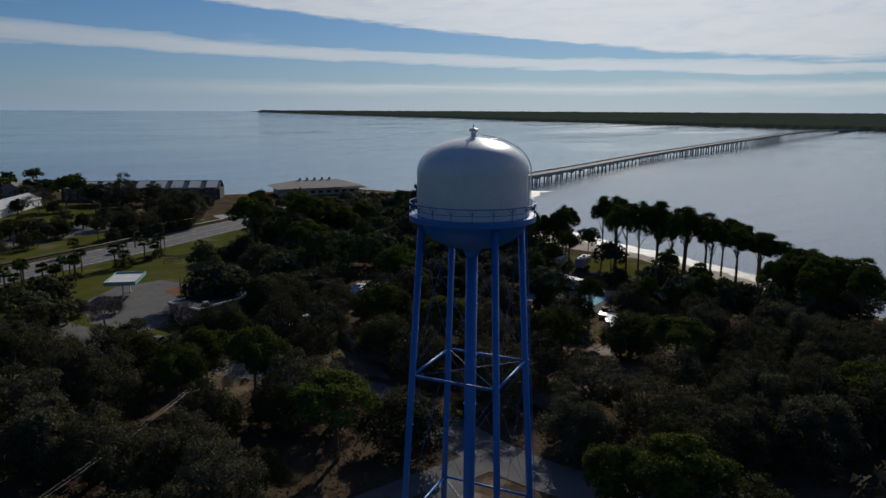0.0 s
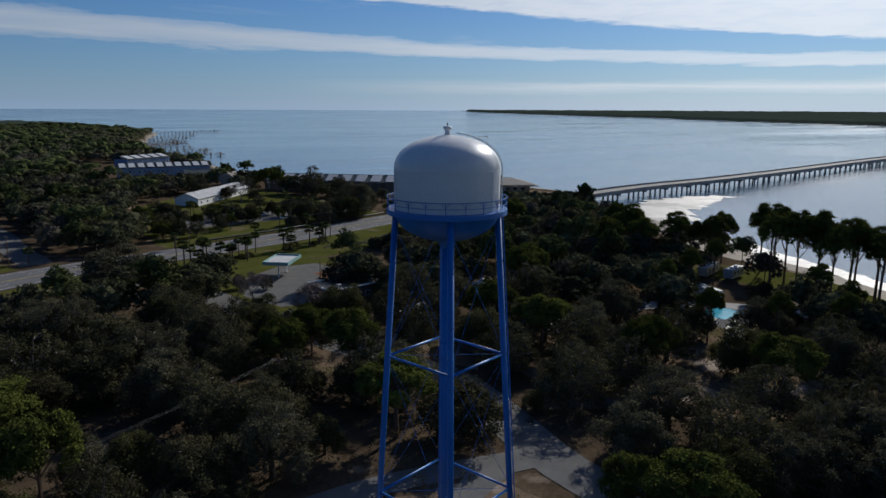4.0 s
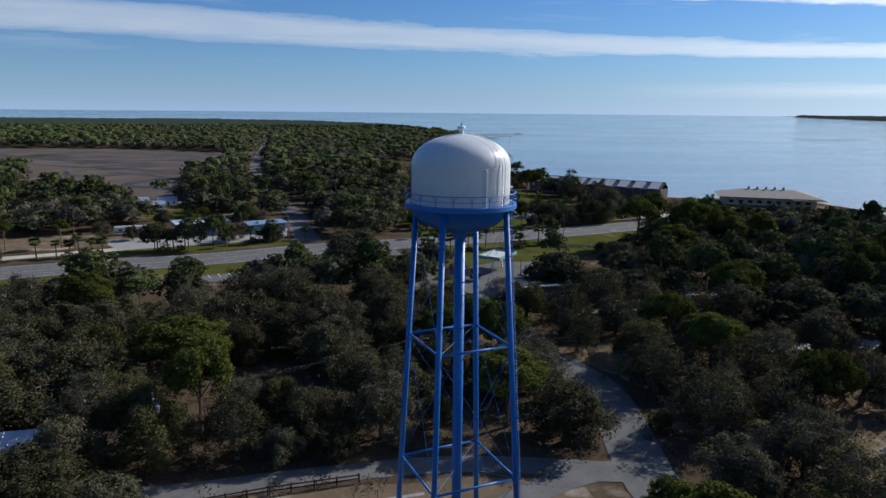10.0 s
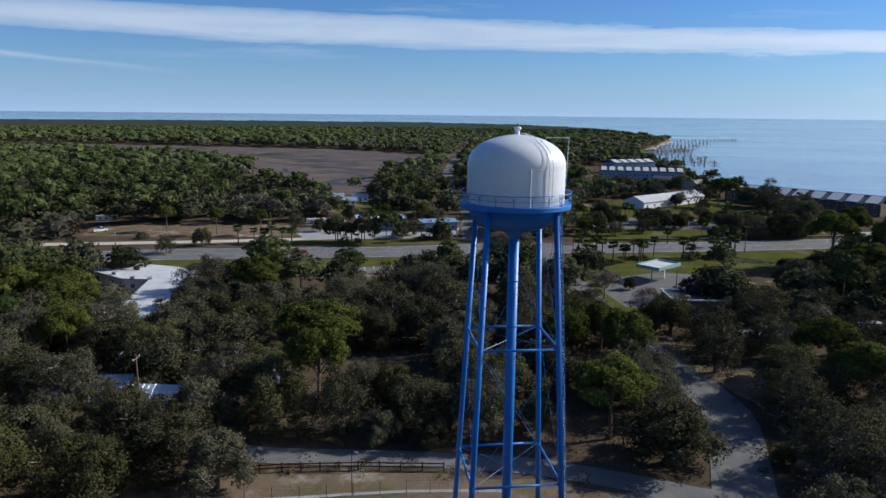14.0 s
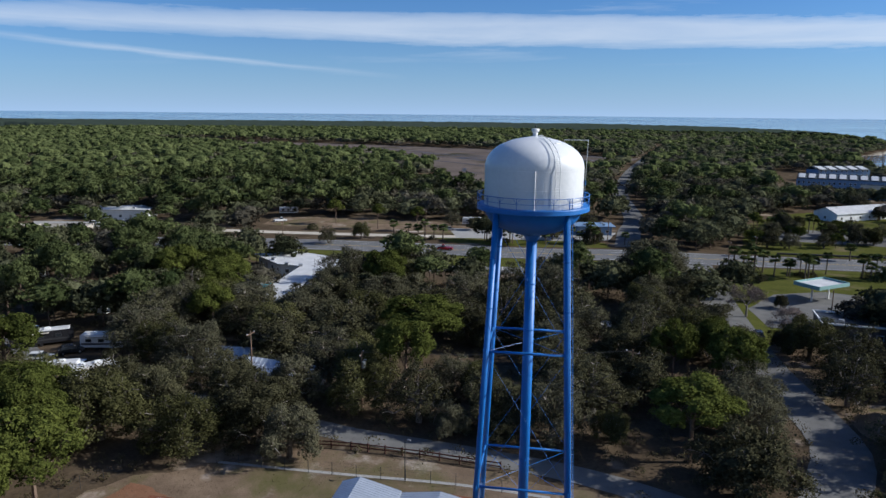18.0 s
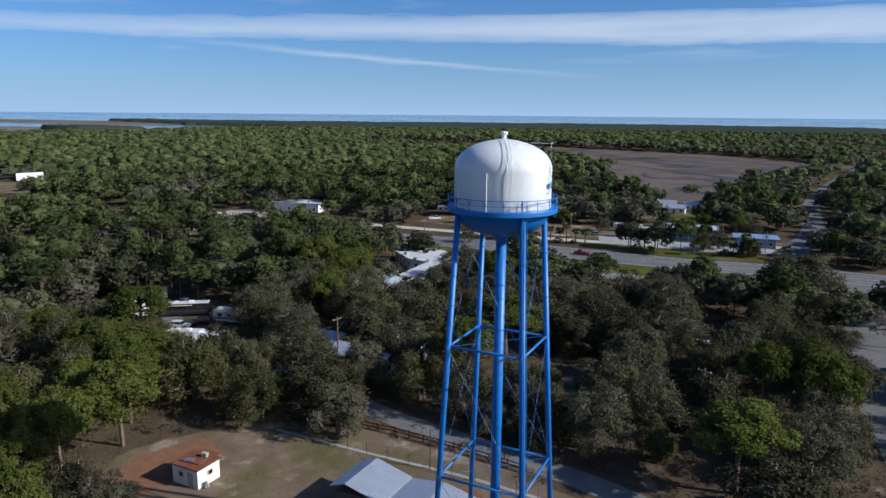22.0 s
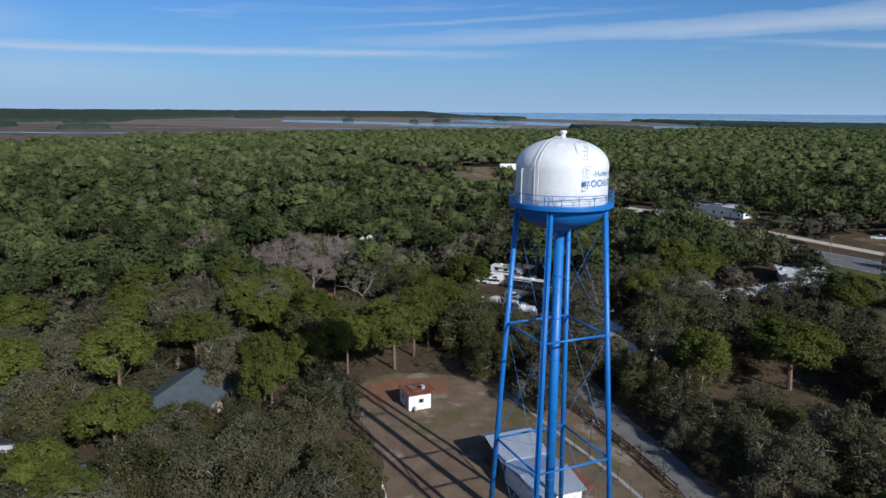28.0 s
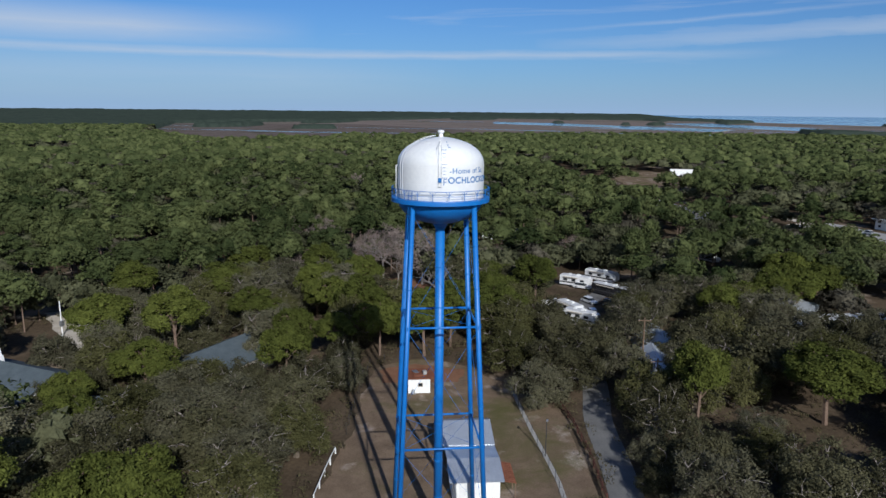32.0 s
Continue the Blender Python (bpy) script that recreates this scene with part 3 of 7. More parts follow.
# ---- the lie of the land ----
SHORE = [(128, -40), (146, 8), (158, 38), (166, 62), (172, 88), (186, 120), (200, 160), (208, 195), (222, 222), (236, 258), (236, 296), (205, 308),
         (172, 312), (146, 330), (122, 356), (108, 376), (100, 420), (100, 480), (96, 560), (88, 640), (78, 800), (80, 880), (112, 1000), (152, 1200), (182, 1345),
         (150, 1480), (60, 1900), (-200, 2450), (-700, 2720), (-1500, 2430), (-2080, 1940), (-2480, 1560), (-2900, 1250), (-3300, 900), (-3900, 500), (-4800, 300),
         (-4800, -4000), (-2000, -4700), (600, -4700), (520, -1400), (240, -400)]
FAR_SHORE = [(2500, 4700), (2560, 3600), (2640, 2438), (2330, 1100), (2060, 440), (2010, 330), (2040, 100), (2300, -700), (2600, -2500), (4800, -2500), (4800, 4700)]
LAGOONS = [[(-1900, 330), (-2050, 150), (-2300, 60), (-2700, -380), (-3050, -420), (-2900, -120), (-2500, 200), (-2250, 420)],
           [(-2100, 620), (-2600, 420), (-3100, 300), (-3200, 520), (-2500, 760)],
           [(-1250, -520), (-1330, -640), (-1400, -560), (-1300, -480)],
           [(-1500, 900), (-1900, 760), (-2300, 900), (-2200, 1100), (-1700, 1150)]]
HIGHWAY = soften([(-620, -75), (-300, 52), (-200, 100), (-147, 127), (-100, 145), (-57, 158), (-28, 171), (0, 179), (54, 196), (116, 219), (165, 224), (205, 222)])
BRIDGE = soften([(205, 222), (300, 228), (390, 241), (690, 294), (1113, 336), (1400, 368), (1720, 396), (2060, 424)], 20)
NORTH_ROAD = soften([(-31, 186), (-38, 220), (-45, 260), (-78, 376), (-112, 573), (-151, 885), (-190, 1200)])
SOUTH_ROAD = soften([(-6, 170), (0, 148), (7, 118), (18, 80), (25, 62), (30, 47), (29, 32), (27, 14), (30, -4), (36, -30), (52, -80), (80, -180)])
LANE = soften([(-120, 22), (-95, 14), (-66, 16), (-45, 17.6), (-33, 18), (-18, 20.5), (0, 22.5), (14, 21), (28, 18)])
FRONTAGE = soften([(-95, 112), (-60, 128), (-22, 142), (-4, 152)])
SAND_TRACK = soften([(-300, 85), (-240, 118), (-165, 145), (-118, 163), (-75, 182)])
PARK_LANE = soften([(62, 60), (80, 66), (100, 62), (118, 46), (128, 20)])
CLEARING = [(-46, -22.5), (-51.5, -19), (-53, -10), (-51, -5), (-45, 1.5), (-39.5, 6.5), (-37.5, 11.3), (-21, 16), (-8, 18), (8, 19), (18, 16), (21, 8), (15, -4), (6, -13), (-4, -16), (-20, -17.6), (-34, -20.5)]
MARSH_NEAR = [(-140, 470), (-105, 300), (-150, 300), (-205, 335), (-240, 440), (-390, 545), (-700, 600), (-930, 690), (-620, 800), (-300, 790), (-135, 705)]
MARSH_WEST = [(-985, -370), (-760, -440), (-800, -520), (-1070, -800), (-2000, -1330), (-2400, -900), (-1700, -300), (-1250, -180)]
MARSH_FAR = [(-1068, -794), (-900, -560), (-983, -374), (-1150, -150), (-1300, 150), (-1350, 500), (-1500, 800), (-1900, 1150), (-3400, 1100), (-3700, 0), (-3700, -700), (-2600, -1100), (-2000, -1330)]
FLAT = [(206, 176), (222, 196), (252, 208), (292, 206), (306, 196), (284, 190), (262, 178), (240, 172), (224, 160), (210, 150)]
FIELD_WEST = [(-515, 36), (-518, 84), (-440, 88), (-392, 78), (-345, 66), (-335, 50), (-400, 38), (-470, 28)]
FIELD_SOUTH = [(-470, -470), (-500, -455), (-620, -560), (-560, -600)]

CAMPERS = (
        (-109.6, 21.4, 54, 10.5, "dark and white motorhome under oaks", "black"), (-90, 11.5, 40, 7, "small white camper trailer", None), (-126, 19, 60, 9, "white camper beside a red tarp", None), (-84, 14, 65, 7, "small white camper trailer behind cars", None), (-97, 26, 30, 8, "white camper under oak branches", None), (-118, 12, 70, 8, "white camper in deep shade", None),
        (-70, 43.5, 15, 8, "white camper half hidden by oaks", None), (-162, 52, 40, 9, "white camper deep among trees", None), (-104, 65, 10, 9, "white camper beside the motel", None),
        (134, 78, 20, 10, "pale camper trailer near the shore pines", "beige"), (106, 39, 25, 9, "white camper trailer beside the pool", None), (86, 33, 35, 10, "large white motorhome by the park lane", None),
        (122, 36, 20, 8, "silver camper trailer under pines", "silver"), (134, 16, 20, 9, "white camper trailer near the beach", None), (66, 93, 30, 9, "white camper trailer under oaks", None),
        (47, 82, 20, 11, "long silver motorhome under oaks", "silver"), (40, 81, 200, 9, "beige camper trailer beside the board fence", "beige"), (100, 102, 30, 9, "white camper trailer under pines", None),
        (88, 90, 40, 8, "white camper trailer in the park", None), (75, 92, 20, 9, "white camper trailer in the park", None), (119, 75, 10, 9, "white camper trailer beside the lawn", None),
        (137, 72, 15, 8, "silver camper trailer on the lawn", "silver"), (112, 61, 80, 9, "white camper trailer behind the pool", None), (45, 56, 95, 7, "small silver camper beside the board fence", "silver"),
        (-98, 203, 15, 11, "white bus camper on the grass lot", None), (-89, 200, 15, 6, "pale blue and white camper", "silver"), (-186, 189, 40, 8, "white camper at the edge of the woods", None))
CARS = (
        (-101.8, 16, 40, "white", "white car among the campers", False, False), (-100, 21, 60, "black", "black car among the campers", True, False), (-91, 17, 20, "white", "white car among the campers", False, False), (-95, 10, 50, "silver", "silver pickup truck among the campers", True, True), (-81, 9, 60, "white", "white car near the clearing", False, False),
        (-97, 7, 70, "white", "white pickup truck among the campers", True, True), (-76, 3.6, 40, "blue", "blue car among the campers", False, False), (-117, 25, 10, "silver", "silver van among the campers", True, False),
        (-85, 3.4, 30, "black", "dark car at the edge of the camp", True, False),
        (-84.6, 148.5, 200, "red", "dark red pickup truck on the highway", True, True), (-102, 186, 20, "silver", "silver car on the shop forecourt", False, False), (-61, 198, 110, "black", "dark car parked at the shop", True, False),
        (-148, 23.5, 40, "white", "white car parked under oaks", True, False), (-146, 19, 40, "silver", "silver car parked under oaks", False, False), (-86, 8, 20, "black", "dark pickup truck under oaks", True, True),
        (-116, 14, 70, "white", "white van under oaks", True, False), (-50, 30.5, 15, "white", "white car under trees by the lane", True, False), (-132, 169, 100, "white", "white truck cab on the grass lot", True, True),
        (-174, 169, 60, "white", "white truck at the edge of the lot", True, True), (96, 46, 30, "black", "dark car by the pool", False, False), (107, 36.5, 10, "white", "white car in the trailer park", False, False),
        (96, 41, 20, "beige", "beige pickup truck in the trailer park", True, True), (117, 34, 60, "blue", "blue car under the pines", False, False), (129, 8.5, 20, "silver", "silver car near the beach", False, False),
        (-25.8, 132, 110, "blue", "blue car in a parking stall", False, False), (-15.4, 124, 110, "silver", "silver car in the frontage lot", False, False), (-11, 130, 110, "white", "white car in the frontage lot", True, False),
        (-37, 137.5, 20, "white", "white car in the frontage lane", False, False), (16.5, 96, 105, "black", "dark car driving on the side road", True, False), (61.5, 236, 20, "white", "white car in the far parking lot", False, False),
        (65, 254, 110, "silver", "silver car at the white hall", False, False), (55, 250, 110, "white", "white car at the white hall", False, False), (-232, 124, 20, "white", "white car in the pale yard", True, False),
        (-225, 132, 20, "silver", "silver car in the pale yard", False, False), (-90, 58, 10, "white", "white van behind the motel", True, False), (-110, 48, 30, "blue", "blue car among trailers", False, False),
        (-126, 52, 20, "white", "white pickup truck among trailers", True, True), (-65, 250, 30, "beige", "beige car behind the shop", False, False))
HOUSES = ((-121, 284, 9, 7, 20, ROOF_METAL, "small cottage with a pale metal roof"), (-110, 270, 10, 7, 20, ROOF_METAL, "cottage with a pale metal roof"),
                                      (-108, 286, 8, 6, 25, ROOF_METAL, "small outbuilding with a pale metal roof"), (-100, 318, 11, 7, 10, ROOF_TAN, "low house at the marsh edge"),
                                      (-488, 441, 22, 12, 40, ROOF_RED, "house with a bright red metal roof"), (-780, 690, 34, 14, 40, WALL_BLUE, "long house with a blue-grey roof"),
                                      (-470, 410, 14, 8, 30, ROOF_WHITE, "house with a pale roof in the woods"), (-70, 29, 13, 6, 20, ROOF_METAL, "trailer home with a ribbed metal roof"),
                                      (-102, 62, 12, 6, 60, ROOF_METAL, "trailer home with a grey metal roof"), (-54.5, 28.5, 12, 5, 8, ROOF_METAL, "trailer home with a blue-grey roof under oaks"),
                                      (-186, -17, 13, 7, 70, ROOF_TAN, "house roof showing between trees"), (-291, -106, 14, 9, 20, ROOF_GREY, "grey house roof among bare trees"),
                                      (-205, -172, 12, 8, 50, ROOF_TAN, "house roof deep in the woods"), (-120, -150, 11, 7, 30, ROOF_GREY, "grey house roof in the woods"),
                                      (-124, 44, 12, 6, 10, ROOF_WHITE, "white-roofed trailer home under trees"), (-92, 58, 13, 7, 80, ROOF_GREY, "blue-grey shed roof beside the motel"))


def shore_side(px, py):
    """Metres inland (positive) or out in the water (negative)."""
    best = np.full(len(px), -1e9)
    for poly in (SHORE, FAR_SHORE):
        d = near_line(px, py, poly, True)
        best = np.maximum(best, np.where(inside(px, py, poly), d, -d))
    for poly in LAGOONS:
        d = near_line(px, py, poly, True)
        best = np.minimum(best, np.where(inside(px, py, poly), -d, d))
    return best


def build_ground():
    sectors = 400
    radii = np.concatenate([[0.0, 20.0], np.geomspace(40, 4860, 190)])
    ang = np.arange(sectors) * 2 * np.pi / sectors
    gx = (radii[:, None] * np.cos(ang)).ravel()
    gy = (radii[:, None] * np.sin(ang)).ravel()
    wob = np.array([noise.noise((x * 0.02, y * 0.02, 0.0)) for x, y in zip(gx, gy)])
    side = shore_side(gx, gy) + wob * np.clip(np.hypot(gx, gy) * 0.02, 1, 12)
    far = np.clip(np.hypot(gx, gy) / 700.0, 1, 6)
    gz = np.clip((side - 5.0 * far) * 0.07 / far, -1.6, 0.0) + lift(gx, gy)
    faces = [(i * sectors + k, i * sectors + (k + 1) % sectors, (i + 1) * sectors + (k + 1) % sectors, (i + 1) * sectors + k) for i in range(1, len(radii) - 1) for k in range(sectors)]
    s = Shape()
    s.v, s.f = list(zip(gx.tolist(), gy.tolist(), gz.tolist())), faces
    s.v[0] = (0.0, 0.0, 0.0)
    s.f += [(0, sectors + k, sectors + (k + 1) % sectors) for k in range(sectors)]
    solid("ground", s, GROUND, "leaf-littered sandy ground of a wooded coast", "ground", kind="structure", smooth=True)
    w = Shape()
    ring = np.concatenate([[60.0], np.linspace(300, 4860, 30)])
    wx, wy = (ring[:, None] * np.cos(ang[::4])).ravel(), (ring[:, None] * np.sin(ang[::4])).ravel()
    k4 = len(ang[::4])
    w.v = list(zip(wx.tolist(), wy.tolist(), (lift(wx, wy) - 0.35).tolist()))
    w.f = [(i * k4 + k, i * k4 + (k + 1) % k4, (i + 1) * k4 + (k + 1) % k4, (i + 1) * k4 + k) for i in range(len(ring) - 1) for k in range(k4)]
    solid("water", w, WATER, "calm pale blue bay water with slicks", "water", kind="structure", smooth=True)


build_ground()
patch("marsh", MARSH_NEAR, MARSH, 0.03, "brown salt marsh with winding creeks", "marsh", 12, 5)
patch("marsh_1", MARSH_WEST, MARSH, 0.03, "brown salt marsh far to the west", "marsh", 20, 8)
creek_rng = np.random.default_rng(5)
for k in range(16):
    x, y = creek_rng.uniform(-3000, -1150), creek_rng.uniform(-900, 900)
    bend = [(x, y)]
    for _ in range(6):
        x, y = x + creek_rng.uniform(-60, 60), y + creek_rng.uniform(60, 150) * (1 if k % 2 else -1)
        bend.append((x, y))
    strip = ribbon(soften(bend, 25), (creek_rng.uniform(20, 46), 10), 0.2 + 0.01 * k)
    strip.v = [(px, py, pz + float(lift(px, py))) for px, py, pz in strip.v]
    solid("creek", strip, WATER, "winding creek in the far marsh", "creek", kind="structure")
patch("field", FIELD_WEST, DRY, 0.04, "pale grass clearing in the woods", "field", 8, 3)
patch("field_1", FIELD_SOUTH, DRY, 0.04, "pale grass clearing between woods", "field", 8, 3)
patch("clearing", CLEARING, DRY, 0.03, "worn dry grass clearing round the tower", "grass", 2, 0.7)
patch("red_dirt", [(-50, -15), (-46, -21), (-40, -18.5), (-41.5, -12), (-43, -6), (-50, -6)], RED_DIRT, 0.05, "bare reddish dirt beside the hut", "dirt", 1.5, 0.9)
LAWNS = (
        ([(-150, 116), (-100, 135), (-57, 148), (-20, 163), (-8, 160), (-14, 150), (-40, 139), (-70, 124), (-110, 106), (-150, 100)], LAWN, "mown grass verge beside the highway"),
        ([(-90, 162), (-60, 169), (-36, 180), (-40, 190), (-70, 184), (-100, 170)], LAWN, "grass verge with palms in front of the shop"),
        ([(2, 168), (50, 185), (110, 208), (112, 200), (96, 176), (60, 158), (40, 154), (12, 150), (6, 155)], LAWN, "rough lawn between the old station and the highway"),
        ([(60, 196), (100, 205), (108, 196), (98, 185), (72, 182)], LAWN, "green lawn inside the highway bend"),
        ([(-175, 160), (-130, 169), (-96, 179), (-90, 196), (-110, 203), (-150, 195), (-185, 178)], DRY, "grassy lots behind the sand track"),)
YARDS = (
        ([(-92, 234), (-84, 262), (-104, 290), (-124, 290), (-124, 268), (-104, 242)], LAWN, "green yard round the cottages"),
        ([(10, 60), (22, 64), (30, 52), (33, 66), (40, 70), (40, 56), (36, 48), (32, 58), (24, 92), (14, 92)], DRY, "dry grass verge of the side road"),
        ([(124, 92), (150, 84), (160, 60), (150, 30), (138, 4), (128, 10), (138, 44), (134, 70)], LAWN, "green lawn under the shore pines"),
        ([(6, 192), (50, 207), (104, 228), (100, 262), (94, 300), (82, 348), (62, 364), (16, 310), (2, 262)], LAWN, "rough grass between the houses across the highway"),
        ([(2, 112), (6, 148), (30, 155), (54, 152), (52, 128), (44, 112), (24, 94), (14, 94)], LAWN, "rough lawn round the old station"),
        ([(44, 22), (60, 8), (90, 14), (112, 34), (98, 60), (70, 50), (52, 44)], DRY, "bare sandy ground of the trailer park"),
        ([(36, 300), (52, 316), (62, 308), (46, 292)], LAWN, "green lawn beside the white hall"))
for k, (poly, mat, label) in enumerate(LAWNS + YARDS):
    patch("lawn", poly, mat, 0.03 + 0.002 * k, label, "grass", 3, 1.0)
patch("beach", [(150, 0), (160, 36), (168, 62), (174, 88), (188, 122), (203, 160), (212, 196), (200, 200), (186, 160), (168, 118), (158, 92), (160, 66), (150, 36), (138, 4)], SAND, 0.06, "pale sand beach along the bay", "beach", 4, 1.2)
patch("wet_sand", [(146, 6), (158, 38), (166, 64), (172, 90), (186, 124), (200, 162), (206, 192), (214, 196), (210, 160), (194, 120), (180, 86), (173, 60), (164, 34), (152, 2)], WET_SAND, 0.07, "shining wet sand at the water's edge", "beach", 4, 1.2)
patch("sand_flat", FLAT, WET_SAND, -0.3, "shining wet sand flat beside the bridge", "sand", 4, 5)
for k, creek in enumerate(([(-160, 480), (-230, 520), (-200, 560), (-300, 600), (-260, 650), (-380, 660), (-480, 690)], [(-140, 560), (-190, 600), (-180, 650), (-260, 690), (-330, 740)],
                           [(-120, 360), (-160, 380), (-150, 430), (-200, 470)], [(-420, 620), (-520, 640), (-600, 700), (-700, 690)],
                           [(-150, 640), (-210, 655), (-250, 630), (-330, 640), (-420, 700), (-520, 730)], [(-130, 520), (-190, 530), (-215, 505), (-280, 540), (-350, 560)],
                           [(-160, 690), (-230, 720), (-320, 700), (-400, 750)], [(-115, 420), (-150, 460), (-210, 440), (-235, 480)], [(-150, 600), (-240, 590), (-330, 610), (-440, 590), (-560, 620)])):
    solid("creek", ribbon(soften(creek, 12), (10, 4) if k < 4 else (6, 3), 0.08 + k * 0.004), MUD, "dark muddy creek in the marsh", "creek", kind="structure")

solid("road_1", ribbon(HIGHWAY, 18.5, 0.08), ASPHALT, "grey asphalt highway with painted lanes", "road", kind="structure")
solid("road_2", ribbon(NORTH_ROAD, (9, 7), 0.075), OLD_ASPHALT, "straight asphalt road into the woods", "road", kind="structure")
solid("road_3", ribbon(SOUTH_ROAD, (9, 5.6), 0.07), OLD_ASPHALT, "worn asphalt side road under oaks", "road", kind="structure")
solid("road_4", ribbon(LANE, 4.4, 0.066), OLD_ASPHALT, "narrow asphalt lane past the clearing", "road", kind="structure")
solid("road_5", ribbon(FRONTAGE, 8.5, 0.062), OLD_ASPHALT, "frontage lane with parking stalls", "road", kind="structure")
solid("road_6", ribbon(SAND_TRACK, 5.5, 0.058), SAND, "pale sand track beside the highway", "track", kind="structure")
solid("road_7", ribbon(PARK_LANE, 6, 0.064), CONCRETE, "pale lane through the trailer park", "road", kind="structure")
for off in (-7.9, 7.9):
    solid("road_marking", ribbon(HIGHWAY, 0.16, 0.09, off), LINE_WHITE, "white edge line", "marking", kind="structure")
for off in (-0.25, 0.25):
    solid("road_marking", ribbon(HIGHWAY, 0.14, 0.09, off), LINE_YELLOW, "double yellow centre line", "marking", kind="structure")
dashes = Shape()
for off in (-4.0, 4.0):
    for k in range(30, len(HIGHWAY) - 2, 3):
        seg = ribbon([HIGHWAY[k], HIGHWAY[k + 1]], 0.14, 0.09, off)
        dashes.add(seg.v, seg.f)
solid("road_marking", dashes, LINE_WHITE, "white dashed lane lines", "marking", kind="structure")
stalls = Shape()
for k in range(0, 20):
    x, y = -66 + k * 2.6, 125.6 + k * 1.0
    seg = ribbon([(x, y), (x - 1.8, y + 4.6)], 0.14, 0.075)
    stalls.add(seg.v, seg.f)
solid("road_marking", stalls, LINE_WHITE, "white parking stall lines", "marking", kind="structure")
for poly, z, mat, label in (
        ([(-92, 172), (-58, 184), (-40, 196), (-42, 214), (-58, 208), (-86, 198), (-104, 190)], 0.07, CONCRETE, "pale shop forecourt paving"),
        ([(13, 120), (18, 138), (30, 148), (42, 147), (45, 134), (32, 122), (24, 106), (18, 106)], 0.068, OLD_ASPHALT, "cracked grey apron of the old station"),
        ([(6, 226), (40, 232), (96, 240), (98, 252), (60, 262), (20, 262)], 0.07, OLD_ASPHALT, "parking lot across the highway"),
        ([(110, 232), (160, 236), (180, 232), (176, 244), (140, 250), (112, 244)], 0.071, CONCRETE, "pale restaurant parking lot"),
        ([(-262, 118), (-222, 138), (-206, 128), (-244, 104)], 0.07, CONCRETE, "pale yard paving"),
        ([(-112, 88), (-96, 90), (-90, 74), (-106, 72)], 0.07, CONCRETE, "paved motel courtyard"),
        ([(92, 56), (108, 58), (112, 46), (96, 40)], 0.075, OLD_ASPHALT, "paved pool deck")):
    patch("paving", poly, mat, z, label, "paving", 3, 0.3)
solid("footpath", ribbon(soften([(-44, 3), (-28.5, 7.9), (-13.2, 13.0), (-2, 15.5)]), 0.6, 0.07), CONCRETE, "narrow grey path across the clearing", "path", kind="structure")
solid("driveway", ribbon(soften([(28, 18), (20, 19), (12, 15), (4, 10)]), (6, 3.2), 0.072), OLD_ASPHALT, "worn grey driveway to the tower", "driveway", kind="structure")

# ---- the water tower ----
LEG_AZ = -26.8
R_UP, R_LOW, Z_UP, Z_LOW = 5.11, 5.94, 25.0, 12.0
SPREAD = (R_LOW - R_UP) / (Z_UP - Z_LOW)
LEG_TOP, LEG_FOOT = 38.0, 0.35
TANK_R, DECK_Z = 4.43, 38.03


def polar(r, az, z):
    return Vector((r * math.cos(radians(az)), r * math.sin(radians(az)), z))


def leg_point(k, z):
    return polar(R_UP + SPREAD * (Z_UP - z), LEG_AZ + 90 * k, z)


DOME_H = 2.85
DOME_REACH = [max(math.cos(a), 0.0) for a in np.linspace(0, math.pi / 2, 30)]
DOME_RISE = [0.88 * (1 - c ** 2.3) ** (1 / 2.3) + 0.12 * (1 - c) for c in DOME_REACH]


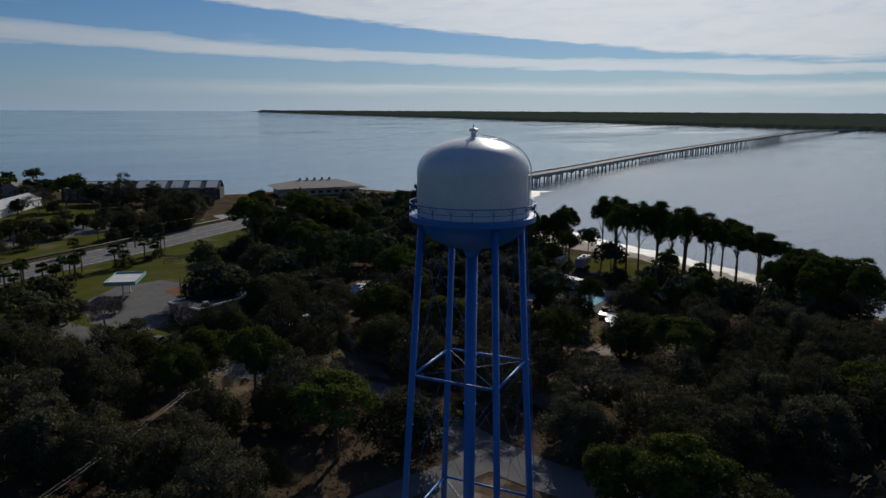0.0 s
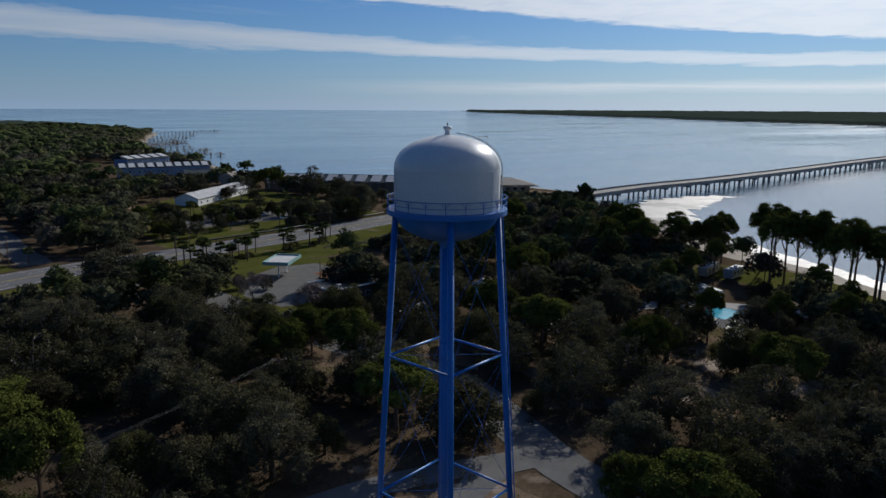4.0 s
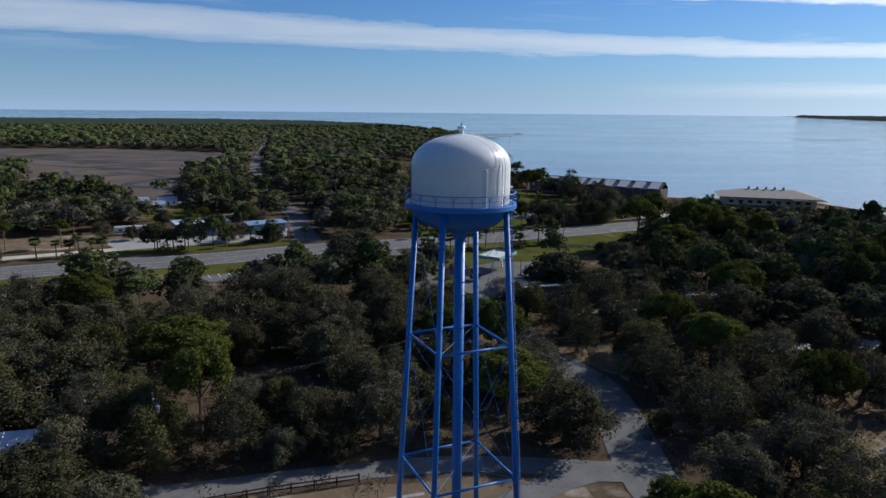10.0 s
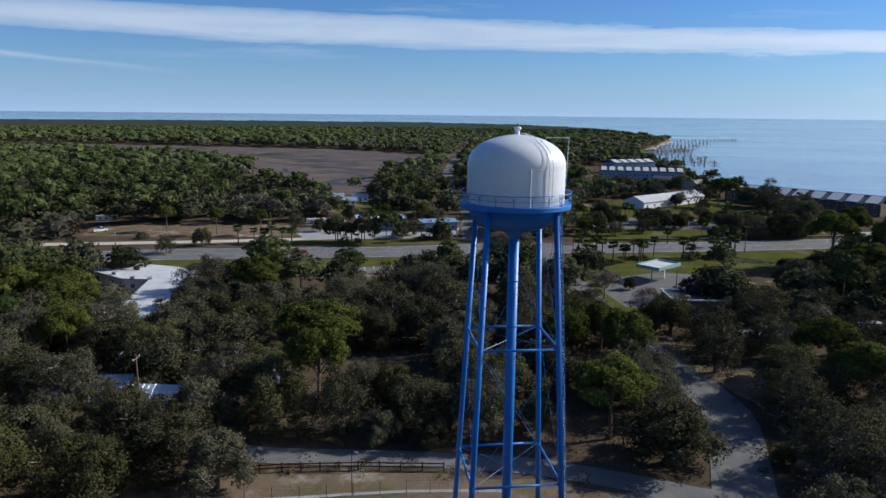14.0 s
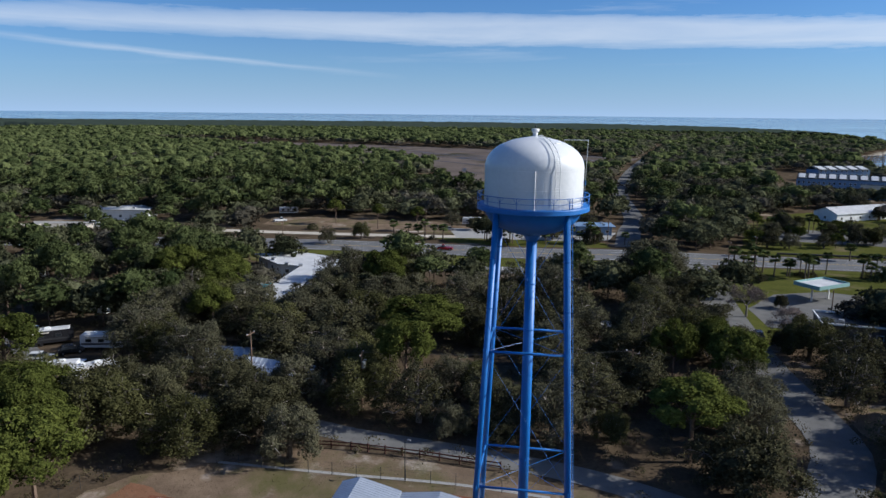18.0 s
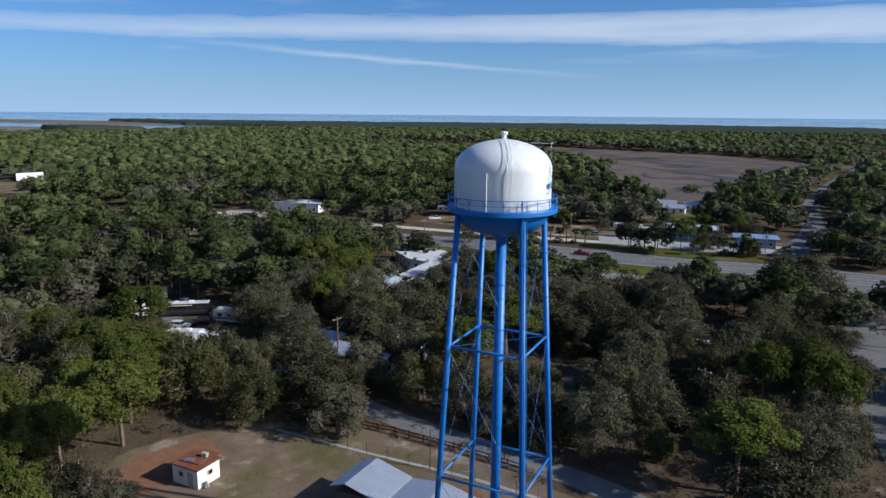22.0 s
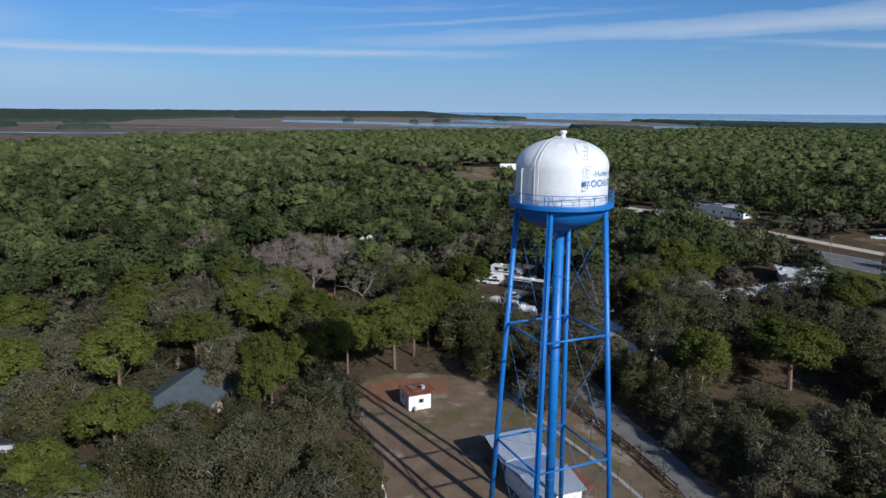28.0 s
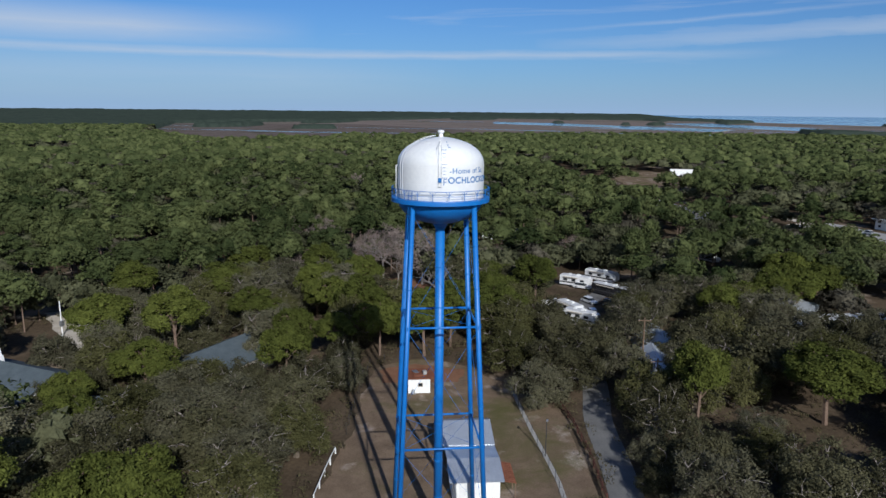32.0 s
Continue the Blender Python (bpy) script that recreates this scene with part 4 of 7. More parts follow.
def water_tower():
    top = thing("water_tower", "white water tank on blue steel legs", "water tower")
    dome = [(TANK_R * c, 41.25 + DOME_H * k) for c, k in zip(DOME_REACH, DOME_RISE)]
    shell = Shape().lathe([(TANK_R - 0.02, DECK_Z - 0.05), (TANK_R, DECK_Z), (TANK_R, 39.6), (TANK_R, 41.25)] + dome[1:], 96)
    tank = part("tank", shell, WHITE_PAINT, top, "white painted steel tank with domed roof", True)
    for z in (39.62, 41.26):
        part("weld_seam", Shape().lathe([(TANK_R - 0.01, z - 0.025), (TANK_R + 0.012, z), (TANK_R - 0.01, z + 0.025)], 96), WHITE_PAINT, tank)
    bowl = [(TANK_R * math.sin(a), DECK_Z - 0.05 - 2.75 * math.cos(a) ** 0.9) for a in np.linspace(math.pi / 2 - 1e-3, 0.06, 16)]
    part("bowl", Shape().lathe(bowl, 96), BLUE_PAINT, top, "blue rounded tank bottom", True)
    deck = part("balcony", Shape().lathe([(TANK_R - 0.05, DECK_Z), (5.04, DECK_Z), (5.06, DECK_Z - 0.05), (5.06, DECK_Z - 0.42), (4.98, DECK_Z - 0.44), (4.96, DECK_Z - 0.12), (TANK_R - 0.05, DECK_Z - 0.12)], 96), BLUE_PAINT, top, "blue ring walkway with plate girder")
    for r, z, rad in ((5.02, DECK_Z + 0.98, 0.032), (5.02, DECK_Z + 0.50, 0.024)):
        part("handrail", Shape().tube([polar(r, 5 * k, z) for k in range(73)], rad, 6), BLUE_PAINT, deck)
    for k in range(20):
        a = 18 * k + 4
        part("rail_post", Shape().tube([polar(5.02, a, DECK_Z - 0.1), polar(5.02, a, DECK_Z + 1.0)], 0.03, 6), BLUE_PAINT, deck)
        part("rail_brace", Shape().tube([polar(5.02, a - 4, DECK_Z + 0.97), polar(5.02, a, DECK_Z + 0.55), polar(5.02, a + 4, DECK_Z + 0.97)], 0.022, 5), BLUE_PAINT, deck)
    for k in range(4):
        leg = part("leg", Shape().tube([leg_point(k, LEG_FOOT), leg_point(k, LEG_TOP)], 0.27, 20), BLUE_PAINT, top, smooth=True)
        for z in (4.0, 8.0, 16.4, 20.8, 29.0, 33.4):
            a, b = leg_point(k, z - 0.05), leg_point(k, z + 0.05)
            part("splice_band", Shape().tube([a, b], 0.285, 20), BLUE_PAINT, leg)
        part("base_plate", Shape().lathe([(0.0, 0.3), (0.6, 0.3), (0.6, 0.36), (0.0, 0.36)], 4, *leg_point(k, 0.3).xy), BLUE_PAINT, leg)
        for z in (Z_UP, Z_LOW):
            p = leg_point(k, z)
            part("gusset", Shape().box(p.x, p.y, z - 0.2, 0.44, 0.44, 0.4, LEG_AZ + 90 * k), BLUE_PAINT, leg)
    riser = part("riser", Shape().tube([(0, 0, 0.3), (0, 0, 35.6)], 0.485, 24), BLUE_PAINT, top, "thick blue central riser pipe", True)
    for z in np.arange(4.2, 35, 4.4):
        part("riser_band", Shape().tube([(0, 0, z - 0.06), (0, 0, z + 0.06)], 0.505, 24), BLUE_PAINT, riser)
    part("riser_collar", Shape().lathe([(0.485, 34.6), (0.78, 35.15), (1.1, 35.35)], 32), BLUE_PAINT, riser, "", True)
    for k in range(4):
        for z in (Z_UP, Z_LOW):
            a, b = leg_point(k, z), leg_point(k + 1, z)
            part("strut", Shape().tube([a, b], 0.115, 10), BLUE_PAINT, top, smooth=True)
        part("stay", Shape().tube([leg_point(k, Z_UP), Vector((0, 0, Z_UP))], 0.018, 5), BLUE_PAINT, top)
        part("stay", Shape().tube([leg_point(k, Z_LOW), Vector((0, 0, Z_LOW))], 0.018, 5), BLUE_PAINT, top)
        for z0, z1 in ((0.8, Z_LOW - 0.3), (Z_LOW + 0.3, Z_UP - 0.3), (Z_UP + 0.3, 36.6)):
            for i, j in ((k, k + 1), (k + 1, k)):
                p, q = leg_point(i, z0), leg_point(j, z1)
                rod = part("tie_rod", Shape().tube([p, q], 0.015, 5), BLUE_PAINT, top)
                m = p.lerp(q, 0.42)
                part("turnbuckle", Shape().tube([m, p.lerp(q, 0.44)], 0.035, 6), BLUE_PAINT, rod)
    # leg ladder
    side = polar(1, LEG_AZ - 90, 0)
    ladder = part("leg_ladder", Shape().tube([leg_point(0, 3) + polar(0.42, LEG_AZ, 0) - side * 0.2, leg_point(0, 39) + polar(0.42, LEG_AZ, 0) - side * 0.2], 0.03, 5)
                  .tube([leg_point(0, 3) + polar(0.42, LEG_AZ, 0) + side * 0.2, leg_point(0, 39) + polar(0.42, LEG_AZ, 0) + side * 0.2], 0.03, 5), BLUE_PAINT, top)
    for k in range(112):
        z = 3.2 + k * 0.32
        c = leg_point(0, z) + polar(0.42, LEG_AZ, 0)
        part("rung", Shape().tube([c - side * 0.2, c + side * 0.2], 0.013, 4), BLUE_PAINT, ladder)
    # tank ladder over the dome
    AZ = -44.5
    path = [(TANK_R + 0.2, DECK_Z + 0.1), (TANK_R + 0.2, 41.3)] + [(r * 1.0 + 0.2 * math.cos(a), z + 0.2 * math.sin(a)) for (r, z), a in list(zip(dome, np.linspace(0, math.pi / 2, 30)))[2:27]]
    turn = polar(1, AZ + 90, 0)
    rails = Shape()
    for s in (-0.21, 0.21):
        rails.tube([polar(r, AZ, z) + turn * s for r, z in path], 0.028, 5)
    tl = part("tank_ladder", rails, WHITE_PAINT, top, "white ladder over the tank")
    for a, b in zip(path, path[1:]):
        n = max(1, int(math.hypot(b[0] - a[0], b[1] - a[1]) / 0.32))
        for k in range(n):
            c = polar(a[0] + (b[0] - a[0]) * k / n, AZ, a[1] + (b[1] - a[1]) * k / n)
            part("rung", Shape().tube([c - turn * 0.21, c + turn * 0.21], 0.014, 4), WHITE_PAINT, tl)
    # overflow pipe, gauge, vent
    pipe = part("overflow_pipe", Shape().tube([polar(TANK_R - 0.05, -69, 41.25), polar(TANK_R + 0.14, -69, 41.25), polar(TANK_R + 0.14, -69, DECK_Z)], 0.06, 10), WHITE_PAINT, top, "white vertical pipe")
    for z in (38.6, 40.0):
        part("bracket", Shape().box(*polar(TANK_R + 0.05, -69, z), 0.2, 0.18, 0.06, -69), WHITE_PAINT, pipe)
    part("conduit", Shape().tube([polar(TANK_R + 0.08, -111, DECK_Z), polar(TANK_R + 0.08, -111, DECK_Z + 1.75)], 0.03, 6), WHITE_PAINT, top, "thin upright conduit")
    g = 11.5
    gauge = part("level_gauge", Shape().tube([polar(2.6, g, 43.3), polar(2.6, g, 43.82), polar(TANK_R + 0.22, g, 43.82), polar(TANK_R + 0.22, g, 43.4)], 0.032, 8), WHITE_PAINT, top, "white pulley arm of the level gauge")
    part("pulley", Shape().tube([polar(TANK_R + 0.22, g, 43.82) - polar(0.05, g + 90, 0), polar(TANK_R + 0.22, g, 43.82) + polar(0.05, g + 90, 0)], 0.08, 12), WHITE_PAINT, gauge)
    for s in (-0.14, 0.14):
        part("guide_wire", Shape().tube([polar(TANK_R + 0.22, g, 43.45) + polar(s, g + 90, 0), polar(TANK_R + 0.2, g, 42.4) + polar(s, g + 90, 0), polar(TANK_R + 0.12, g, 39.45) + polar(s, g + 90, 0)], 0.014, 4), STEEL, gauge)
    part("target", Shape().box(*polar(TANK_R + 0.15, g, 39.9), 0.05, 0.34, 0.42, g), LETTER_BLUE, gauge, "blue level target")
    part("gauge_foot", Shape().box(*polar(TANK_R + 0.06, g, 39.42), 0.1, 0.36, 0.05, g), STEEL, gauge)
    for k in range(9):
        z = 40.3 + k * 0.33
        r = TANK_R if z < 41.3 else float(np.interp(z, [q[1] for q in dome], [q[0] for q in dome]))
        wide = 0.55 if k % 4 == 0 else 0.3
        part("scale_mark", Shape().box(*polar(r + 0.012, g + 4.6 + wide * 3, z), 0.02, wide, 0.035, g + 4.6 + wide * 3), LETTER_BLUE, gauge)
    vent = part("roof_vent", Shape().lathe([(0.34, 43.9), (0.23, 44.12), (0.21, 44.5), (0.20, 44.54)], 20), WHITE_PAINT, top, "white roof vent", True)
    part("vent_cap", Shape().lathe([(0.21, 44.40), (0.34, 44.52), (0.36, 44.68), (0.29, 44.74), (0.0, 44.78)], 20), WHITE_PAINT, vent, "", True)
    part("beacon", Shape().lathe([(0.04, 44.76), (0.04, 44.90), (0.07, 44.92), (0.06, 45.02), (0.0, 45.06)], 10), DARK_STEEL, vent, "small dark beacon lamp", True)
    hatch = polar(2.3, -20, 43.72)
    part("roof_hatch", Shape().box(hatch.x, hatch.y, hatch.z - 0.42, 0.6, 0.6, 0.32, -20), WHITE_PAINT, top)
    return top


def curved_text(body, height, az, z, parent, name, spacing=1.0, weight=0.012):
    """Painted letters wrapped round the tank, starting at an azimuth."""
    cu = bpy.data.curves.new(name, "FONT")
    cu.body, cu.size, cu.extrude, cu.offset, cu.space_character = body, height * 1.38, 0.004, weight, spacing
    ob = new(name, cu)
    bpy.context.view_layer.update()
    me = bpy.data.meshes.new_from_object(ob.evaluated_get(bpy.context.evaluated_depsgraph_get()))
    bpy.data.objects.remove(ob)
    bpy.data.curves.remove(cu)
    bm = bmesh.new()
    bm.from_mesh(me)
    bmesh.ops.subdivide_edges(bm, edges=[e for e in bm.edges if e.calc_length() > 0.22], cuts=1)
    bmesh.ops.triangulate(bm, faces=bm.faces)
    for v in bm.verts:
        h = z + v.co.y
        k = (h - 41.25) / DOME_H
        r = TANK_R if k < 0 else TANK_R * float(np.interp(k, DOME_RISE, DOME_REACH))
        v.co = polar(r + 0.014 + v.co.z, az + math.degrees(v.co.x / TANK_R), h)
    bm.to_mesh(me)
    bm.free()
    me.materials.clear()
    me.materials.append(LETTER_BLUE)
    return part(name, me, None, parent)


TOWER = water_tower()
curved_text("OCHLOCKONE", 0.62, 21.5, 39.78, TOWER, "lettering", 1.06, 0.018)
curved_text("-Home of Se", 0.54, 23.2, 40.72, TOWER, "lettering", 1.12, 0.004)
curved_text("E", 0.62, 24.0, 43.12, TOWER, "gauge_letter", 1.0, -0.016)
curved_text("F", 0.70, 15.0, 39.58, TOWER, "gauge_letter", 1.0, -0.008)
for k in range(4):
    p = leg_point(k, 0)
    solid("foundation_pier", Shape().box(p.x, p.y, -0.3, 1.5, 1.5, 0.6, LEG_AZ, 0.85), CONCRETE, "concrete pier under a tower leg", "foundation", "piers under the tower")
solid("foundation_pier", Shape().lathe([(0.0, -0.3), (1.1, -0.3), (1.0, 0.31), (0.0, 0.31)], 20), CONCRETE, "round concrete base under the riser", "foundation", "piers under the tower")

# ---- trees ----
rng = np.random.default_rng(7)


def cards(centres, radii, per, size, flat=0.0, rand=rng):
    """Small leaf cards over the shells of clumps."""
    n = len(centres) * per
    c, r = np.repeat(centres, per, 0), np.repeat(radii, per, 0)
    d = rand.normal(size=(n, 3))
    d[:, 2] = np.abs(d[:, 2]) + 0.3 * d[:, 2] - 0.3
    d /= np.linalg.norm(d, axis=1, keepdims=True)
    p = c + d * r * rand.uniform(0.55, 1.08, (n, 1))
    nor = d + rand.normal(size=(n, 3)) * 0.5
    nor[:, 2] += flat
    nor /= np.linalg.norm(nor, axis=1, keepdims=True)
    ref = rand.normal(size=(n, 3))
    u = np.cross(nor, ref)
    u /= np.linalg.norm(u, axis=1, keepdims=True) + 1e-9
    w = np.cross(nor, u)
    s = size * rand.uniform(0.6, 1.35, (n, 1))
    a = u * s
    b = w * s
    q = np.stack([p - a, p + a * 0.75 - b * 0.8, p + a * 0.6 + b], 1)
    q += rand.normal(size=q.shape) * size * 0.12
    return q.reshape(-1, 3)


def limbs(shape, base, height, ends, radius, n=6):
    """A tapered trunk and bent limbs out to the clumps."""
    bend = rng.normal(size=2) * 0.25
    trunk = [(base[0], base[1], base[2] - 0.3), (bend[0] * 0.4, bend[1] * 0.4, height * 0.4), (bend[0], bend[1], height * 0.75), (bend[0] * 1.2, bend[1] * 1.2, height)]
    shape.tube(trunk, [radius * 1.25, radius, radius * 0.8, radius * 0.45], n)
    for e in ends:
        k = rng.uniform(0.45, 0.95)
        s = Vector((bend[0] * k, bend[1] * k, height * k * 0.9))
        e = Vector(e)
        mid = s.lerp(e, 0.55) + Vector((0, 0, -0.12 * (e - s).length + 0.3))
        shape.tube([s, mid, e], [radius * 0.42, radius * 0.28, radius * 0.09], 4, False)
    return shape


def crown(seed, spread, z0, z1, lobes, tufts, per, size, lobe=0.42, squash=0.8, puff=0.24, low=-0.15, stretch=1.0, ragged_by=0.16):
    """Leaf cards of a crown: lobes over a dome, tufts over each lobe, leaves loosely round each tuft. Returns corners and lobe centres."""
    r = np.random.default_rng(seed)
    tall = z1 - z0
    up = np.linspace(low, 0.97, lobes) + r.uniform(-0.08, 0.08, lobes)
    turn = np.arange(lobes) * 2.39996 + r.uniform(-0.5, 0.5, lobes)
    flat = np.sqrt(np.clip(1 - up ** 2, 0.02, 1))
    out = np.stack([np.cos(turn) * flat, np.sin(turn) * flat, up], 1)
    reach = (1 - lobe) * r.uniform(1 - ragged_by * 2, 1 + ragged_by, lobes)
    big = lobe * r.uniform(0.72, 1.15, lobes)
    centre = out * reach[:, None]
    n = lobes * tufts
    d = r.normal(size=(n, 3)) + np.repeat(out, tufts, 0) * 0.75 + np.array([0, 0, 0.35])
    d /= np.linalg.norm(d, axis=1, keepdims=True)
    c = np.repeat(centre, tufts, 0) + d * (np.repeat(big, tufts) * r.uniform(0.72, 1.08, n))[:, None] * np.array([1, 1, squash])
    c = c * np.array([spread, spread, tall]) + np.array([0, 0, z0])
    m = n * per
    p = np.repeat(c, per, 0) + r.normal(size=(m, 3)) * np.repeat(puff * r.uniform(0.6, 1.5, n), per)[:, None] * np.array([1, 1, 0.75])
    nor = np.repeat(d, per, 0) * 0.9 + r.normal(size=(m, 3)) * 0.55 + np.array([0, 0, 0.25])
    nor /= np.linalg.norm(nor, axis=1, keepdims=True)
    u = np.cross(nor, r.normal(size=(m, 3)))
    u /= np.linalg.norm(u, axis=1, keepdims=True) + 1e-9
    w = np.cross(nor, u)
    k = size * r.uniform(0.55, 1.4, (m, 1))
    u, w = u * k * stretch, w * k
    q = np.stack([p - u, p + u * 0.75 - w * 0.8, p + u * 0.6 + w], 1)
    return q, centre * np.array([spread, spread, tall]) + np.array([0, 0, z0]), c


def oak(seed, spread, height, leaf, label, bark=BARK, tufts=29):
    top = thing("oak_tree", label, "tree", group="oaks in the woods")
    z0 = height * 0.38
    q, ends, tips = crown(seed, spread, z0, height, 30, tufts, 24, 0.12, 0.29, 0.95, 0.30, -0.3, 1.0, 0.24)
    wood = limbs(Shape(), (0, 0, 0), height * 0.55, ends, 0.28 + spread * 0.02)
    part("trunk", wood, bark, top)
    twigs = Shape()
    for k in range(0, len(tips), 7):
        e, c = Vector(tips[k]), Vector(ends[k // tufts])
        e = c + (e - c) * (1.0 + 0.3 * ((k * 7) % 5) / 5)
        twigs.tube([c, c.lerp(e, 0.55) + Vector((0.1 * ((k % 3) - 1), 0.1 * ((k % 5) - 2), 0.15)), e], [0.075, 0.055, 0.025], 3, False)
    tagged(part("branchwork", twigs, PALE_BARK, top), kind="stuff")
    part("crown", quick_mesh("crown", q.reshape(-1, 3), 3, leaf), None, top)
    return top


def pine(seed, height, label, spread=3.4, base=0.5, lobes=17, tufts=46):
    top = thing("pine_tree", label, "tree", group="pines in the woods")
    q, ends, tips = crown(seed, spread, height * base, height, lobes, tufts, 28, 0.105, 0.36, 0.7, 0.2, -0.12, 1.5)
    wood = limbs(Shape(), (0, 0, 0), height * 0.88, ends, 0.21)
    for k in range(0, len(tips), 15):
        e, c = Vector(tips[k]), Vector(ends[k // tufts])
        wood.tube([c, e], [0.05, 0.02], 3, False)
    part("trunk", wood, PINE_BARK, top)
    part("crown", quick_mesh("crown", q.reshape(-1, 3), 3, PINE_LEAF), None, top)
    return top


OAKS = [oak(11, 5.4, 9.4, OAK_LEAF, "broad evergreen oak with a dark green crown"),
        oak(12, 4.8, 8.4, OAK_GREY, "oak with grey-green crown hung with moss"),
        oak(13, 6.2, 10.2, OAK_GREY, "wide spreading oak with greyish moss"),
        oak(14, 4.0, 7.8, OAK_LEAF, "small rounded evergreen oak", tufts=22),
        oak(15, 5.2, 8.8, OAK_LEAF, "uneven evergreen oak with gaps in the crown", PALE_BARK, 15),
        oak(16, 5.0, 9.2, OAK_OLIVE, "evergreen oak with an olive-green crown")]
PINES = [pine(21, 12.6, "tall pine with a yellow-green crown", 4.6, 0.63),
         pine(22, 11.0, "pine with a rounded bright green crown", 5.0, 0.58),
         pine(23, 14.2, "tall slender pine with a domed crown", 4.2, 0.66, 15),
         pine(24, 9.8, "low broad pine with dense green needles", 5.6, 0.54, 20),
         pine(25, 15.0, "tall shore pine with a bare trunk and rounded crown", 3.7, 0.72, 14, 38)]

# where no tree stands
BARE = [CLEARING, MARSH_NEAR, MARSH_WEST, MARSH_FAR, FIELD_WEST, FIELD_SOUTH]
BARE_LINES = [(HIGHWAY, 13), (NORTH_ROAD, 6), (SOUTH_ROAD, 2.6), (LANE, 1.9), (FRONTAGE, 7.5), (SAND_TRACK, 5.5), (PARK_LANE, 4)]
TOWN_LOTS = [[(-150, 100), (-58, 118), (-20, 140), (-8, 158), (-30, 165), (-150, 120)],
        [(-108, 164), (-36, 182), (-34, 240), (-90, 232), (-112, 196)],
        [(8, 100), (22, 96), (36, 118), (50, 130), (60, 150), (110, 200), (112, 212), (4, 172), (2, 150), (12, 130)],
        [(4, 190), (118, 226), (118, 250), (104, 268), (96, 300), (84, 350), (62, 368), (14, 312), (0, 262)]]
HOUSE_LOTS = [[(78, 342), (150, 288), (168, 314), (100, 380)], [(36, 392), (98, 376), (98, 426), (40, 426)], [(10, 436), (96, 436), (96, 476), (10, 476)], [(164, 266), (232, 246), (238, 300), (168, 312)], [(86, 262), (124, 240), (166, 300), (166, 345), (122, 345)],
        [(108, 228), (226, 226), (228, 305), (165, 305), (140, 268)], [(6, 380), (84, 395), (60, 600), (0, 600)],
        [(-122, 84), (-112, 108), (-79, 107), (-74, 60), (-78, 54), (-90, 53), (-98, 74)],
        [(-270, 112), (-216, 150), (-198, 130), (-250, 96)], [(-230, 92), (-205, 90), (-204, 108), (-230, 110)]]
OTHER_LOTS = [[(31, 34), (43, 36), (47, 48), (45, 64), (34, 64)], [(41, 110), (56, 109), (62, 121), (76, 138), (80, 162), (60, 162), (46, 138)], [(18, -4), (30, 4), (31, 22), (22, 26), (18, 14)],
        [(92, 56), (112, 58), (114, 44), (96, 40)], [(112, 62), (128, 78), (136, 62), (124, 40)], [(48, 86), (64, 96), (58, 82), (40, 66), (32, 62), (36, 76)], [(-112, 22), (-92, 8), (-84, 4), (-80, 12), (-96, 24), (-112, 30)], [(124, 96), (220, 130), (215, 200), (190, 200), (150, 110)], [(140, -10), (180, 60), (190, 120), (146, 80), (130, 30)],
        [(-12, -57), (-2, -57), (-3, -68), (-12, -86), (-28, -86), (-26, -60)], [(-24, -57), (-48, -52), (-46, -42), (-32, -33), (-14, -36), (-13, -50)],
        [(-60, -100), (-32, -96), (-30, -74), (-46, -78)], [(-120, -50), (-96, -46), (-93, -24), (-120, -24)],
        [(-104, -30), (-84, -34), (-84, -14), (-100, -12)], [(-180, 155), (-120, 160), (-92, 200), (-112, 204), (-150, 196), (-188, 180)], [(-92, 232), (-84, 262), (-104, 292), (-126, 292), (-126, 266), (-104, 240)]]
LOTS = TOWN_LOTS + HOUSE_LOTS + OTHER_LOTS


SPOTS = [(c[0], c[1], 5.0) for c in CAMPERS] + [(c[0], c[1], 3.4) for c in CARS] + [(h[0], h[1], h[3] * 0.5 + 1.0) for h in HOUSES]


def free(px, py, margin=0.0):
    ok = shore_side(px, py) > 14
    for x, y, r in SPOTS:
        ok &= np.hypot(px - x, py - y) > r
    for poly in BARE + LOTS:
        ok &= ~inside(px, py, poly)
    for line, w in BARE_LINES:
        ok &= near_line(px, py, line) > w + margin
    return ok


# lines of sight under the crowns, from a spot on the ground to where they clear the trees
ROAD_GAPS = [(41, -5, 25, -11), (17, 38, 6, 24), (30, 58, 25, 34), (23, 59, 23, 36), (19, 73, 21, 47), (35, 55, 24, 33), (20, 66, 8, 46), (-14, 91, -6, 62), (32, 37, 27, 17), (-39, -12, -20, -19), (-39, -12, -24, -23), (-39, -12, -18, -13)]
PARK_GAPS = [(48, 85, 33, 62), (52, 70, 36, 52), (66, 98, 49, 67), (47, 58, 35, 35), (142, 82, 106, 59), (132, 60, 98, 41), (92, 36, 76, 27), (72, 28, 50, 16), (104, 53, 82, 37), (83, 18, 60, 6), (56, 35, 39, 19)]
WEST_GAPS = [(-76, 32, -60, 13), (-73, 43, -58, 22), (-57, 39, -45, 19), (-108, 68, -85, 43), (-92, 72, -73, 46), (-112, 25, -85, 9), (-99, 16, -74, 2), (-100, 17, -74, 6), (-90, 10, -66, 0), (-110, 22, -84, 11), (-27, 67, -21, 42), (-30, 53, -24, 31)]
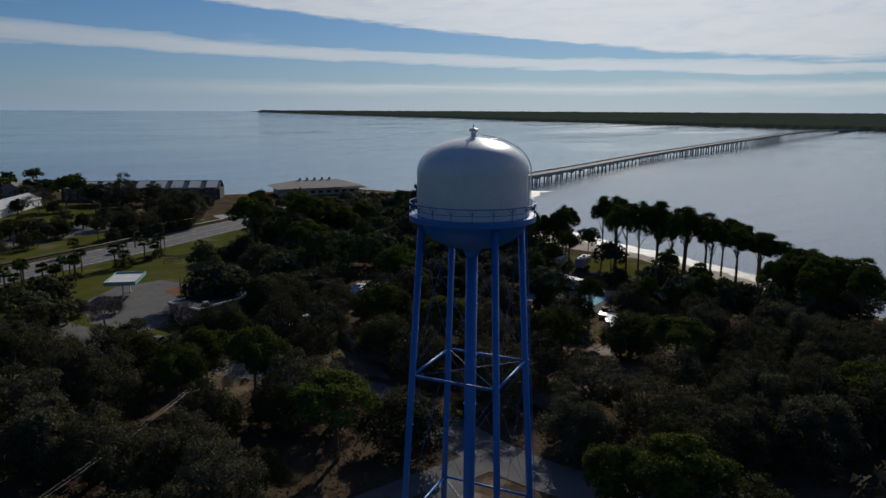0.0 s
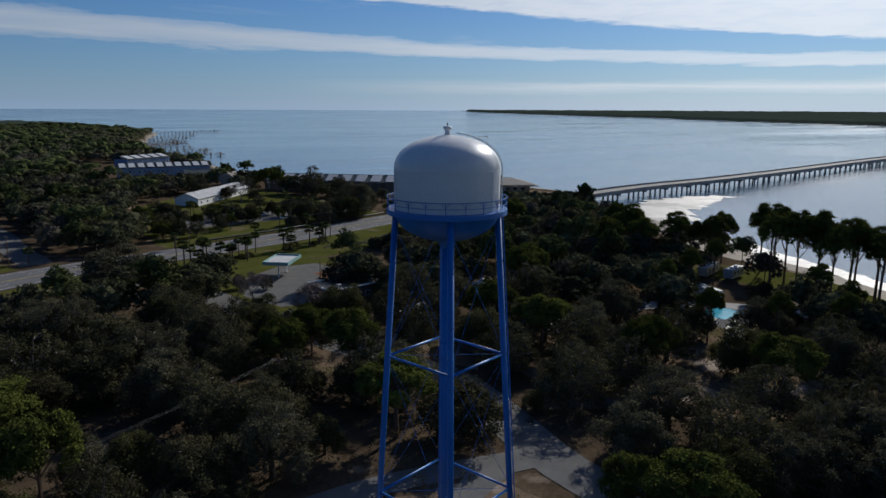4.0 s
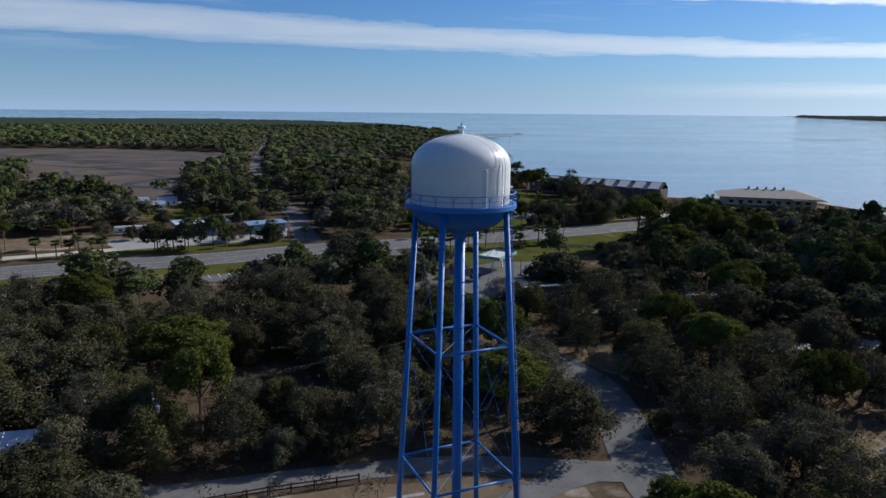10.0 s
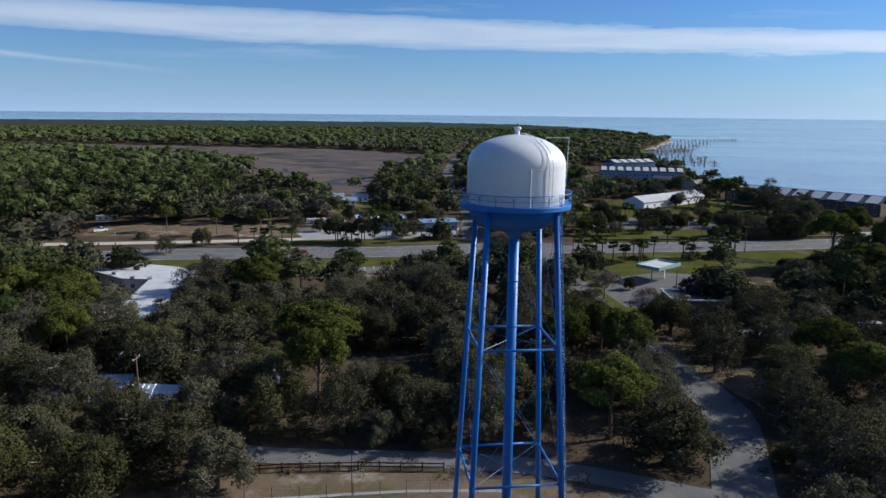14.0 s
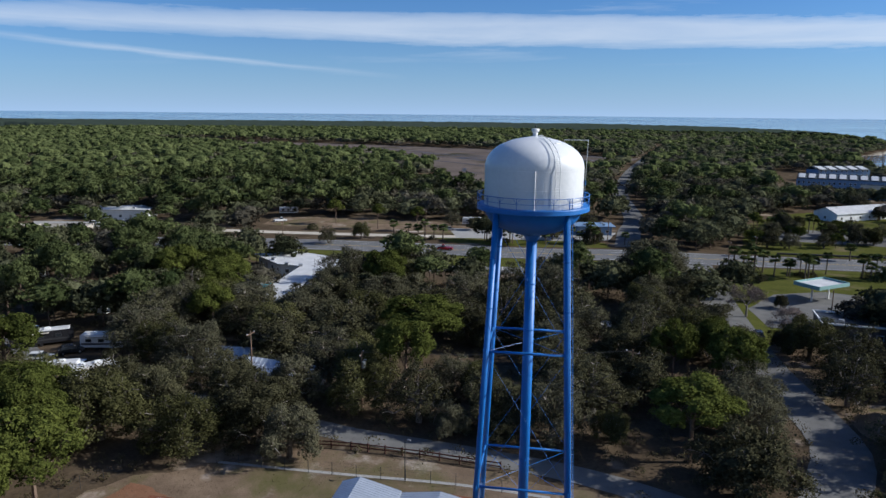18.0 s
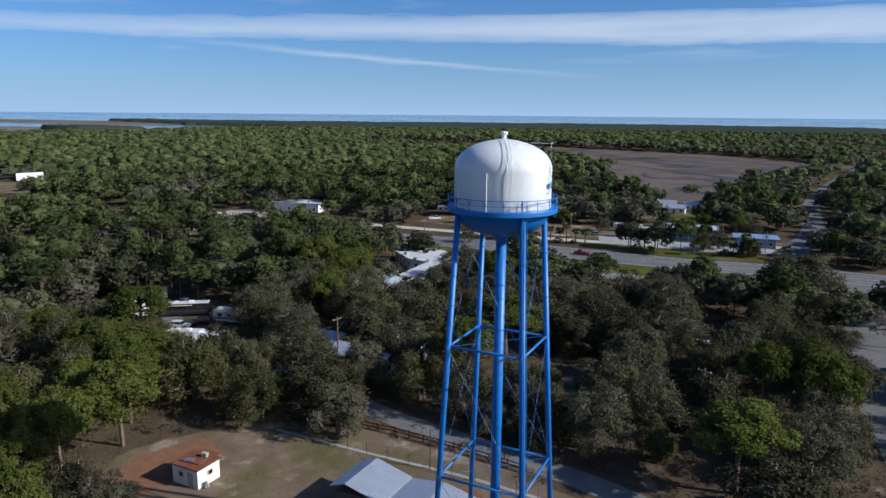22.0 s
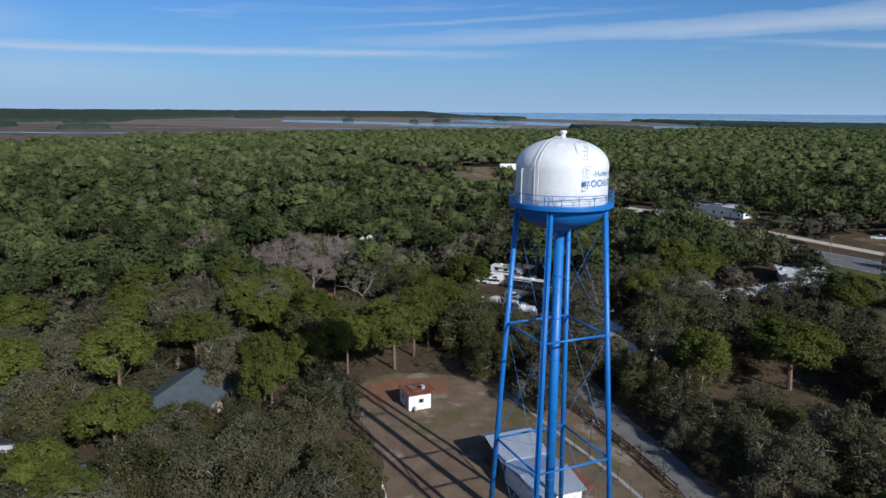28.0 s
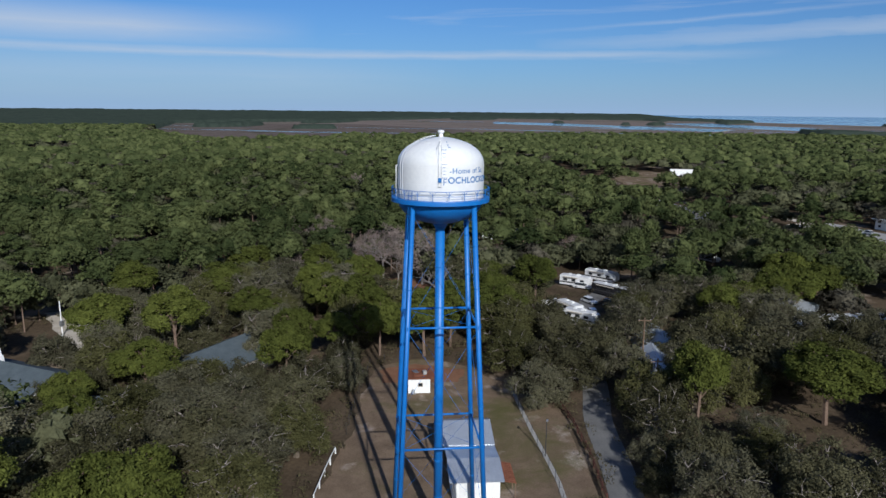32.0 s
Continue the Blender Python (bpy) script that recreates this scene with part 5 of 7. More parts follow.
VERGE_GAPS = [(90, 194, 73, 144), (80, 190, 65, 141), (100, 197, 81, 146), (70, 180, 57, 133), (60, 172, 49, 127), (-100, 140, -82, 105), (-84, 142, -70, 104), (-66, 150, -56, 112), (-48, 158, -43, 116), (-18, 165, -17, 124), (-4, 150, -5, 112), (30, 150, 20, 116), (46, 160, 33, 124), (64, 172, 48, 136), (16, 145, 9, 108)]
NORTH_GAPS = [(-49, 117, -43, 83), (-62, 123, -54, 88), (-79, 137, -64, 98), (-32, 152, -30, 111), (27, 126, 14, 95), (10, 114, 0, 85), (19, 112, 21, 79), (34, 104, 20, 76), (38, 106, 30, 74)]
GAPS = ROAD_GAPS + PARK_GAPS + WEST_GAPS + NORTH_GAPS + VERGE_GAPS


def headroom(x, y, reach):
    """How tall a tree may be here, to leave the gaps between the crowns open."""
    top = 99.0
    for x0, y0, x1, y1 in GAPS:
        dx, dy = x1 - x0, y1 - y0
        n = math.hypot(dx, dy)
        k = ((x - x0) * dx + (y - y0) * dy) / n ** 2
        if -0.1 < k < 1.25 and abs((x - x0) * dy - (y - y0) * dx) / n < reach:
            top = min(top, 9.0 * max(k, 0) + 0.8)
    return top


def scatter(r0, r1, step, jitter=0.42):
    n = int(r1 / step) + 1
    gx, gy = np.meshgrid(np.arange(-n, n + 1) * step, np.arange(-n, n + 1) * step)
    gx = gx + (np.arange(2 * n + 1) % 2)[:, None] * step / 2
    px = (gx + rng.uniform(-jitter, jitter, gx.shape) * step).ravel()
    py = (gy + rng.uniform(-jitter, jitter, gy.shape) * step).ravel()
    r = np.hypot(px, py)
    keep = (r >= r0) & (r < r1)
    return px[keep], py[keep]


def pine_share(x, y):
    """Pines thicken to the west and south-west; oaks round the tower and the park."""
    n = noise.noise((x * 0.012, y * 0.012, 5.0))
    west = 1 / (1 + math.exp((x + 75 + 0.35 * y) / 22))
    if y > 8 and x > -75 and math.hypot(x, y) < 90:
        return 0.08
    return min(0.62, max(0.06, 0.14 + 0.45 * west + 0.5 * n))


NEAR_R = 104.0
# the trees that stand out round the tower: place, crown width, height
KNOWN_PINES = ((-55, -15, 13, 13), (-53.5, -23.5, 10.5, 12), (-62.5, -17, 9.5, 12), (-34, -34, 9, 12), (11.7, 33, 12, 12.5), (14.8, 57.5, 11, 13), (4.7, 61.5, 9, 12), (11, 66, 9, 12),
               (-22, -52.5, 11, 11.5), (-3.5, -50.6, 8, 11), (-10.6, -56.5, 9, 10), (12.4, -32.3, 15, 12.5), (-40, 52, 16.5, 12.5), (-43, -36.5, 9.5, 12), (-54.6, -50, 10.5, 12), (-100, 63, 13, 12), (-120, 66, 14, 13),
               (-95, -72, 12, 12), (50, 65, 11.5, 12), (52, 51, 11.5, 12), (77, 89, 13, 13), (60, 32, 11, 12), (70, 12, 12, 12), (-66, -8, 9, 11), (-47, -30, 8, 10))
KNOWN_OAKS = ((-7, 31, 11.5, 9.5), (-36.5, 8.5, 9, 7.5), (-45.5, 12, 14, 9.5), (-50, 3, 11, 8.5), (-30, -28.5, 12, 7.5), (19, 27.5, 12.5, 9), (18, 42, 11, 9), (-13, 138, 20, 12), (-63, 10.5, 11, 9), (-90, 49, 12, 10), (-99, 51, 11, 10), (-97, -2, 15, 9.5),
              (-70, 24, 13, 10), (-16, -34, 12.5, 8.5), (-22, -28, 11.5, 8.5), (-12, -22.5, 10, 7.5), (-26.5, 26.5, 11, 9), (-61.5, 35.5, 13, 9.5), (-4, -25.5, 12, 8), (-2.3, -49, 12, 9), (-16, 30.5, 10.5, 9),
              (-37, 25.5, 10, 9), (-12, 51, 12, 9), (-54, 46, 16, 10.5), (-88, 28, 15, 9.5), (-68, 54, 16, 10), (-23, 68, 15, 10), (-66.6, 41, 12, 10), (33, 76, 13, 10), (41, 28.5, 14, 9.5), (47, 15, 14, 9),
              (45.5, 3, 14, 9), (52, 28, 12, 9), (5.5, 80.6, 11, 9), (-33, 76, 15, 10), (-47, 68, 14, 10), (-36, -24.5, 8, 6.5), (-10, -39, 12, 8.5), (-26, -37, 10, 8), (-25.5, -45, 11, 7.5), (-13, -61.5, 9, 7), (-19.5, -61, 8, 6.5), (-27, -52, 9, 6.5), (-19, -44, 11, 8), (-15, -49, 10, 7.5), 
              (37, -3, 11, 9), (-4, 42, 11, 9), (2, 50, 10, 9), (-48, 33, 11, 9.5), (-47, 22, 9, 8.5), (-56, 18, 11, 9), (-57, 58, 13, 10), (-3, 70, 12, 9.5),
              (-20, 82, 13, 10), (-45, 82, 13, 10), (-60, 70, 13, 10), (-78, 44, 12, 9.5), (26, 86, 11, 9), (45, 90, 13, 10), (60, 76, 13, 10), (62, 50, 12, 9), (70, 36, 12, 9), (60, 8, 13, 9), (76, 24, 12, 9), (46, 50, 9, 7.5), (51, 59, 10, 8), (43, 75, 10, 8), (53, 84, 11, 8.5), (39, 44, 12, 9.5), (41, 55, 11, 9.5))
KNOWN = [(x, y, w) for x, y, w, h in KNOWN_PINES + KNOWN_OAKS]
OPEN_GROUND = ((-38, 44, 6), (-30, 50, 6), (-23, 48, 5), (1, 28, 5), (-14.5, 89.5, 6), (16.5, 35, 4), (8, 39, 4), (-58, -38, 4), (-90, -22, 8), (-84, 10, 5), (-43, -8, 14))
WIDE, TALL = {}, {}
for src, wide, tall in zip(OAKS + PINES, (5.4, 4.8, 6.2, 4.0, 5.2, 5.0, 4.6, 5.0, 4.2, 5.6, 3.7), (9.4, 8.4, 10.2, 7.8, 8.8, 9.2, 12.6, 11.0, 14.2, 9.8, 15.0)):
    WIDE[src], TALL[src] = wide, tall


def plant(src, x, y, width, height, turn):
    k = width / 2 / WIDE[src]
    return copy_thing(src, pose(x, y, 0, 0, 0, turn) @ Matrix.Diagonal((k, k, height / TALL[src], 1)))


for n, (x, y, w, h) in enumerate(KNOWN_PINES):
    plant(PINES[(1, 3, 0, 1, 2)[n % 5]], x, y, w, h, n * 61)
for n, (x, y, w, h) in enumerate(KNOWN_OAKS):
    plant(OAKS[4 if x > 34 and n % 3 else (n * 5 + 2) % 6], x, y, w, h, n * 83)
px, py = scatter(9, NEAR_R, 8.0)
ok = free(px, py, 2.0) & (near_line(px, py, CLEARING, True) > 4.0)
for x, y, w in KNOWN:
    ok &= np.hypot(px - x, py - y) > w * 0.38 + 1.8
for x, y, r in OPEN_GROUND:
    ok &= np.hypot(px - x, py - y) > r + 2.0
for x, y in zip(px[ok], py[ok]):
    az = math.degrees(math.atan2(y, x))
    if -66 < az < -18 and math.hypot(x, y) > 34:
        continue
    if 40 < x < 100 and 0 < y < 75 and rng.uniform() < 0.3:
        continue
    kind = PINES if rng.uniform() < pine_share(x, y) else OAKS
    src = kind[rng.integers(len(OAKS) if kind is OAKS else 4)]
    if x > 34 and kind is OAKS:
        src = OAKS[(4, 1, 4)[rng.integers(3)]]
    s = rng.uniform(0.9, 1.35)
    room = headroom(x, y, 4.4)
    if room < 3.2:
        continue
    if room < 10.5:
        src = OAKS[rng.integers(len(OAKS))]
        s = min(s, room / 9.4)
    copy_thing(src, pose(x, y, 0, 0, 0, rng.uniform(0, 360)) @ Matrix.Diagonal((s, s, min(s, 1.1) * rng.uniform(0.9, 1.08), 1)))
for n, src in enumerate(OAKS + PINES):
    src.matrix_world = pose(70 + 9 * n, -46 - 3 * (n % 2), 0)


def woods(name, r0, r1, step, lobes, tufts, per, size, label, leaves=(WOODS_PINE, WOODS_LEAF, WOODS_GREY), south=False, grow=1.0):
    """Further trees, joined; the same crowns with fewer and coarser leaves as they stand further off."""
    px, py = scatter(r0, r1, step, 0.62)
    ok = free(px, py, 1.5)
    az = np.degrees(np.arctan2(py, px))
    ok &= ((az > -98) & (az < -26)) if south else ~((az > -104) & (az < -2))
    if r1 < 260:
        ok &= np.array([headroom(x, y, 4.5) > 7.5 for x, y in zip(px, py)])
    px, py = px[ok], py[ok]
    n = len(px)
    share = np.array([pine_share(x, y) for x, y in zip(px, py)])
    is_pine = rng.uniform(size=n) < share
    h = np.where(is_pine, rng.uniform(10.5, 16, n), rng.uniform(7.5, 11.5, n))
    spread = np.where(is_pine, rng.uniform(3.4, 6.4, n), rng.uniform(4.0, 7.2, n)) * grow
    base = np.where(is_pine, rng.uniform(0.62, 0.74, n), 0.46)
    sort = np.where(is_pine, 0, np.where(rng.uniform(size=n) < 0.22, 2, 1))
    turn, ground = rng.uniform(0, 2 * np.pi, n), lift(px, py)
    variants = 8
    seg, rings = (8, (0.0, 0.45, 0.8, 1.0)) if r1 < 450 else (6, (0.0, 0.65, 1.0))
    pieces = {0: [], 1: [], 2: []}
    for v in range(variants):
        form = []
        for piney in (True, False):
            q, _, _ = crown(900 + v, 1.0, 0.0, 1.0, lobes, tufts, per, size / 4.6, 0.36 if piney else 0.42, 0.75, 0.05, -0.2, 1.2)
            r = np.random.default_rng(700 + v)
            a = np.linspace(0, 2 * np.pi, seg, endpoint=False)
            wide = np.array([math.sqrt(max(0.0, 1 - k ** 2.4)) for k in rings])[:, None] * r.uniform(*((0.42, 0.62) if r1 < 450 else (0.6, 0.84)), (len(rings), seg))
            body = np.stack([np.cos(a) * wide, np.sin(a) * wide, np.array(rings)[:, None] * 0.84 + r.uniform(-0.05, 0.05, wide.shape)], -1)
            nxt = np.roll(body, -1, 1)
            quads = np.stack([body[:-1], nxt[:-1], nxt[1:], body[1:]], 2).reshape(-1, 4, 3)
            form.append(np.concatenate([q, quads[:, (0, 1, 2)], quads[:, (0, 2, 3)]]))
        for pick in pieces:
            own = np.flatnonzero((sort == pick) & (np.arange(n) % variants == v))
            if not len(own):
                continue
            f = form[0 if pick == 0 else 1][None]
            c, s = np.cos(turn[own])[:, None, None], np.sin(turn[own])[:, None, None]
            wide, tall, foot = spread[own][:, None, None], h[own][:, None, None], base[own][:, None, None]
            x = px[own][:, None, None] + (f[..., 0] * c - f[..., 1] * s) * wide
            y = py[own][:, None, None] + (f[..., 0] * s + f[..., 1] * c) * wide
            z = ground[own][:, None, None] + tall * (foot + (1 - foot) * f[..., 2])
            pieces[pick].append(np.stack([x, y, z], -1).reshape(-1, 3))
    for pick, leaf, kind, look_of in ((0, leaves[0], "pines", "yellow-green pines"), (1, leaves[1], "oaks", "grey-green oaks"), (2, leaves[-1], "bare_oaks", "half-bare brown-grey oaks")):
        if pieces[pick]:
            tagged(new(name + "_" + kind, quick_mesh(name, np.concatenate(pieces[pick]), 3, leaf)), label + ", " + look_of, "woods", kind="stuff")
    if r1 < 420:
        t = Shape()
        for x, y, hgt in zip(px, py, h):
            t.tube([(x, y, -0.2), (x, y, hgt * 0.6)], [0.2, 0.12], 4, False)
        tagged(new(name + "_trunks", t.mesh("trunks", PINE_BARK)), "grey-brown trunks of the woods", "woods", kind="stuff")


woods("woods_near", NEAR_R, 200, 8.4, 18, 12, 8, 0.27, "evergreen woods round the town")
woods("woods_middle", 200, 420, 8.8, 15, 6, 5, 0.42, "woods beyond the town", grow=1.15)
woods("woods_far", 420, 900, 9.6, 13, 3, 1, 0.62, "dense woods towards the marsh", grow=1.3)
woods("woods_distant", 900, 1700, 13.0, 10, 1, 1, 1.1, "distant woods", grow=1.75)


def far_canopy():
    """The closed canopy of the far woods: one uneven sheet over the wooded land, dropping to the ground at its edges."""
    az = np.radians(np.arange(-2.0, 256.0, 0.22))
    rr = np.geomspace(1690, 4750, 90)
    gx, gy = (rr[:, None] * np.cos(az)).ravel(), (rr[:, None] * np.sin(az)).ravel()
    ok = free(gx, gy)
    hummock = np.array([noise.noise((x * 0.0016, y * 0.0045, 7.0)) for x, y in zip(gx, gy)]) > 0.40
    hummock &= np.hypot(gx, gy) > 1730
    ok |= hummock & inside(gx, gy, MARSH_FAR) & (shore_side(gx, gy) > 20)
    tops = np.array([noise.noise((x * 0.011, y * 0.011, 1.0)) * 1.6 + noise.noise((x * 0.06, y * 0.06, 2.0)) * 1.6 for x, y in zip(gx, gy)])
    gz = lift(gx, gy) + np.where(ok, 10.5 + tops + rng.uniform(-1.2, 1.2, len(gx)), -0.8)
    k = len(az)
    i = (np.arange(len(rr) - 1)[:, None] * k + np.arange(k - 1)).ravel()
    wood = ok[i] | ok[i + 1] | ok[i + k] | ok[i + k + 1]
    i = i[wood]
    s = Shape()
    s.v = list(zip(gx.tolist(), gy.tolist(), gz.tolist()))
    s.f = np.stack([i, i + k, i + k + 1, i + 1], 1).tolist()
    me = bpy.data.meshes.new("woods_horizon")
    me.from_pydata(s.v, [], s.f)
    me.materials.append(FAR_HAZED_WOODS)
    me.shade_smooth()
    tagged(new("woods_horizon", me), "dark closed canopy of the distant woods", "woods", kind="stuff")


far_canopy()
woods("woods_south", 46, 230, 9.0, 14, 5, 4, 0.4, "woods south of the tower", south=True)

# ---- buildings ----


def window(parent, x, y, z, w, h, rz, frame_mat=WALL_WHITE, proud=0.04):
    """A window set on a wall; rz is the way that it faces, seen from the parent."""
    c, s = math.cos(radians(rz)), math.sin(radians(rz))
    fr = Shape()
    for u, v, a, b in ((0, 0, w, 0.1), (0, h - 0.1, w, 0.1)):
        fr.box(x + c * proud, y + s * proud, z + v, 0.1, a, b, rz)
    for u in (-w / 2 + 0.05, w / 2 - 0.05):
        fr.box(x + c * proud - s * u, y + s * proud + c * u, z, 0.1, 0.1, h, rz)
    win = part("window", fr, frame_mat, parent)
    part("pane", Shape().box(x + c * 0.01, y + s * 0.01, z + 0.05, 0.05, w - 0.1, h - 0.1, rz), GLASS, win)
    return win


def door(parent, x, y, w, h, rz, mat):
    c, s = math.cos(radians(rz)), math.sin(radians(rz))
    d = part("door", Shape().box(x + c * 0.03, y + s * 0.03, 0.02, 0.07, w, h, rz), mat, parent)
    part("door_handle", Shape().box(x + c * 0.09 - s * w * 0.35, y + s * 0.09 + c * w * 0.35, 1.0, 0.06, 0.12, 0.05, rz), STEEL, d)
    return d


def gable_roof(L, W, eave, ridge, over=0.5, thick=0.16):
    s = Shape()
    a, b = L / 2 + over, W / 2 + over
    drop = (ridge - eave) * over / (W / 2)
    for k in (-1, 1):
        top = [(-a, 0, ridge), (a, 0, ridge), (a, k * b, eave - drop), (-a, k * b, eave - drop)]
        s.add(top + [(x, y, z + thick) for x, y, z in top], ((0, 1, 2, 3), (4, 5, 6, 7), (0, 1, 5, 4), (1, 2, 6, 5), (2, 3, 7, 6), (3, 0, 4, 7)))
    return s


def roof_ribs(parent, L, W, eave, ridge, mat, gap=0.9, over=0.5, lift_by=0.17):
    drop = (ridge - eave) * over / (W / 2)
    n = int((L + 2 * over) / gap)
    for k in (-1, 1):
        rib = Shape()
        for i in range(n + 1):
            x = -L / 2 - over + i * gap
            rib.tube([(x, 0, ridge + lift_by), (x, k * (W / 2 + over), eave - drop + lift_by)], 0.035, 4)
        part("standing_seam", rib, mat, parent)


def gable_house(name, label, cx, cy, L, W, rz, eave, ridge, wall, roof, windows=3, ribs=False, category="house"):
    top = thing(name, label, category, pose(cx, cy, 0, 0, 0, rz))
    body = Shape().box(0, 0, -0.3, L, W, eave + 0.3)
    g = [(-L / 2, -W / 2, eave), (-L / 2, W / 2, eave), (-L / 2, 0, ridge), (L / 2, -W / 2, eave), (L / 2, W / 2, eave), (L / 2, 0, ridge)]
    body.add(g, ((0, 1, 2), (3, 5, 4), (0, 2, 5, 3), (1, 4, 5, 2)))
    part("wall", body, wall, top)
    r = part("roof", gable_roof(L, W, eave, ridge), roof, top)
    if ribs:
        roof_ribs(r, L, W, eave, ridge, roof)
    else:
        part("ridge_cap", Shape().tube([(-L / 2 - 0.5, 0, ridge + 0.15), (L / 2 + 0.5, 0, ridge + 0.15)], 0.12, 6), roof, r)
    for i in range(windows):
        x = -L / 2 + L * (i + 0.5) / windows
        for k in (-1, 1):
            if i == windows // 2 and k == -1:
                door(top, x, k * W / 2, 1.0, 2.05, 90 * k, WOOD)
            else:
                window(top, x, k * W / 2, 0.95, 1.3, 1.25, 90 * k)
    for k in (-1, 1):
        window(top, k * L / 2, 0, 0.95, 1.3, 1.25, 0 if k > 0 else 180)
    return top


def flat_building(name, label, poly, h, wall, roof, over=0.6, parapet=0.0, win=3.5, category="building", fascia=None):
    top = thing(name, label, category)
    cx, cy = sum(p[0] for p in poly) / len(poly), sum(p[1] for p in poly) / len(poly)
    part("wall", Shape().slab(poly, -0.3, h), wall, top)
    out = []
    for i, (x, y) in enumerate(poly):
        (ax, ay), (bx, by) = poly[i - 1], poly[(i + 1) % len(poly)]
        n1, n2 = Vector((y - ay, ax - x)).normalized(), Vector((by - y, x - bx)).normalized()
        n = (n1 + n2)
        n = n / max(0.3, n.length_squared / 2) if n.length > 0.01 else n1
        out.append((x + n.x * over, y + n.y * over))
    r = part("roof", Shape().slab(out, h + 0.004, h + 0.28), roof, top)
    if parapet:
        rim = Shape()
        for (ax, ay), (bx, by) in zip(out, out[1:] + out[:1]):
            d = Vector((bx - ax, by - ay))
            rim.box((ax + bx) / 2, (ay + by) / 2, h + 0.284, d.length + 0.2, 0.22, parapet, math.degrees(math.atan2(d.y, d.x)))
        part("parapet", rim, fascia or wall, r)
    for (ax, ay), (bx, by) in zip(poly, poly[1:] + poly[:1]):
        d = Vector((bx - ax, by - ay))
        n = int(d.length / win)
        face = math.degrees(math.atan2(-d.x, d.y))
        for i in range(n):
            k = (i + 0.5) / n
            if i % 3 == 1:
                door(top, ax + d.x * k, ay + d.y * k, 0.95, 2.05, face, WALL_TAN)
            else:
                window(top, ax + d.x * k, ay + d.y * k, 0.95, 1.4, 1.2, face)
    for k in range(3):
        p = poly[k % len(poly)]
        x, y = cx + (p[0] - cx) * 0.55, cy + (p[1] - cy) * 0.55
        part("roof_unit", Shape().box(x, y, h + 0.28, 1.1, 0.9, 0.7, 20 * k), STEEL, r)
    return top


def oblong(cx, cy, L, W, rz):
    c, s = math.cos(radians(rz)), math.sin(radians(rz))
    return [(cx + a * L / 2 * c - b * W / 2 * s, cy + a * L / 2 * s + b * W / 2 * c) for a, b in ((-1, -1), (1, -1), (1, 1), (-1, 1))]


def pump_hut():
    top = thing("pump_hut", "small white block hut with a rusty flat roof", "hut", pose(-39.15, -12.1, 0, 0, 0, 17))
    part("wall", Shape().box(0, 0, -0.2, 4.3, 3.7, 2.75), WALL_WHITE, top)
    roof = part("roof", Shape().box(0, 0, 2.554, 4.75, 4.1, 0.16), RUST, top, "rust-brown sheet roof")
    part("roof_ridge", Shape().box(-0.3, 0.2, 2.718, 3.2, 2.4, 0.12, 3), RUST, roof)
    part("vent_box", Shape().box(0.6, 1.0, 2.84, 0.7, 0.6, 0.55, 12), CONCRETE, roof, "pale vent box")
    part("loose_sheet", Shape().box(-0.5, -0.5, 2.85, 1.3, 0.8, 0.05, 25), STEEL, roof)
    part("porch_roof", Shape().box(-0.4, 2.5, 2.35, 3.0, 1.2, 0.08, 0), RUST, roof)
    for x in (-1.7, 0.9):
        part("porch_post", Shape().box(x, 2.95, 0, 0.09, 0.09, 2.36), WOOD, top)
    window(top, 2.15, 0.2, 1.15, 0.85, 0.75, 0, WALL_TAN)
    window(top, -0.6, -1.85, 1.15, 0.8, 0.75, -90, WALL_TAN)
    door(top, 0.9, -1.85, 0.9, 2.0, -90, WALL_TAN)
    pipe = part("outlet_pipe", Shape().tube([(2.4, -0.9, 0.0), (2.4, -0.9, 0.65), (2.75, -1.0, 0.9), (3.2, -1.15, 0.35)], 0.16, 8), STEEL, top, "pale blue-grey outlet pipe")
    part("pipe_flange", Shape().box(2.4, -0.9, 0, 0.5, 0.5, 0.12), STEEL, pipe)
    return top


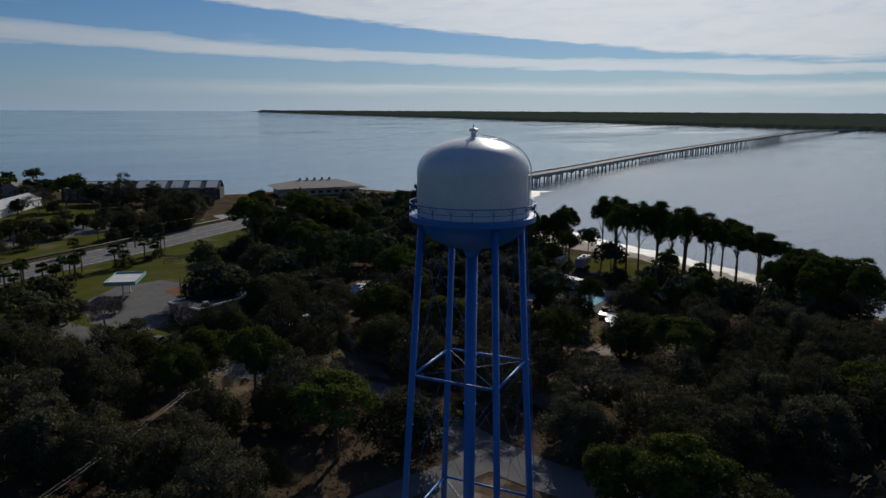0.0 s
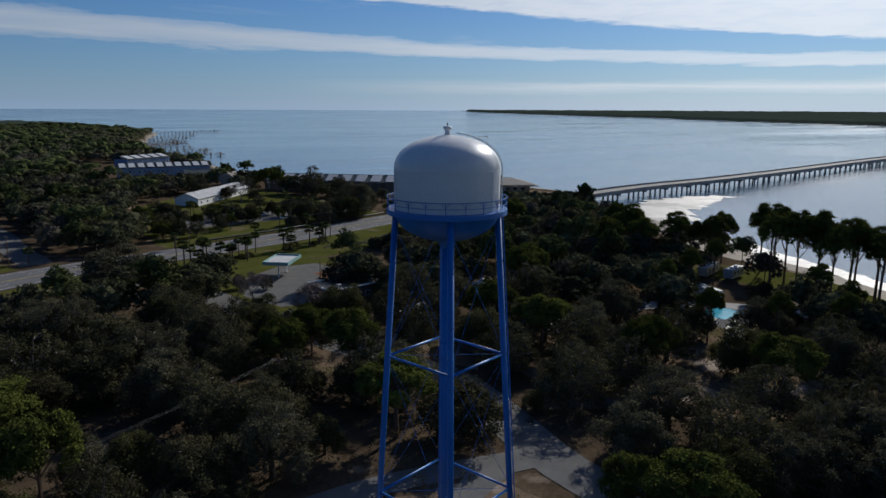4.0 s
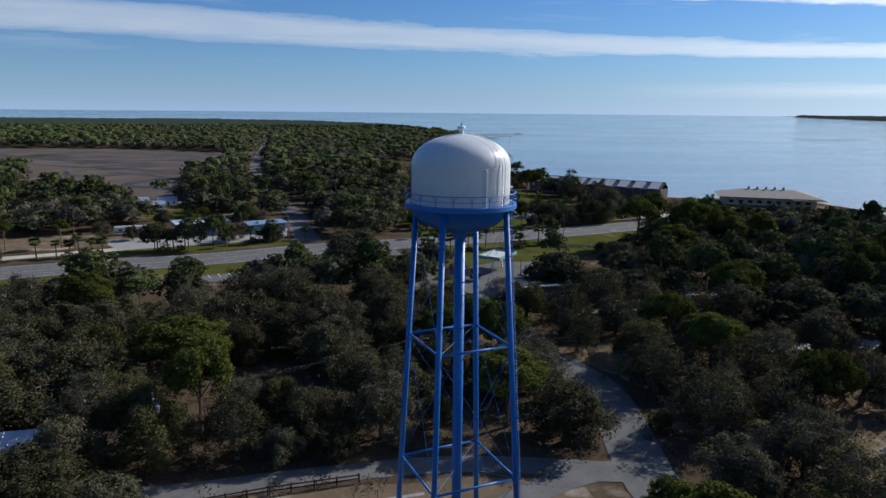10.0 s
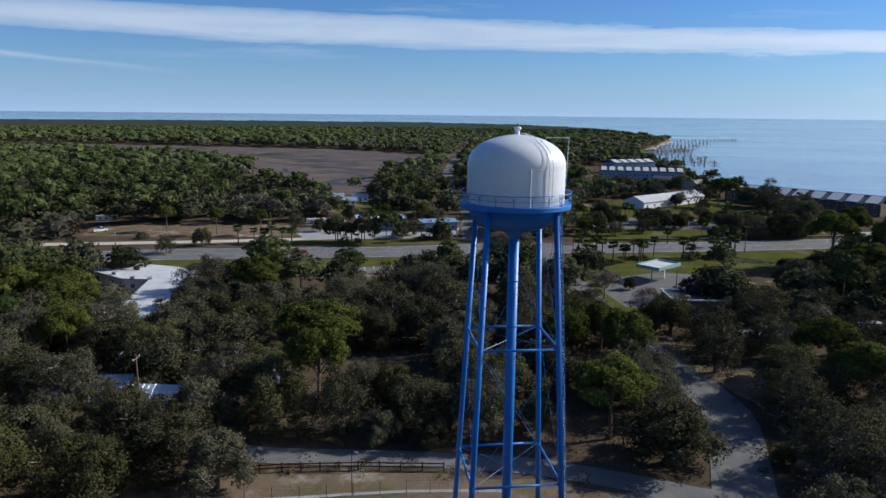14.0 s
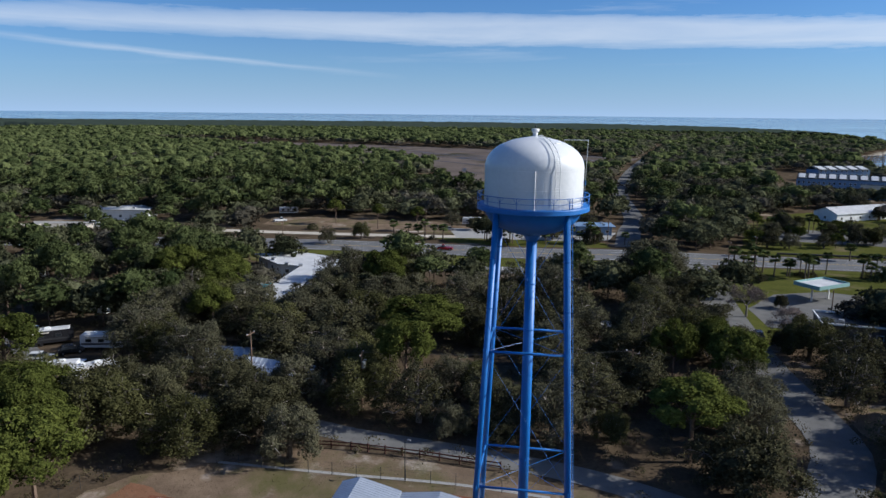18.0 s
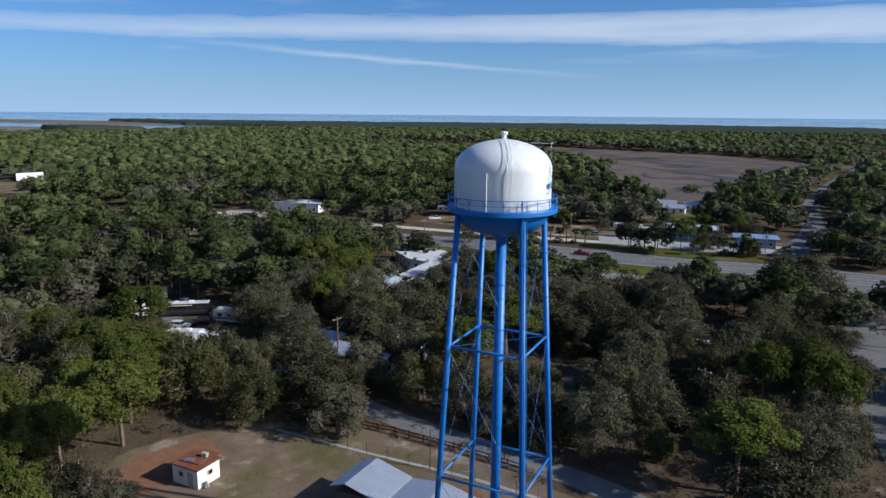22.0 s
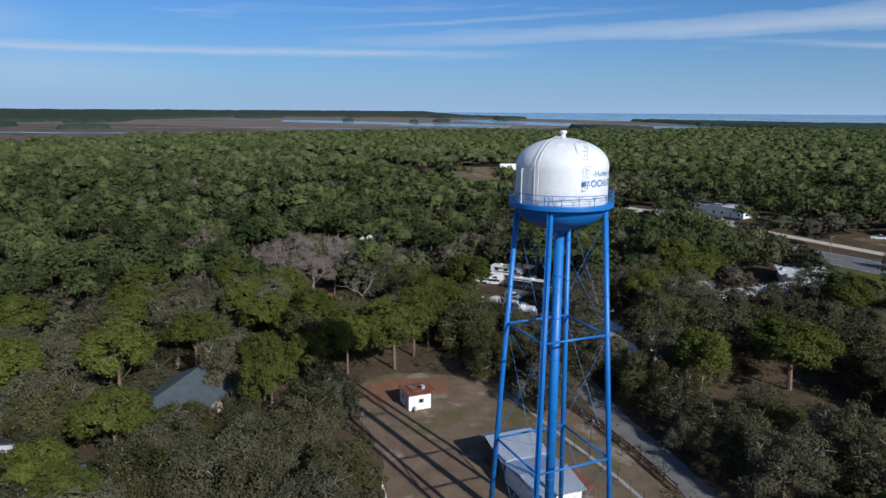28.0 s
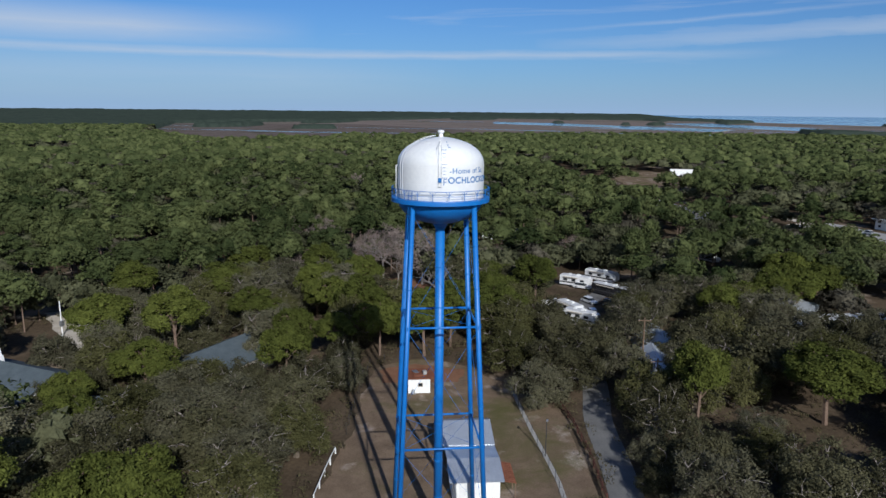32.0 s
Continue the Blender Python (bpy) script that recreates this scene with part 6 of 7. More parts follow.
def tower_shed():
    """Two metal-roofed bays end to end, a rusty lean-to and an open front."""
    top = thing("metal_shed", "long shed with pale ribbed metal roofs and white front", "shed", pose(-14.1, 1.2, 0, 0, 0, 16.4))
    part("rear_wall", Shape().box(-4.7, 0, -0.2, 6.2, 6.0, 2.8), WALL_SHADED, top)
    part("wall", Shape().box(3.1, 0, -0.2, 8.4, 5.9, 2.55), WALL_WHITE, top, "white painted board walls")

    def sheet(name, pts, mat, label=""):
        up = [(x, y, z + 0.07) for x, y, z in pts]
        r = part(name, Shape().add(list(pts) + up, ((0, 1, 2, 3), (4, 5, 6, 7), (0, 1, 5, 4), (1, 2, 6, 5), (2, 3, 7, 6), (3, 0, 4, 7))), mat, top, label)
        a, b, c, d = [Vector(p) + Vector((0, 0, 0.08)) for p in pts]
        n = max(2, int((b - a).length / 0.42))
        for k in range(n + 1):
            part("rib", Shape().tube([a.lerp(b, k / n), d.lerp(c, k / n)], 0.028, 4), mat, r)

    sheet("roof_panel", [(-6.3, -3.5, 4.0), (-6.3, 3.5, 4.0), (-8.5, 3.5, 3.2), (-8.5, -3.5, 3.2)], ROOF_METAL)
    sheet("roof_panel", [(-6.3, -3.5, 4.0), (-6.3, 3.5, 4.0), (-1.3, 3.5, 2.75), (-1.3, -3.5, 2.75)], ROOF_METAL)
    sheet("roof_panel", [(3.3, -3.3, 3.3), (3.3, 3.4, 3.3), (-1.5, 3.4, 2.62), (-1.5, -3.3, 2.62)], ROOF_METAL)
    sheet("roof_panel", [(3.3, -3.3, 3.3), (3.3, 3.4, 3.3), (7.7, 3.4, 2.4), (7.7, -3.3, 2.4)], ROOF_METAL)
    sheet("lean_to_roof", [(3.0, 3.5, 2.55), (7.6, 3.5, 2.35), (7.6, 4.9, 2.1), (3.0, 4.9, 2.25)], RUST, "rusty lean-to roof")
    for x in (3.1, 5.3, 7.4):
        part("lean_to_post", Shape().box(x, 4.8, 0, 0.1, 0.1, 2.15), WOOD, top)
    for y in (-1.9, 0.0, 1.9):
        d = part("bay_door", Shape().box(7.33, y, 0.05, 0.06, 1.7, 2.05), WALL_WHITE, top)
        for k in range(6):
            part("door_board", Shape().box(7.37, y - 0.7 + 0.28 * k, 0.07, 0.03, 0.25, 2.0), WALL_WHITE, d)
    # near-black sheet on the solid wall paints the shade inside an open bay
    part("doorway", Shape().box(-4.5, -3.02, 0.0, 3.2, 0.06, 2.2), DARK_STEEL, top, "dark sheet painted for the shade in an open bay")


pump_hut()
tower_shed()
church = gable_house("church", "church with grey shingle roof and white steeple", -18.9, -74.8, 20, 13, 80, 3.4, 6.3, WALL_WHITE, ROOF_GREY, 5, category="church")
st = part("steeple", Shape().box(-3.2, 0, 5.6, 2.1, 2.1, 1.5, 0, 0.9).box(-3.2, 0, 7.1, 1.6, 1.6, 1.3, 0, 0.92), WALL_WHITE, church, "white stepped steeple")
part("spire", Shape().lathe([(0.85, 8.4), (0.45, 10.1), (0.03, 12.6), (0.0, 12.62)], 8, -3.2, 0), WALL_WHITE, st)
part("belfry_louvre", Shape().box(-3.2, -0.82, 7.4, 0.7, 0.06, 0.8), WALL_TAN, st)
gable_house("parish_hall", "low hall with blue-grey shingle roof among oaks", -36.8, -49.2, 18, 11.5, 165, 2.8, 5.1, WALL_TAN, ROOF_GREY, 4)
gable_house("parish_hall", "low house roof half hidden by oaks", -13.5, -56.5, 12, 9, 100, 2.8, 4.6, WALL_TAN, ROOF_GREY, 3)
flat_building("motel", "L-shaped white motel round a pool", [(-122, 98), (-108, 91.5), (-100, 92.5), (-87.5, 58), (-80.5, 59.5), (-93, 101), (-102, 105), (-116, 106.5)], 3.4, WALL_WHITE, ROOF_WHITE, 1.1, 0.0, 3.6, "motel")
solid("swimming_pool", Shape().slab(oblong(-101.8, 82.6, 9, 5, 60), 0.02, 0.12), POOL, "turquoise motel swimming pool", "pool")
flat_building("shop", "blue roadside shop with a pale flat roof", oblong(-73.5, 207, 18, 11, 24), 4.0, WALL_BLUE, PANEL_ROOF, 1.0, 0.25, 3.0, "shop")
flat_building("shop", "blue shop annexe with blue awnings", oblong(-49.5, 208, 13, 8, 24), 3.4, WALL_BLUE, WALL_BLUE, 1.2, 0.0, 3.0, "shop")


def station_canopy():
    top = thing("station_canopy", "abandoned fuel station canopy, white with teal fascia", "canopy", pose(28.6, 137.6, 0, 0, 0, 53))
    deck = part("canopy_deck", Shape().box(0, 0, 4.1, 11.2, 7.0, 0.35), ROOF_WHITE, top)
    for x, y, a, b in ((0, 3.55, 11.4, 0.14), (0, -3.55, 11.4, 0.14), (5.65, 0, 0.14, 7.24), (-5.65, 0, 0.14, 7.24)):
        part("fascia", Shape().box(x, y, 3.95, a, b, 0.95), surface_teal, deck, "faded teal fascia panel")
    for x in (-3.2, 3.2):
        post = part("canopy_post", Shape().box(x, 0, 0, 0.32, 0.32, 4.1), WALL_WHITE, top)
        part("post_base", Shape().box(x, 0, 0, 1.3, 0.9, 0.18), CONCRETE, post)


surface_teal = surface("teal_fascia", (0.16, 0.30, 0.29), (0.24, 0.40, 0.38), 0.6, 0.6, 0, 0.05)
station_canopy()
flat_building("old_station", "derelict flat-roofed station with white parapet", oblong(36, 107.5, 17, 10, 10), 3.3, WALL_SHADED, DARK_STEEL, 0.2, 0.35, 4.0, "building", WALL_WHITE)
gable_house("hall", "long white hall with a bright metal roof", 50, 317, 54, 12, 50, 3.6, 6.0, WALL_WHITE, ROOF_WHITE, 9, True)
gable_house("house", "house with blue-grey roof by the bay", 64, 409, 22, 12, -8, 5.0, 7.6, WALL_BLUE, ROOF_GREY, 3)
gable_house("house", "house with pale hip roof by the bay", 79, 388, 14, 11, 30, 5.0, 7.6, WALL_TAN, ROOF_TAN, 3)


def terrace(name, label, ax, ay, bx, by, units, depth, h, wall, roof, pitch=1.6):
    """A row of joined houses with saw-tooth roofs."""
    d = Vector((bx - ax, by - ay))
    rz, unit = math.degrees(math.atan2(d.y, d.x)), d.length / units
    for k in range(units):
        top = thing(name, label, "townhouse", pose(ax + d.x * (k + 0.5) / units, ay + d.y * (k + 0.5) / units, 0, 0, 0, rz), "row of townhouses")
        part("wall", Shape().box(0, 0, -0.3, unit - 0.06, depth, h + 0.3), wall, top)
        r = Shape()
        pts = [(-unit / 2 + 0.1, -depth / 2 - 0.6, h - 0.1), (unit / 2 - 0.1, -depth / 2 - 0.6, h - 0.1), (unit / 2 - 0.1, 1.0, h + pitch), (-unit / 2 + 0.1, 1.0, h + pitch)]
        r.add(pts + [(x, y, z + 0.2) for x, y, z in pts], ((0, 1, 2, 3), (4, 5, 6, 7), (0, 1, 5, 4), (1, 2, 6, 5), (2, 3, 7, 6), (3, 0, 4, 7)))
        part("roof", r, roof, top)
        r2 = Shape()
        pts = [(-unit / 2 + 0.1, depth / 2 + 0.6, h - 0.1), (unit / 2 - 0.1, depth / 2 + 0.6, h - 0.1), (unit / 2 - 0.1, 1.4, h + pitch + 0.5), (-unit / 2 + 0.1, 1.4, h + pitch + 0.5)]
        r2.add(pts + [(x, y, z + 0.2) for x, y, z in pts], ((0, 3, 2, 1), (4, 5, 6, 7), (0, 1, 5, 4), (1, 2, 6, 5), (2, 3, 7, 6), (3, 0, 4, 7)))
        part("roof", r2, roof, top)
        slope = (pitch + 0.1) / (depth / 2 + 1.6)
        for sub, w, lift_by, thick, mat in (("roof_panel", 0.30, 0.2, 0.35, WALL_SHADED), ("panel_top", 0.33, 0.554, 0.1, PANEL_ROOF)):
            pts = [(x * unit, y, h - 0.1 + (y + depth / 2 + 0.6) * slope + lift_by) for x, y in ((-w, -depth / 2 - 0.2), (w, -depth / 2 - 0.2), (w, 0.7), (-w, 0.7))]
            part(sub, Shape().add(pts + [(x, y, z + thick) for x, y, z in pts], ((3, 2, 1, 0), (4, 5, 6, 7), (0, 1, 5, 4), (1, 2, 6, 5), (2, 3, 7, 6), (3, 0, 4, 7))), mat, top)
        for z in np.arange(1.0, h - 1.2, 2.8):
            window(top, -unit * 0.22, -depth / 2, z, 1.3, 1.4, -90)
            window(top, unit * 0.22, -depth / 2, z, 1.3, 1.4, -90)
            window(top, 0, depth / 2, z, 2.0, 1.6, 90)


terrace("townhouse", "grey waterfront townhouse with skylit saw-tooth roof", 89, 350, 149, 300, 9, 13, 5.6, WALL_SHADED, ROOF_GREY, 3.0)
terrace("townhouse", "blue-grey townhouse with white dormers", 19, 455, 77, 453, 10, 13, 7.0, WALL_BLUE, ROOF_GREY, 2.2)
terrace("townhouse", "blue-grey waterfront townhouse far along the shore", 28, 520, 62, 545, 5, 13, 8.0, WALL_BLUE, ROOF_GREY, 2.0)


def restaurant():
    top = thing("restaurant", "waterfront restaurant with broad tan hip roof", "restaurant", pose(197, 282, 0, 0, 0, -22))
    part("wall", Shape().box(0, 0, -0.5, 44, 19, 5.3), WALL_TAN, top)
    L, W, r = 25.0, 13.0, 12.5
    pts = [(-L, -W, 4.4), (L, -W, 4.4), (L, W, 4.4), (-L, W, 4.4), (-r, 0, 7.6), (r, 0, 7.6)]
    roof = part("roof", Shape().add(pts, ((0, 1, 5, 4), (1, 2, 5), (2, 3, 4, 5), (3, 0, 4), (3, 2, 1, 0))), ROOF_TAN, top)
    for k in range(5):
        part("chimney", Shape().box(-9 + 4.2 * k, 0.6, 6.8, 1.2, 1.2, 2.0, 0, 0.9), WALL_TAN, roof)
    part("porch_roof", Shape().box(18, -11.5, 3.6, 16, 6, 0.3), ROOF_TAN, top)
    for k in range(9):
        window(top, -18 + 4.5 * k, -9.5, 1.0, 2.6, 1.8, -90)


restaurant()
flat_building("roadside_store", "white flat-roofed store in a pale yard", oblong(-240, 143, 26, 12, 28), 4.2, WALL_WHITE, ROOF_WHITE, 1.2, 0.0, 4.0)
flat_building("workshop", "beige flat-roofed workshop beside the yard", oblong(-217, 100, 18, 9, 35), 3.8, WALL_TAN, ROOF_TAN, 0.3, 0.3, 4.5)


def billboard(x, y, rz, label):
    """A roadside board on one thick post, with a catwalk; its writing cannot be read."""
    top = thing("billboard", label, "billboard")
    top.matrix_world = pose(x, y, 0, 0, 0, rz)
    part("post", Shape().tube([(0.5, 0, -0.3), (0.5, 0, 9.6)], 0.42, 16), DARK_STEEL, top, "", True)
    part("crossbeam", Shape().box(0.45, 0, 8.2, 0.35, 12.0, 0.45), DARK_STEEL, top)
    board = part("board", Shape().box(0, 0, 8.6, 0.22, 13.4, 4.2), WALL_WHITE, top, "white board face")
    for z, h in ((8.6, 0.12), (12.68, 0.12)):
        part("edge_strip", Shape().box(-0.02, 0, z, 0.3, 13.6, h), GREY_WOOD, board)
    for y0, z, w, h, mat in ((-4.2, 11.2, 3.0, 0.7, WALL_TAN), (0.2, 11.3, 2.6, 0.6, WALL_TAN), (4.0, 11.1, 2.4, 0.8, WALL_TAN), (0.6, 9.3, 10.2, 0.35, WALL_BLUE)):
        part("writing_bar", Shape().box(-0.125, y0, z, 0.03, w, h), mat, board)
    walk_way = part("catwalk", Shape().box(-0.75, 0, 8.15, 0.9, 13.4, 0.08), DARK_STEEL, top)
    for k in range(5):
        part("bracket", Shape().box(-0.35, -6 + 3 * k, 8.05, 1.3, 0.1, 0.1), DARK_STEEL, walk_way)
    return top


billboard(-385, 69, 0, "white roadside billboard on a dark post in a clearing")
for cx, cy, L, W, rz, roof, label in HOUSES:
    gable_house("house" if "trailer" not in label else "trailer_home", label, cx, cy, L, W, rz, 2.7, 4.0, WALL_WHITE, roof, 3, roof is ROOF_METAL)
solid("swimming_pool", Shape().slab([(99.5, 53.8), (108.4, 54.9), (110.2, 48.4), (100.9, 46.9)], 0.05, 0.16), POOL, "turquoise pool of the trailer park", "pool")

# ---- the bridge and the piers ----


def bridge_height(x):
    return float(np.interp(x, [200, 260, 700, 1100, 1300, 1500, 1900, 2060], [2.2, 4.6, 5.4, 9.5, 10.5, 9.5, 5.0, 3.0]))


def build_bridge():
    top = thing("bridge", "long low concrete causeway bridge on pile bents", "bridge")
    deck = ribbon(BRIDGE, 13.0, 0.0, 0.0, 1.1)
    deck.v = [(x, y, z + bridge_height(x)) for x, y, z in deck.v]
    part("deck", deck, CONCRETE, top, "grey concrete deck")
    for off in (-6.3, 6.3):
        rail = ribbon(BRIDGE, 0.35, 0.0, off, 0.9)
        rail.v = [(x, y, z + bridge_height(x) + 0.88) for x, y, z in rail.v]
        part("parapet", rail, CONCRETE, top)
    lane = ribbon(BRIDGE, 0.3, 0.0, 0.0)
    lane.v = [(x, y, bridge_height(x) + 0.02) for x, y, z in lane.v]
    part("centre_line", lane, LINE_YELLOW, top)
    dense = soften(BRIDGE[::3] + [BRIDGE[-1]], 17)
    cap, pile = Shape().box(0, 0, -0.9, 1.3, 13.4, 0.9).mesh("cap", CONCRETE), Shape().box(0, 0, -1.0, 0.7, 0.7, 1.0).mesh("column", CONCRETE)
    rest = Shape()
    for i in range(1, len(dense) - 1):
        (x, y), (u, w) = dense[i], dense[i + 1]
        rz = math.degrees(math.atan2(w - y, u - x))
        h = bridge_height(x) - 1.1
        turn = pose(x, y, 0, 0, 0, rz)
        if i < 52:
            c = part("bent_cap", cap, None, top)
            c.matrix_local = pose(x, y, h, 0, 0, rz)
            for k in range(4):
                p = part("column", pile, None, c)
                p.matrix_local = Matrix.Translation((0, -5.1 + 3.4 * k, -0.9)) @ Matrix.Diagonal((1, 1, h + 0.9, 1))
        else:
            rest.box(x, y, h - 0.9, 1.3, 13.4, 0.9, rz)
            for k in range(4):
                q = turn @ Vector((0, -5.1 + 3.4 * k, 0))
                rest.box(q.x, q.y, -1.5, 0.9, 0.9, h + 0.6, rz)
    tagged(part("pile_bent", rest, CONCRETE, top), kind="stuff")


build_bridge()


def pier(ax, ay, bx, by, head):
    d = Vector((bx - ax, by - ay))
    rz, n = math.degrees(math.atan2(d.y, d.x)), int(d.length / 9)
    top = thing("pier", "weathered wooden boat pier on posts", "pier", pose(ax, ay, 0, 0, 0, rz), "piers along the shore")
    part("deck", Shape().box(d.length / 2, 0, 1.0, d.length, 1.8, 0.2).box(d.length, 0, 1.01, 7, head, 0.2), WOOD, top)
    for k in range(n + 1):
        for y in (-0.9, 0.9):
            part("post", Shape().box(d.length * k / n, y, -1.5, 0.45, 0.45, 4.2), WOOD, top)
    part("boat_lift", Shape().box(d.length, head * 0.35, 2.6, 4, 4, 0.3), GREY_WOOD, top)


for ax, ay, bx, by, head in ((86, 655, 134, 662, 12), (83, 690, 128, 706, 9), (81, 725, 140, 752, 14), (79, 770, 132, 805, 10), (77, 815, 152, 940, 12), (78, 860, 140, 930, 10), (82, 905, 150, 985, 14),
                             (112, 1010, 180, 1080, 12), (140, 1130, 215, 1205, 12), (172, 1310, 300, 1400, 16)):
    pier(ax, ay, bx, by, head)

# ---- fences, poles, wires ----


def rail_fence(name, label, line, mat, gap, rails, h, boards=0.0):
    """Posts and rails along a line; boards closes it with upright planks of that width."""
    top = thing(name, label, "fence")
    for (ax, ay), (bx, by) in zip(line, line[1:]):
        d = Vector((bx - ax, by - ay))
        n, rz = max(1, round(d.length / gap)), math.degrees(math.atan2(d.y, d.x))
        for k in range(n + 1):
            part("post", Shape().box(ax + d.x * k / n, ay + d.y * k / n, -0.2, 0.16, 0.16, h + 0.3, rz), mat, top)
        for k in range(n):
            x, y = ax + d.x * (k + 0.5) / n, ay + d.y * (k + 0.5) / n
            for z in rails:
                part("rail", Shape().box(x, y, z, d.length / n, 0.07, 0.16, rz), mat, top)
            if boards:
                m = int(d.length / n / boards)
                for j in range(m):
                    q = (k + (j + 0.5) / m) / n
                    part("board", Shape().box(ax + d.x * q, ay + d.y * q, 0.05, boards * 0.93, 0.03, h * rng.uniform(0.95, 1.03), rz), mat, top)


rail_fence("rail_fence", "dark red-brown timber rail fence beside the lane", [(-38.5, 11.4), (-30.5, 14.3), (-21, 16.8), (-10, 18.9)], RED_WOOD, 2.6, (0.45, 0.95), 1.15)
rail_fence("rail_fence", "weathered timber rail fence round the lawn", [(52, 166), (66, 168), (82, 178)], GREY_WOOD, 2.6, (0.45, 0.9), 1.05)
rail_fence("board_fence", "grey weathered board fence of the trailer park", [(45, 74), (39.8, 62), (41.5, 46), (43.5, 32), (46, 18)], GREY_WOOD, 2.5, (0.5, 1.4), 1.9, 0.3)


def wire_fence(line):
    top = thing("wire_fence", "thin wire fence along the clearing edge", "fence")
    for (ax, ay), (bx, by) in zip(line, line[1:]):
        d = Vector((bx - ax, by - ay))
        n = round(d.length / 3)
        for k in range(n):
            part("post", Shape().tube([(ax + d.x * k / n, ay + d.y * k / n, -0.2), (ax + d.x * k / n, ay + d.y * k / n, 1.8)], 0.035, 6), DARK_STEEL, top)
        for z in (0.4, 0.9, 1.4, 1.75):
            part("wire", Shape().tube([(ax, ay, z), (bx, by, z)], 0.008, 3), DARK_STEEL, top)


wire_fence([(-20, -18.2), (-34, -21), (-46, -23), (-52.5, -19.5), (-54, -10), (-52, -5)])
wire_fence([(-44, 2.6), (-28.7, 7.4), (-13.4, 12.5), (-2, 15.0)])
rail_fence("pipe_rail", "white pipe rail at the edge of the clearing", [(-14, -17.6), (-8, -16.8), (-2, -15.8)], WALL_WHITE, 3.0, (0.9,), 0.9)


def utility_pole(x, y, h, rz=0.0, transformer=False, arm=True):
    top = thing("utility_pole", "weathered wooden utility pole" + (" with grey transformers" if transformer else " with crossarm" if arm else ""), "pole", pose(x, y, 0, 0, 0, rz), "utility poles")
    part("pole", Shape().tube([(0, 0, -0.5), (0, 0, h)], [0.17, 0.11], 8), WOOD, top)
    if arm:
        a = part("crossarm", Shape().box(0, 0, h - 0.6, 0.12, 2.4, 0.14), WOOD, top)
        for k in (-1.05, 0.0, 1.05):
            part("insulator", Shape().lathe([(0.05, h - 0.46), (0.09, h - 0.36), (0.05, h - 0.26), (0.0, h - 0.24)], 8, 0, k), STEEL, a)
    if transformer:
        for k in (-0.5, 0.5):
            t = part("transformer", Shape().lathe([(0.0, h - 2.6), (0.3, h - 2.58), (0.3, h - 1.6), (0.0, h - 1.5)], 12, 0.42, k), STEEL, top)
            part("bushing", Shape().tube([(0.42, k, h - 1.5), (0.42, k, h - 1.2)], 0.05, 6), STEEL, t)


def wire(points, sag=0.6, z_off=-0.25):
    s = Shape()
    for a, b in zip(points, points[1:]):
        path = [Vector(a).lerp(Vector(b), k / 8) + Vector((0, 0, z_off - sag * 4 * (k / 8) * (1 - k / 8))) for k in range(9)]
        s.tube(path, 0.014, 3, False)
    solid("power_line", s, DARK_STEEL, "thin dark overhead wire between poles", "wire")


utility_pole(-36.8, 26.5, 9.6, 20, True)
utility_pole(-59, 26, 9.5, 10)
utility_pole(0, 49.5, 9.0, 80)
utility_pole(30.2, 112, 8.6, 60, arm=False)
for x, y in ((-132, 121), (-106, 174), (-56, 194), (-38, 185), (4.4, 161), (10.8, 174.5), (62, 186), (110, 206)):
    utility_pole(x, y, 9.5, 25)
wire([(-59, 26, 9.5), (-36.8, 26.5, 9.6), (0, 49.5, 9.0)])
wire([(-59, 27, 9.3), (-36.8, 27.5, 9.4), (0, 50.5, 8.8)])
wire([(-106, 174, 9.5), (-56, 194, 9.5), (-38, 185, 9.5), (10.8, 174.5, 9.5), (62, 186, 9.5), (110, 206, 9.5)])


def yard_lamp(x, y, h):
    top = thing("lamp_post", "slim dark lamp post with small pale head", "street lamp", pose(x, y, 0))
    part("post", Shape().tube([(0, 0, -0.2), (0, 0, h)], [0.07, 0.05], 8), DARK_STEEL, top)
    part("arm", Shape().tube([(0, 0, h - 0.1), (0.5, 0.1, h + 0.05)], 0.03, 6), DARK_STEEL, top)
    part("lamp_head", Shape().box(0.55, 0.1, h - 0.06, 0.42, 0.22, 0.16), STEEL, top)


yard_lamp(-19.8, 10.8, 5.6)
mast = thing("church_mast", "white mast with small box on sandy ground", "mast", pose(-49, -91, 0))
part("mast_pole", Shape().tube([(0, 0, -0.3), (0, 0, 7.5)], [0.16, 0.1], 8), WALL_WHITE, mast)
part("mast_box", Shape().box(0.1, 0.2, 2.2, 0.8, 0.6, 1.1), STEEL, mast)
patch("dirt_patch", [(36, 128), (44, 126), (52, 131), (50, 138), (42, 137), (37, 134)], RED_DIRT, 0.082, "reddish dirt over the old apron", "dirt", 1.5, 0.8)
patch("sand_heap", [(-19, 88), (-14, 86), (-9.5, 88.5), (-11, 93), (-17, 93.5)], SAND, 0.05, "pale bare sand opening between the oaks", "sand", 1.5, 0.7)
patch("sand_drive", [(-62, -107), (-47, -90), (-34, -71), (-40, -70), (-52, -84), (-66, -102)], SAND, 0.05, "pale sandy drive behind the church", "track", 2, 0.8)
patch("sand_patch", [(-112, -44), (-105, -42), (-104, -28), (-112, -24), (-117, -34)], RED_DIRT, 0.05, "bare reddish ground under dead trees", "dirt", 2, 0.8)
patch("lawn_patch", [(-103, -29), (-86, -33), (-85, -16), (-99, -13)], LAWN, 0.05, "small rough lawn beside a dead tree", "grass", 2, 0.8)

# ---- vehicles ----


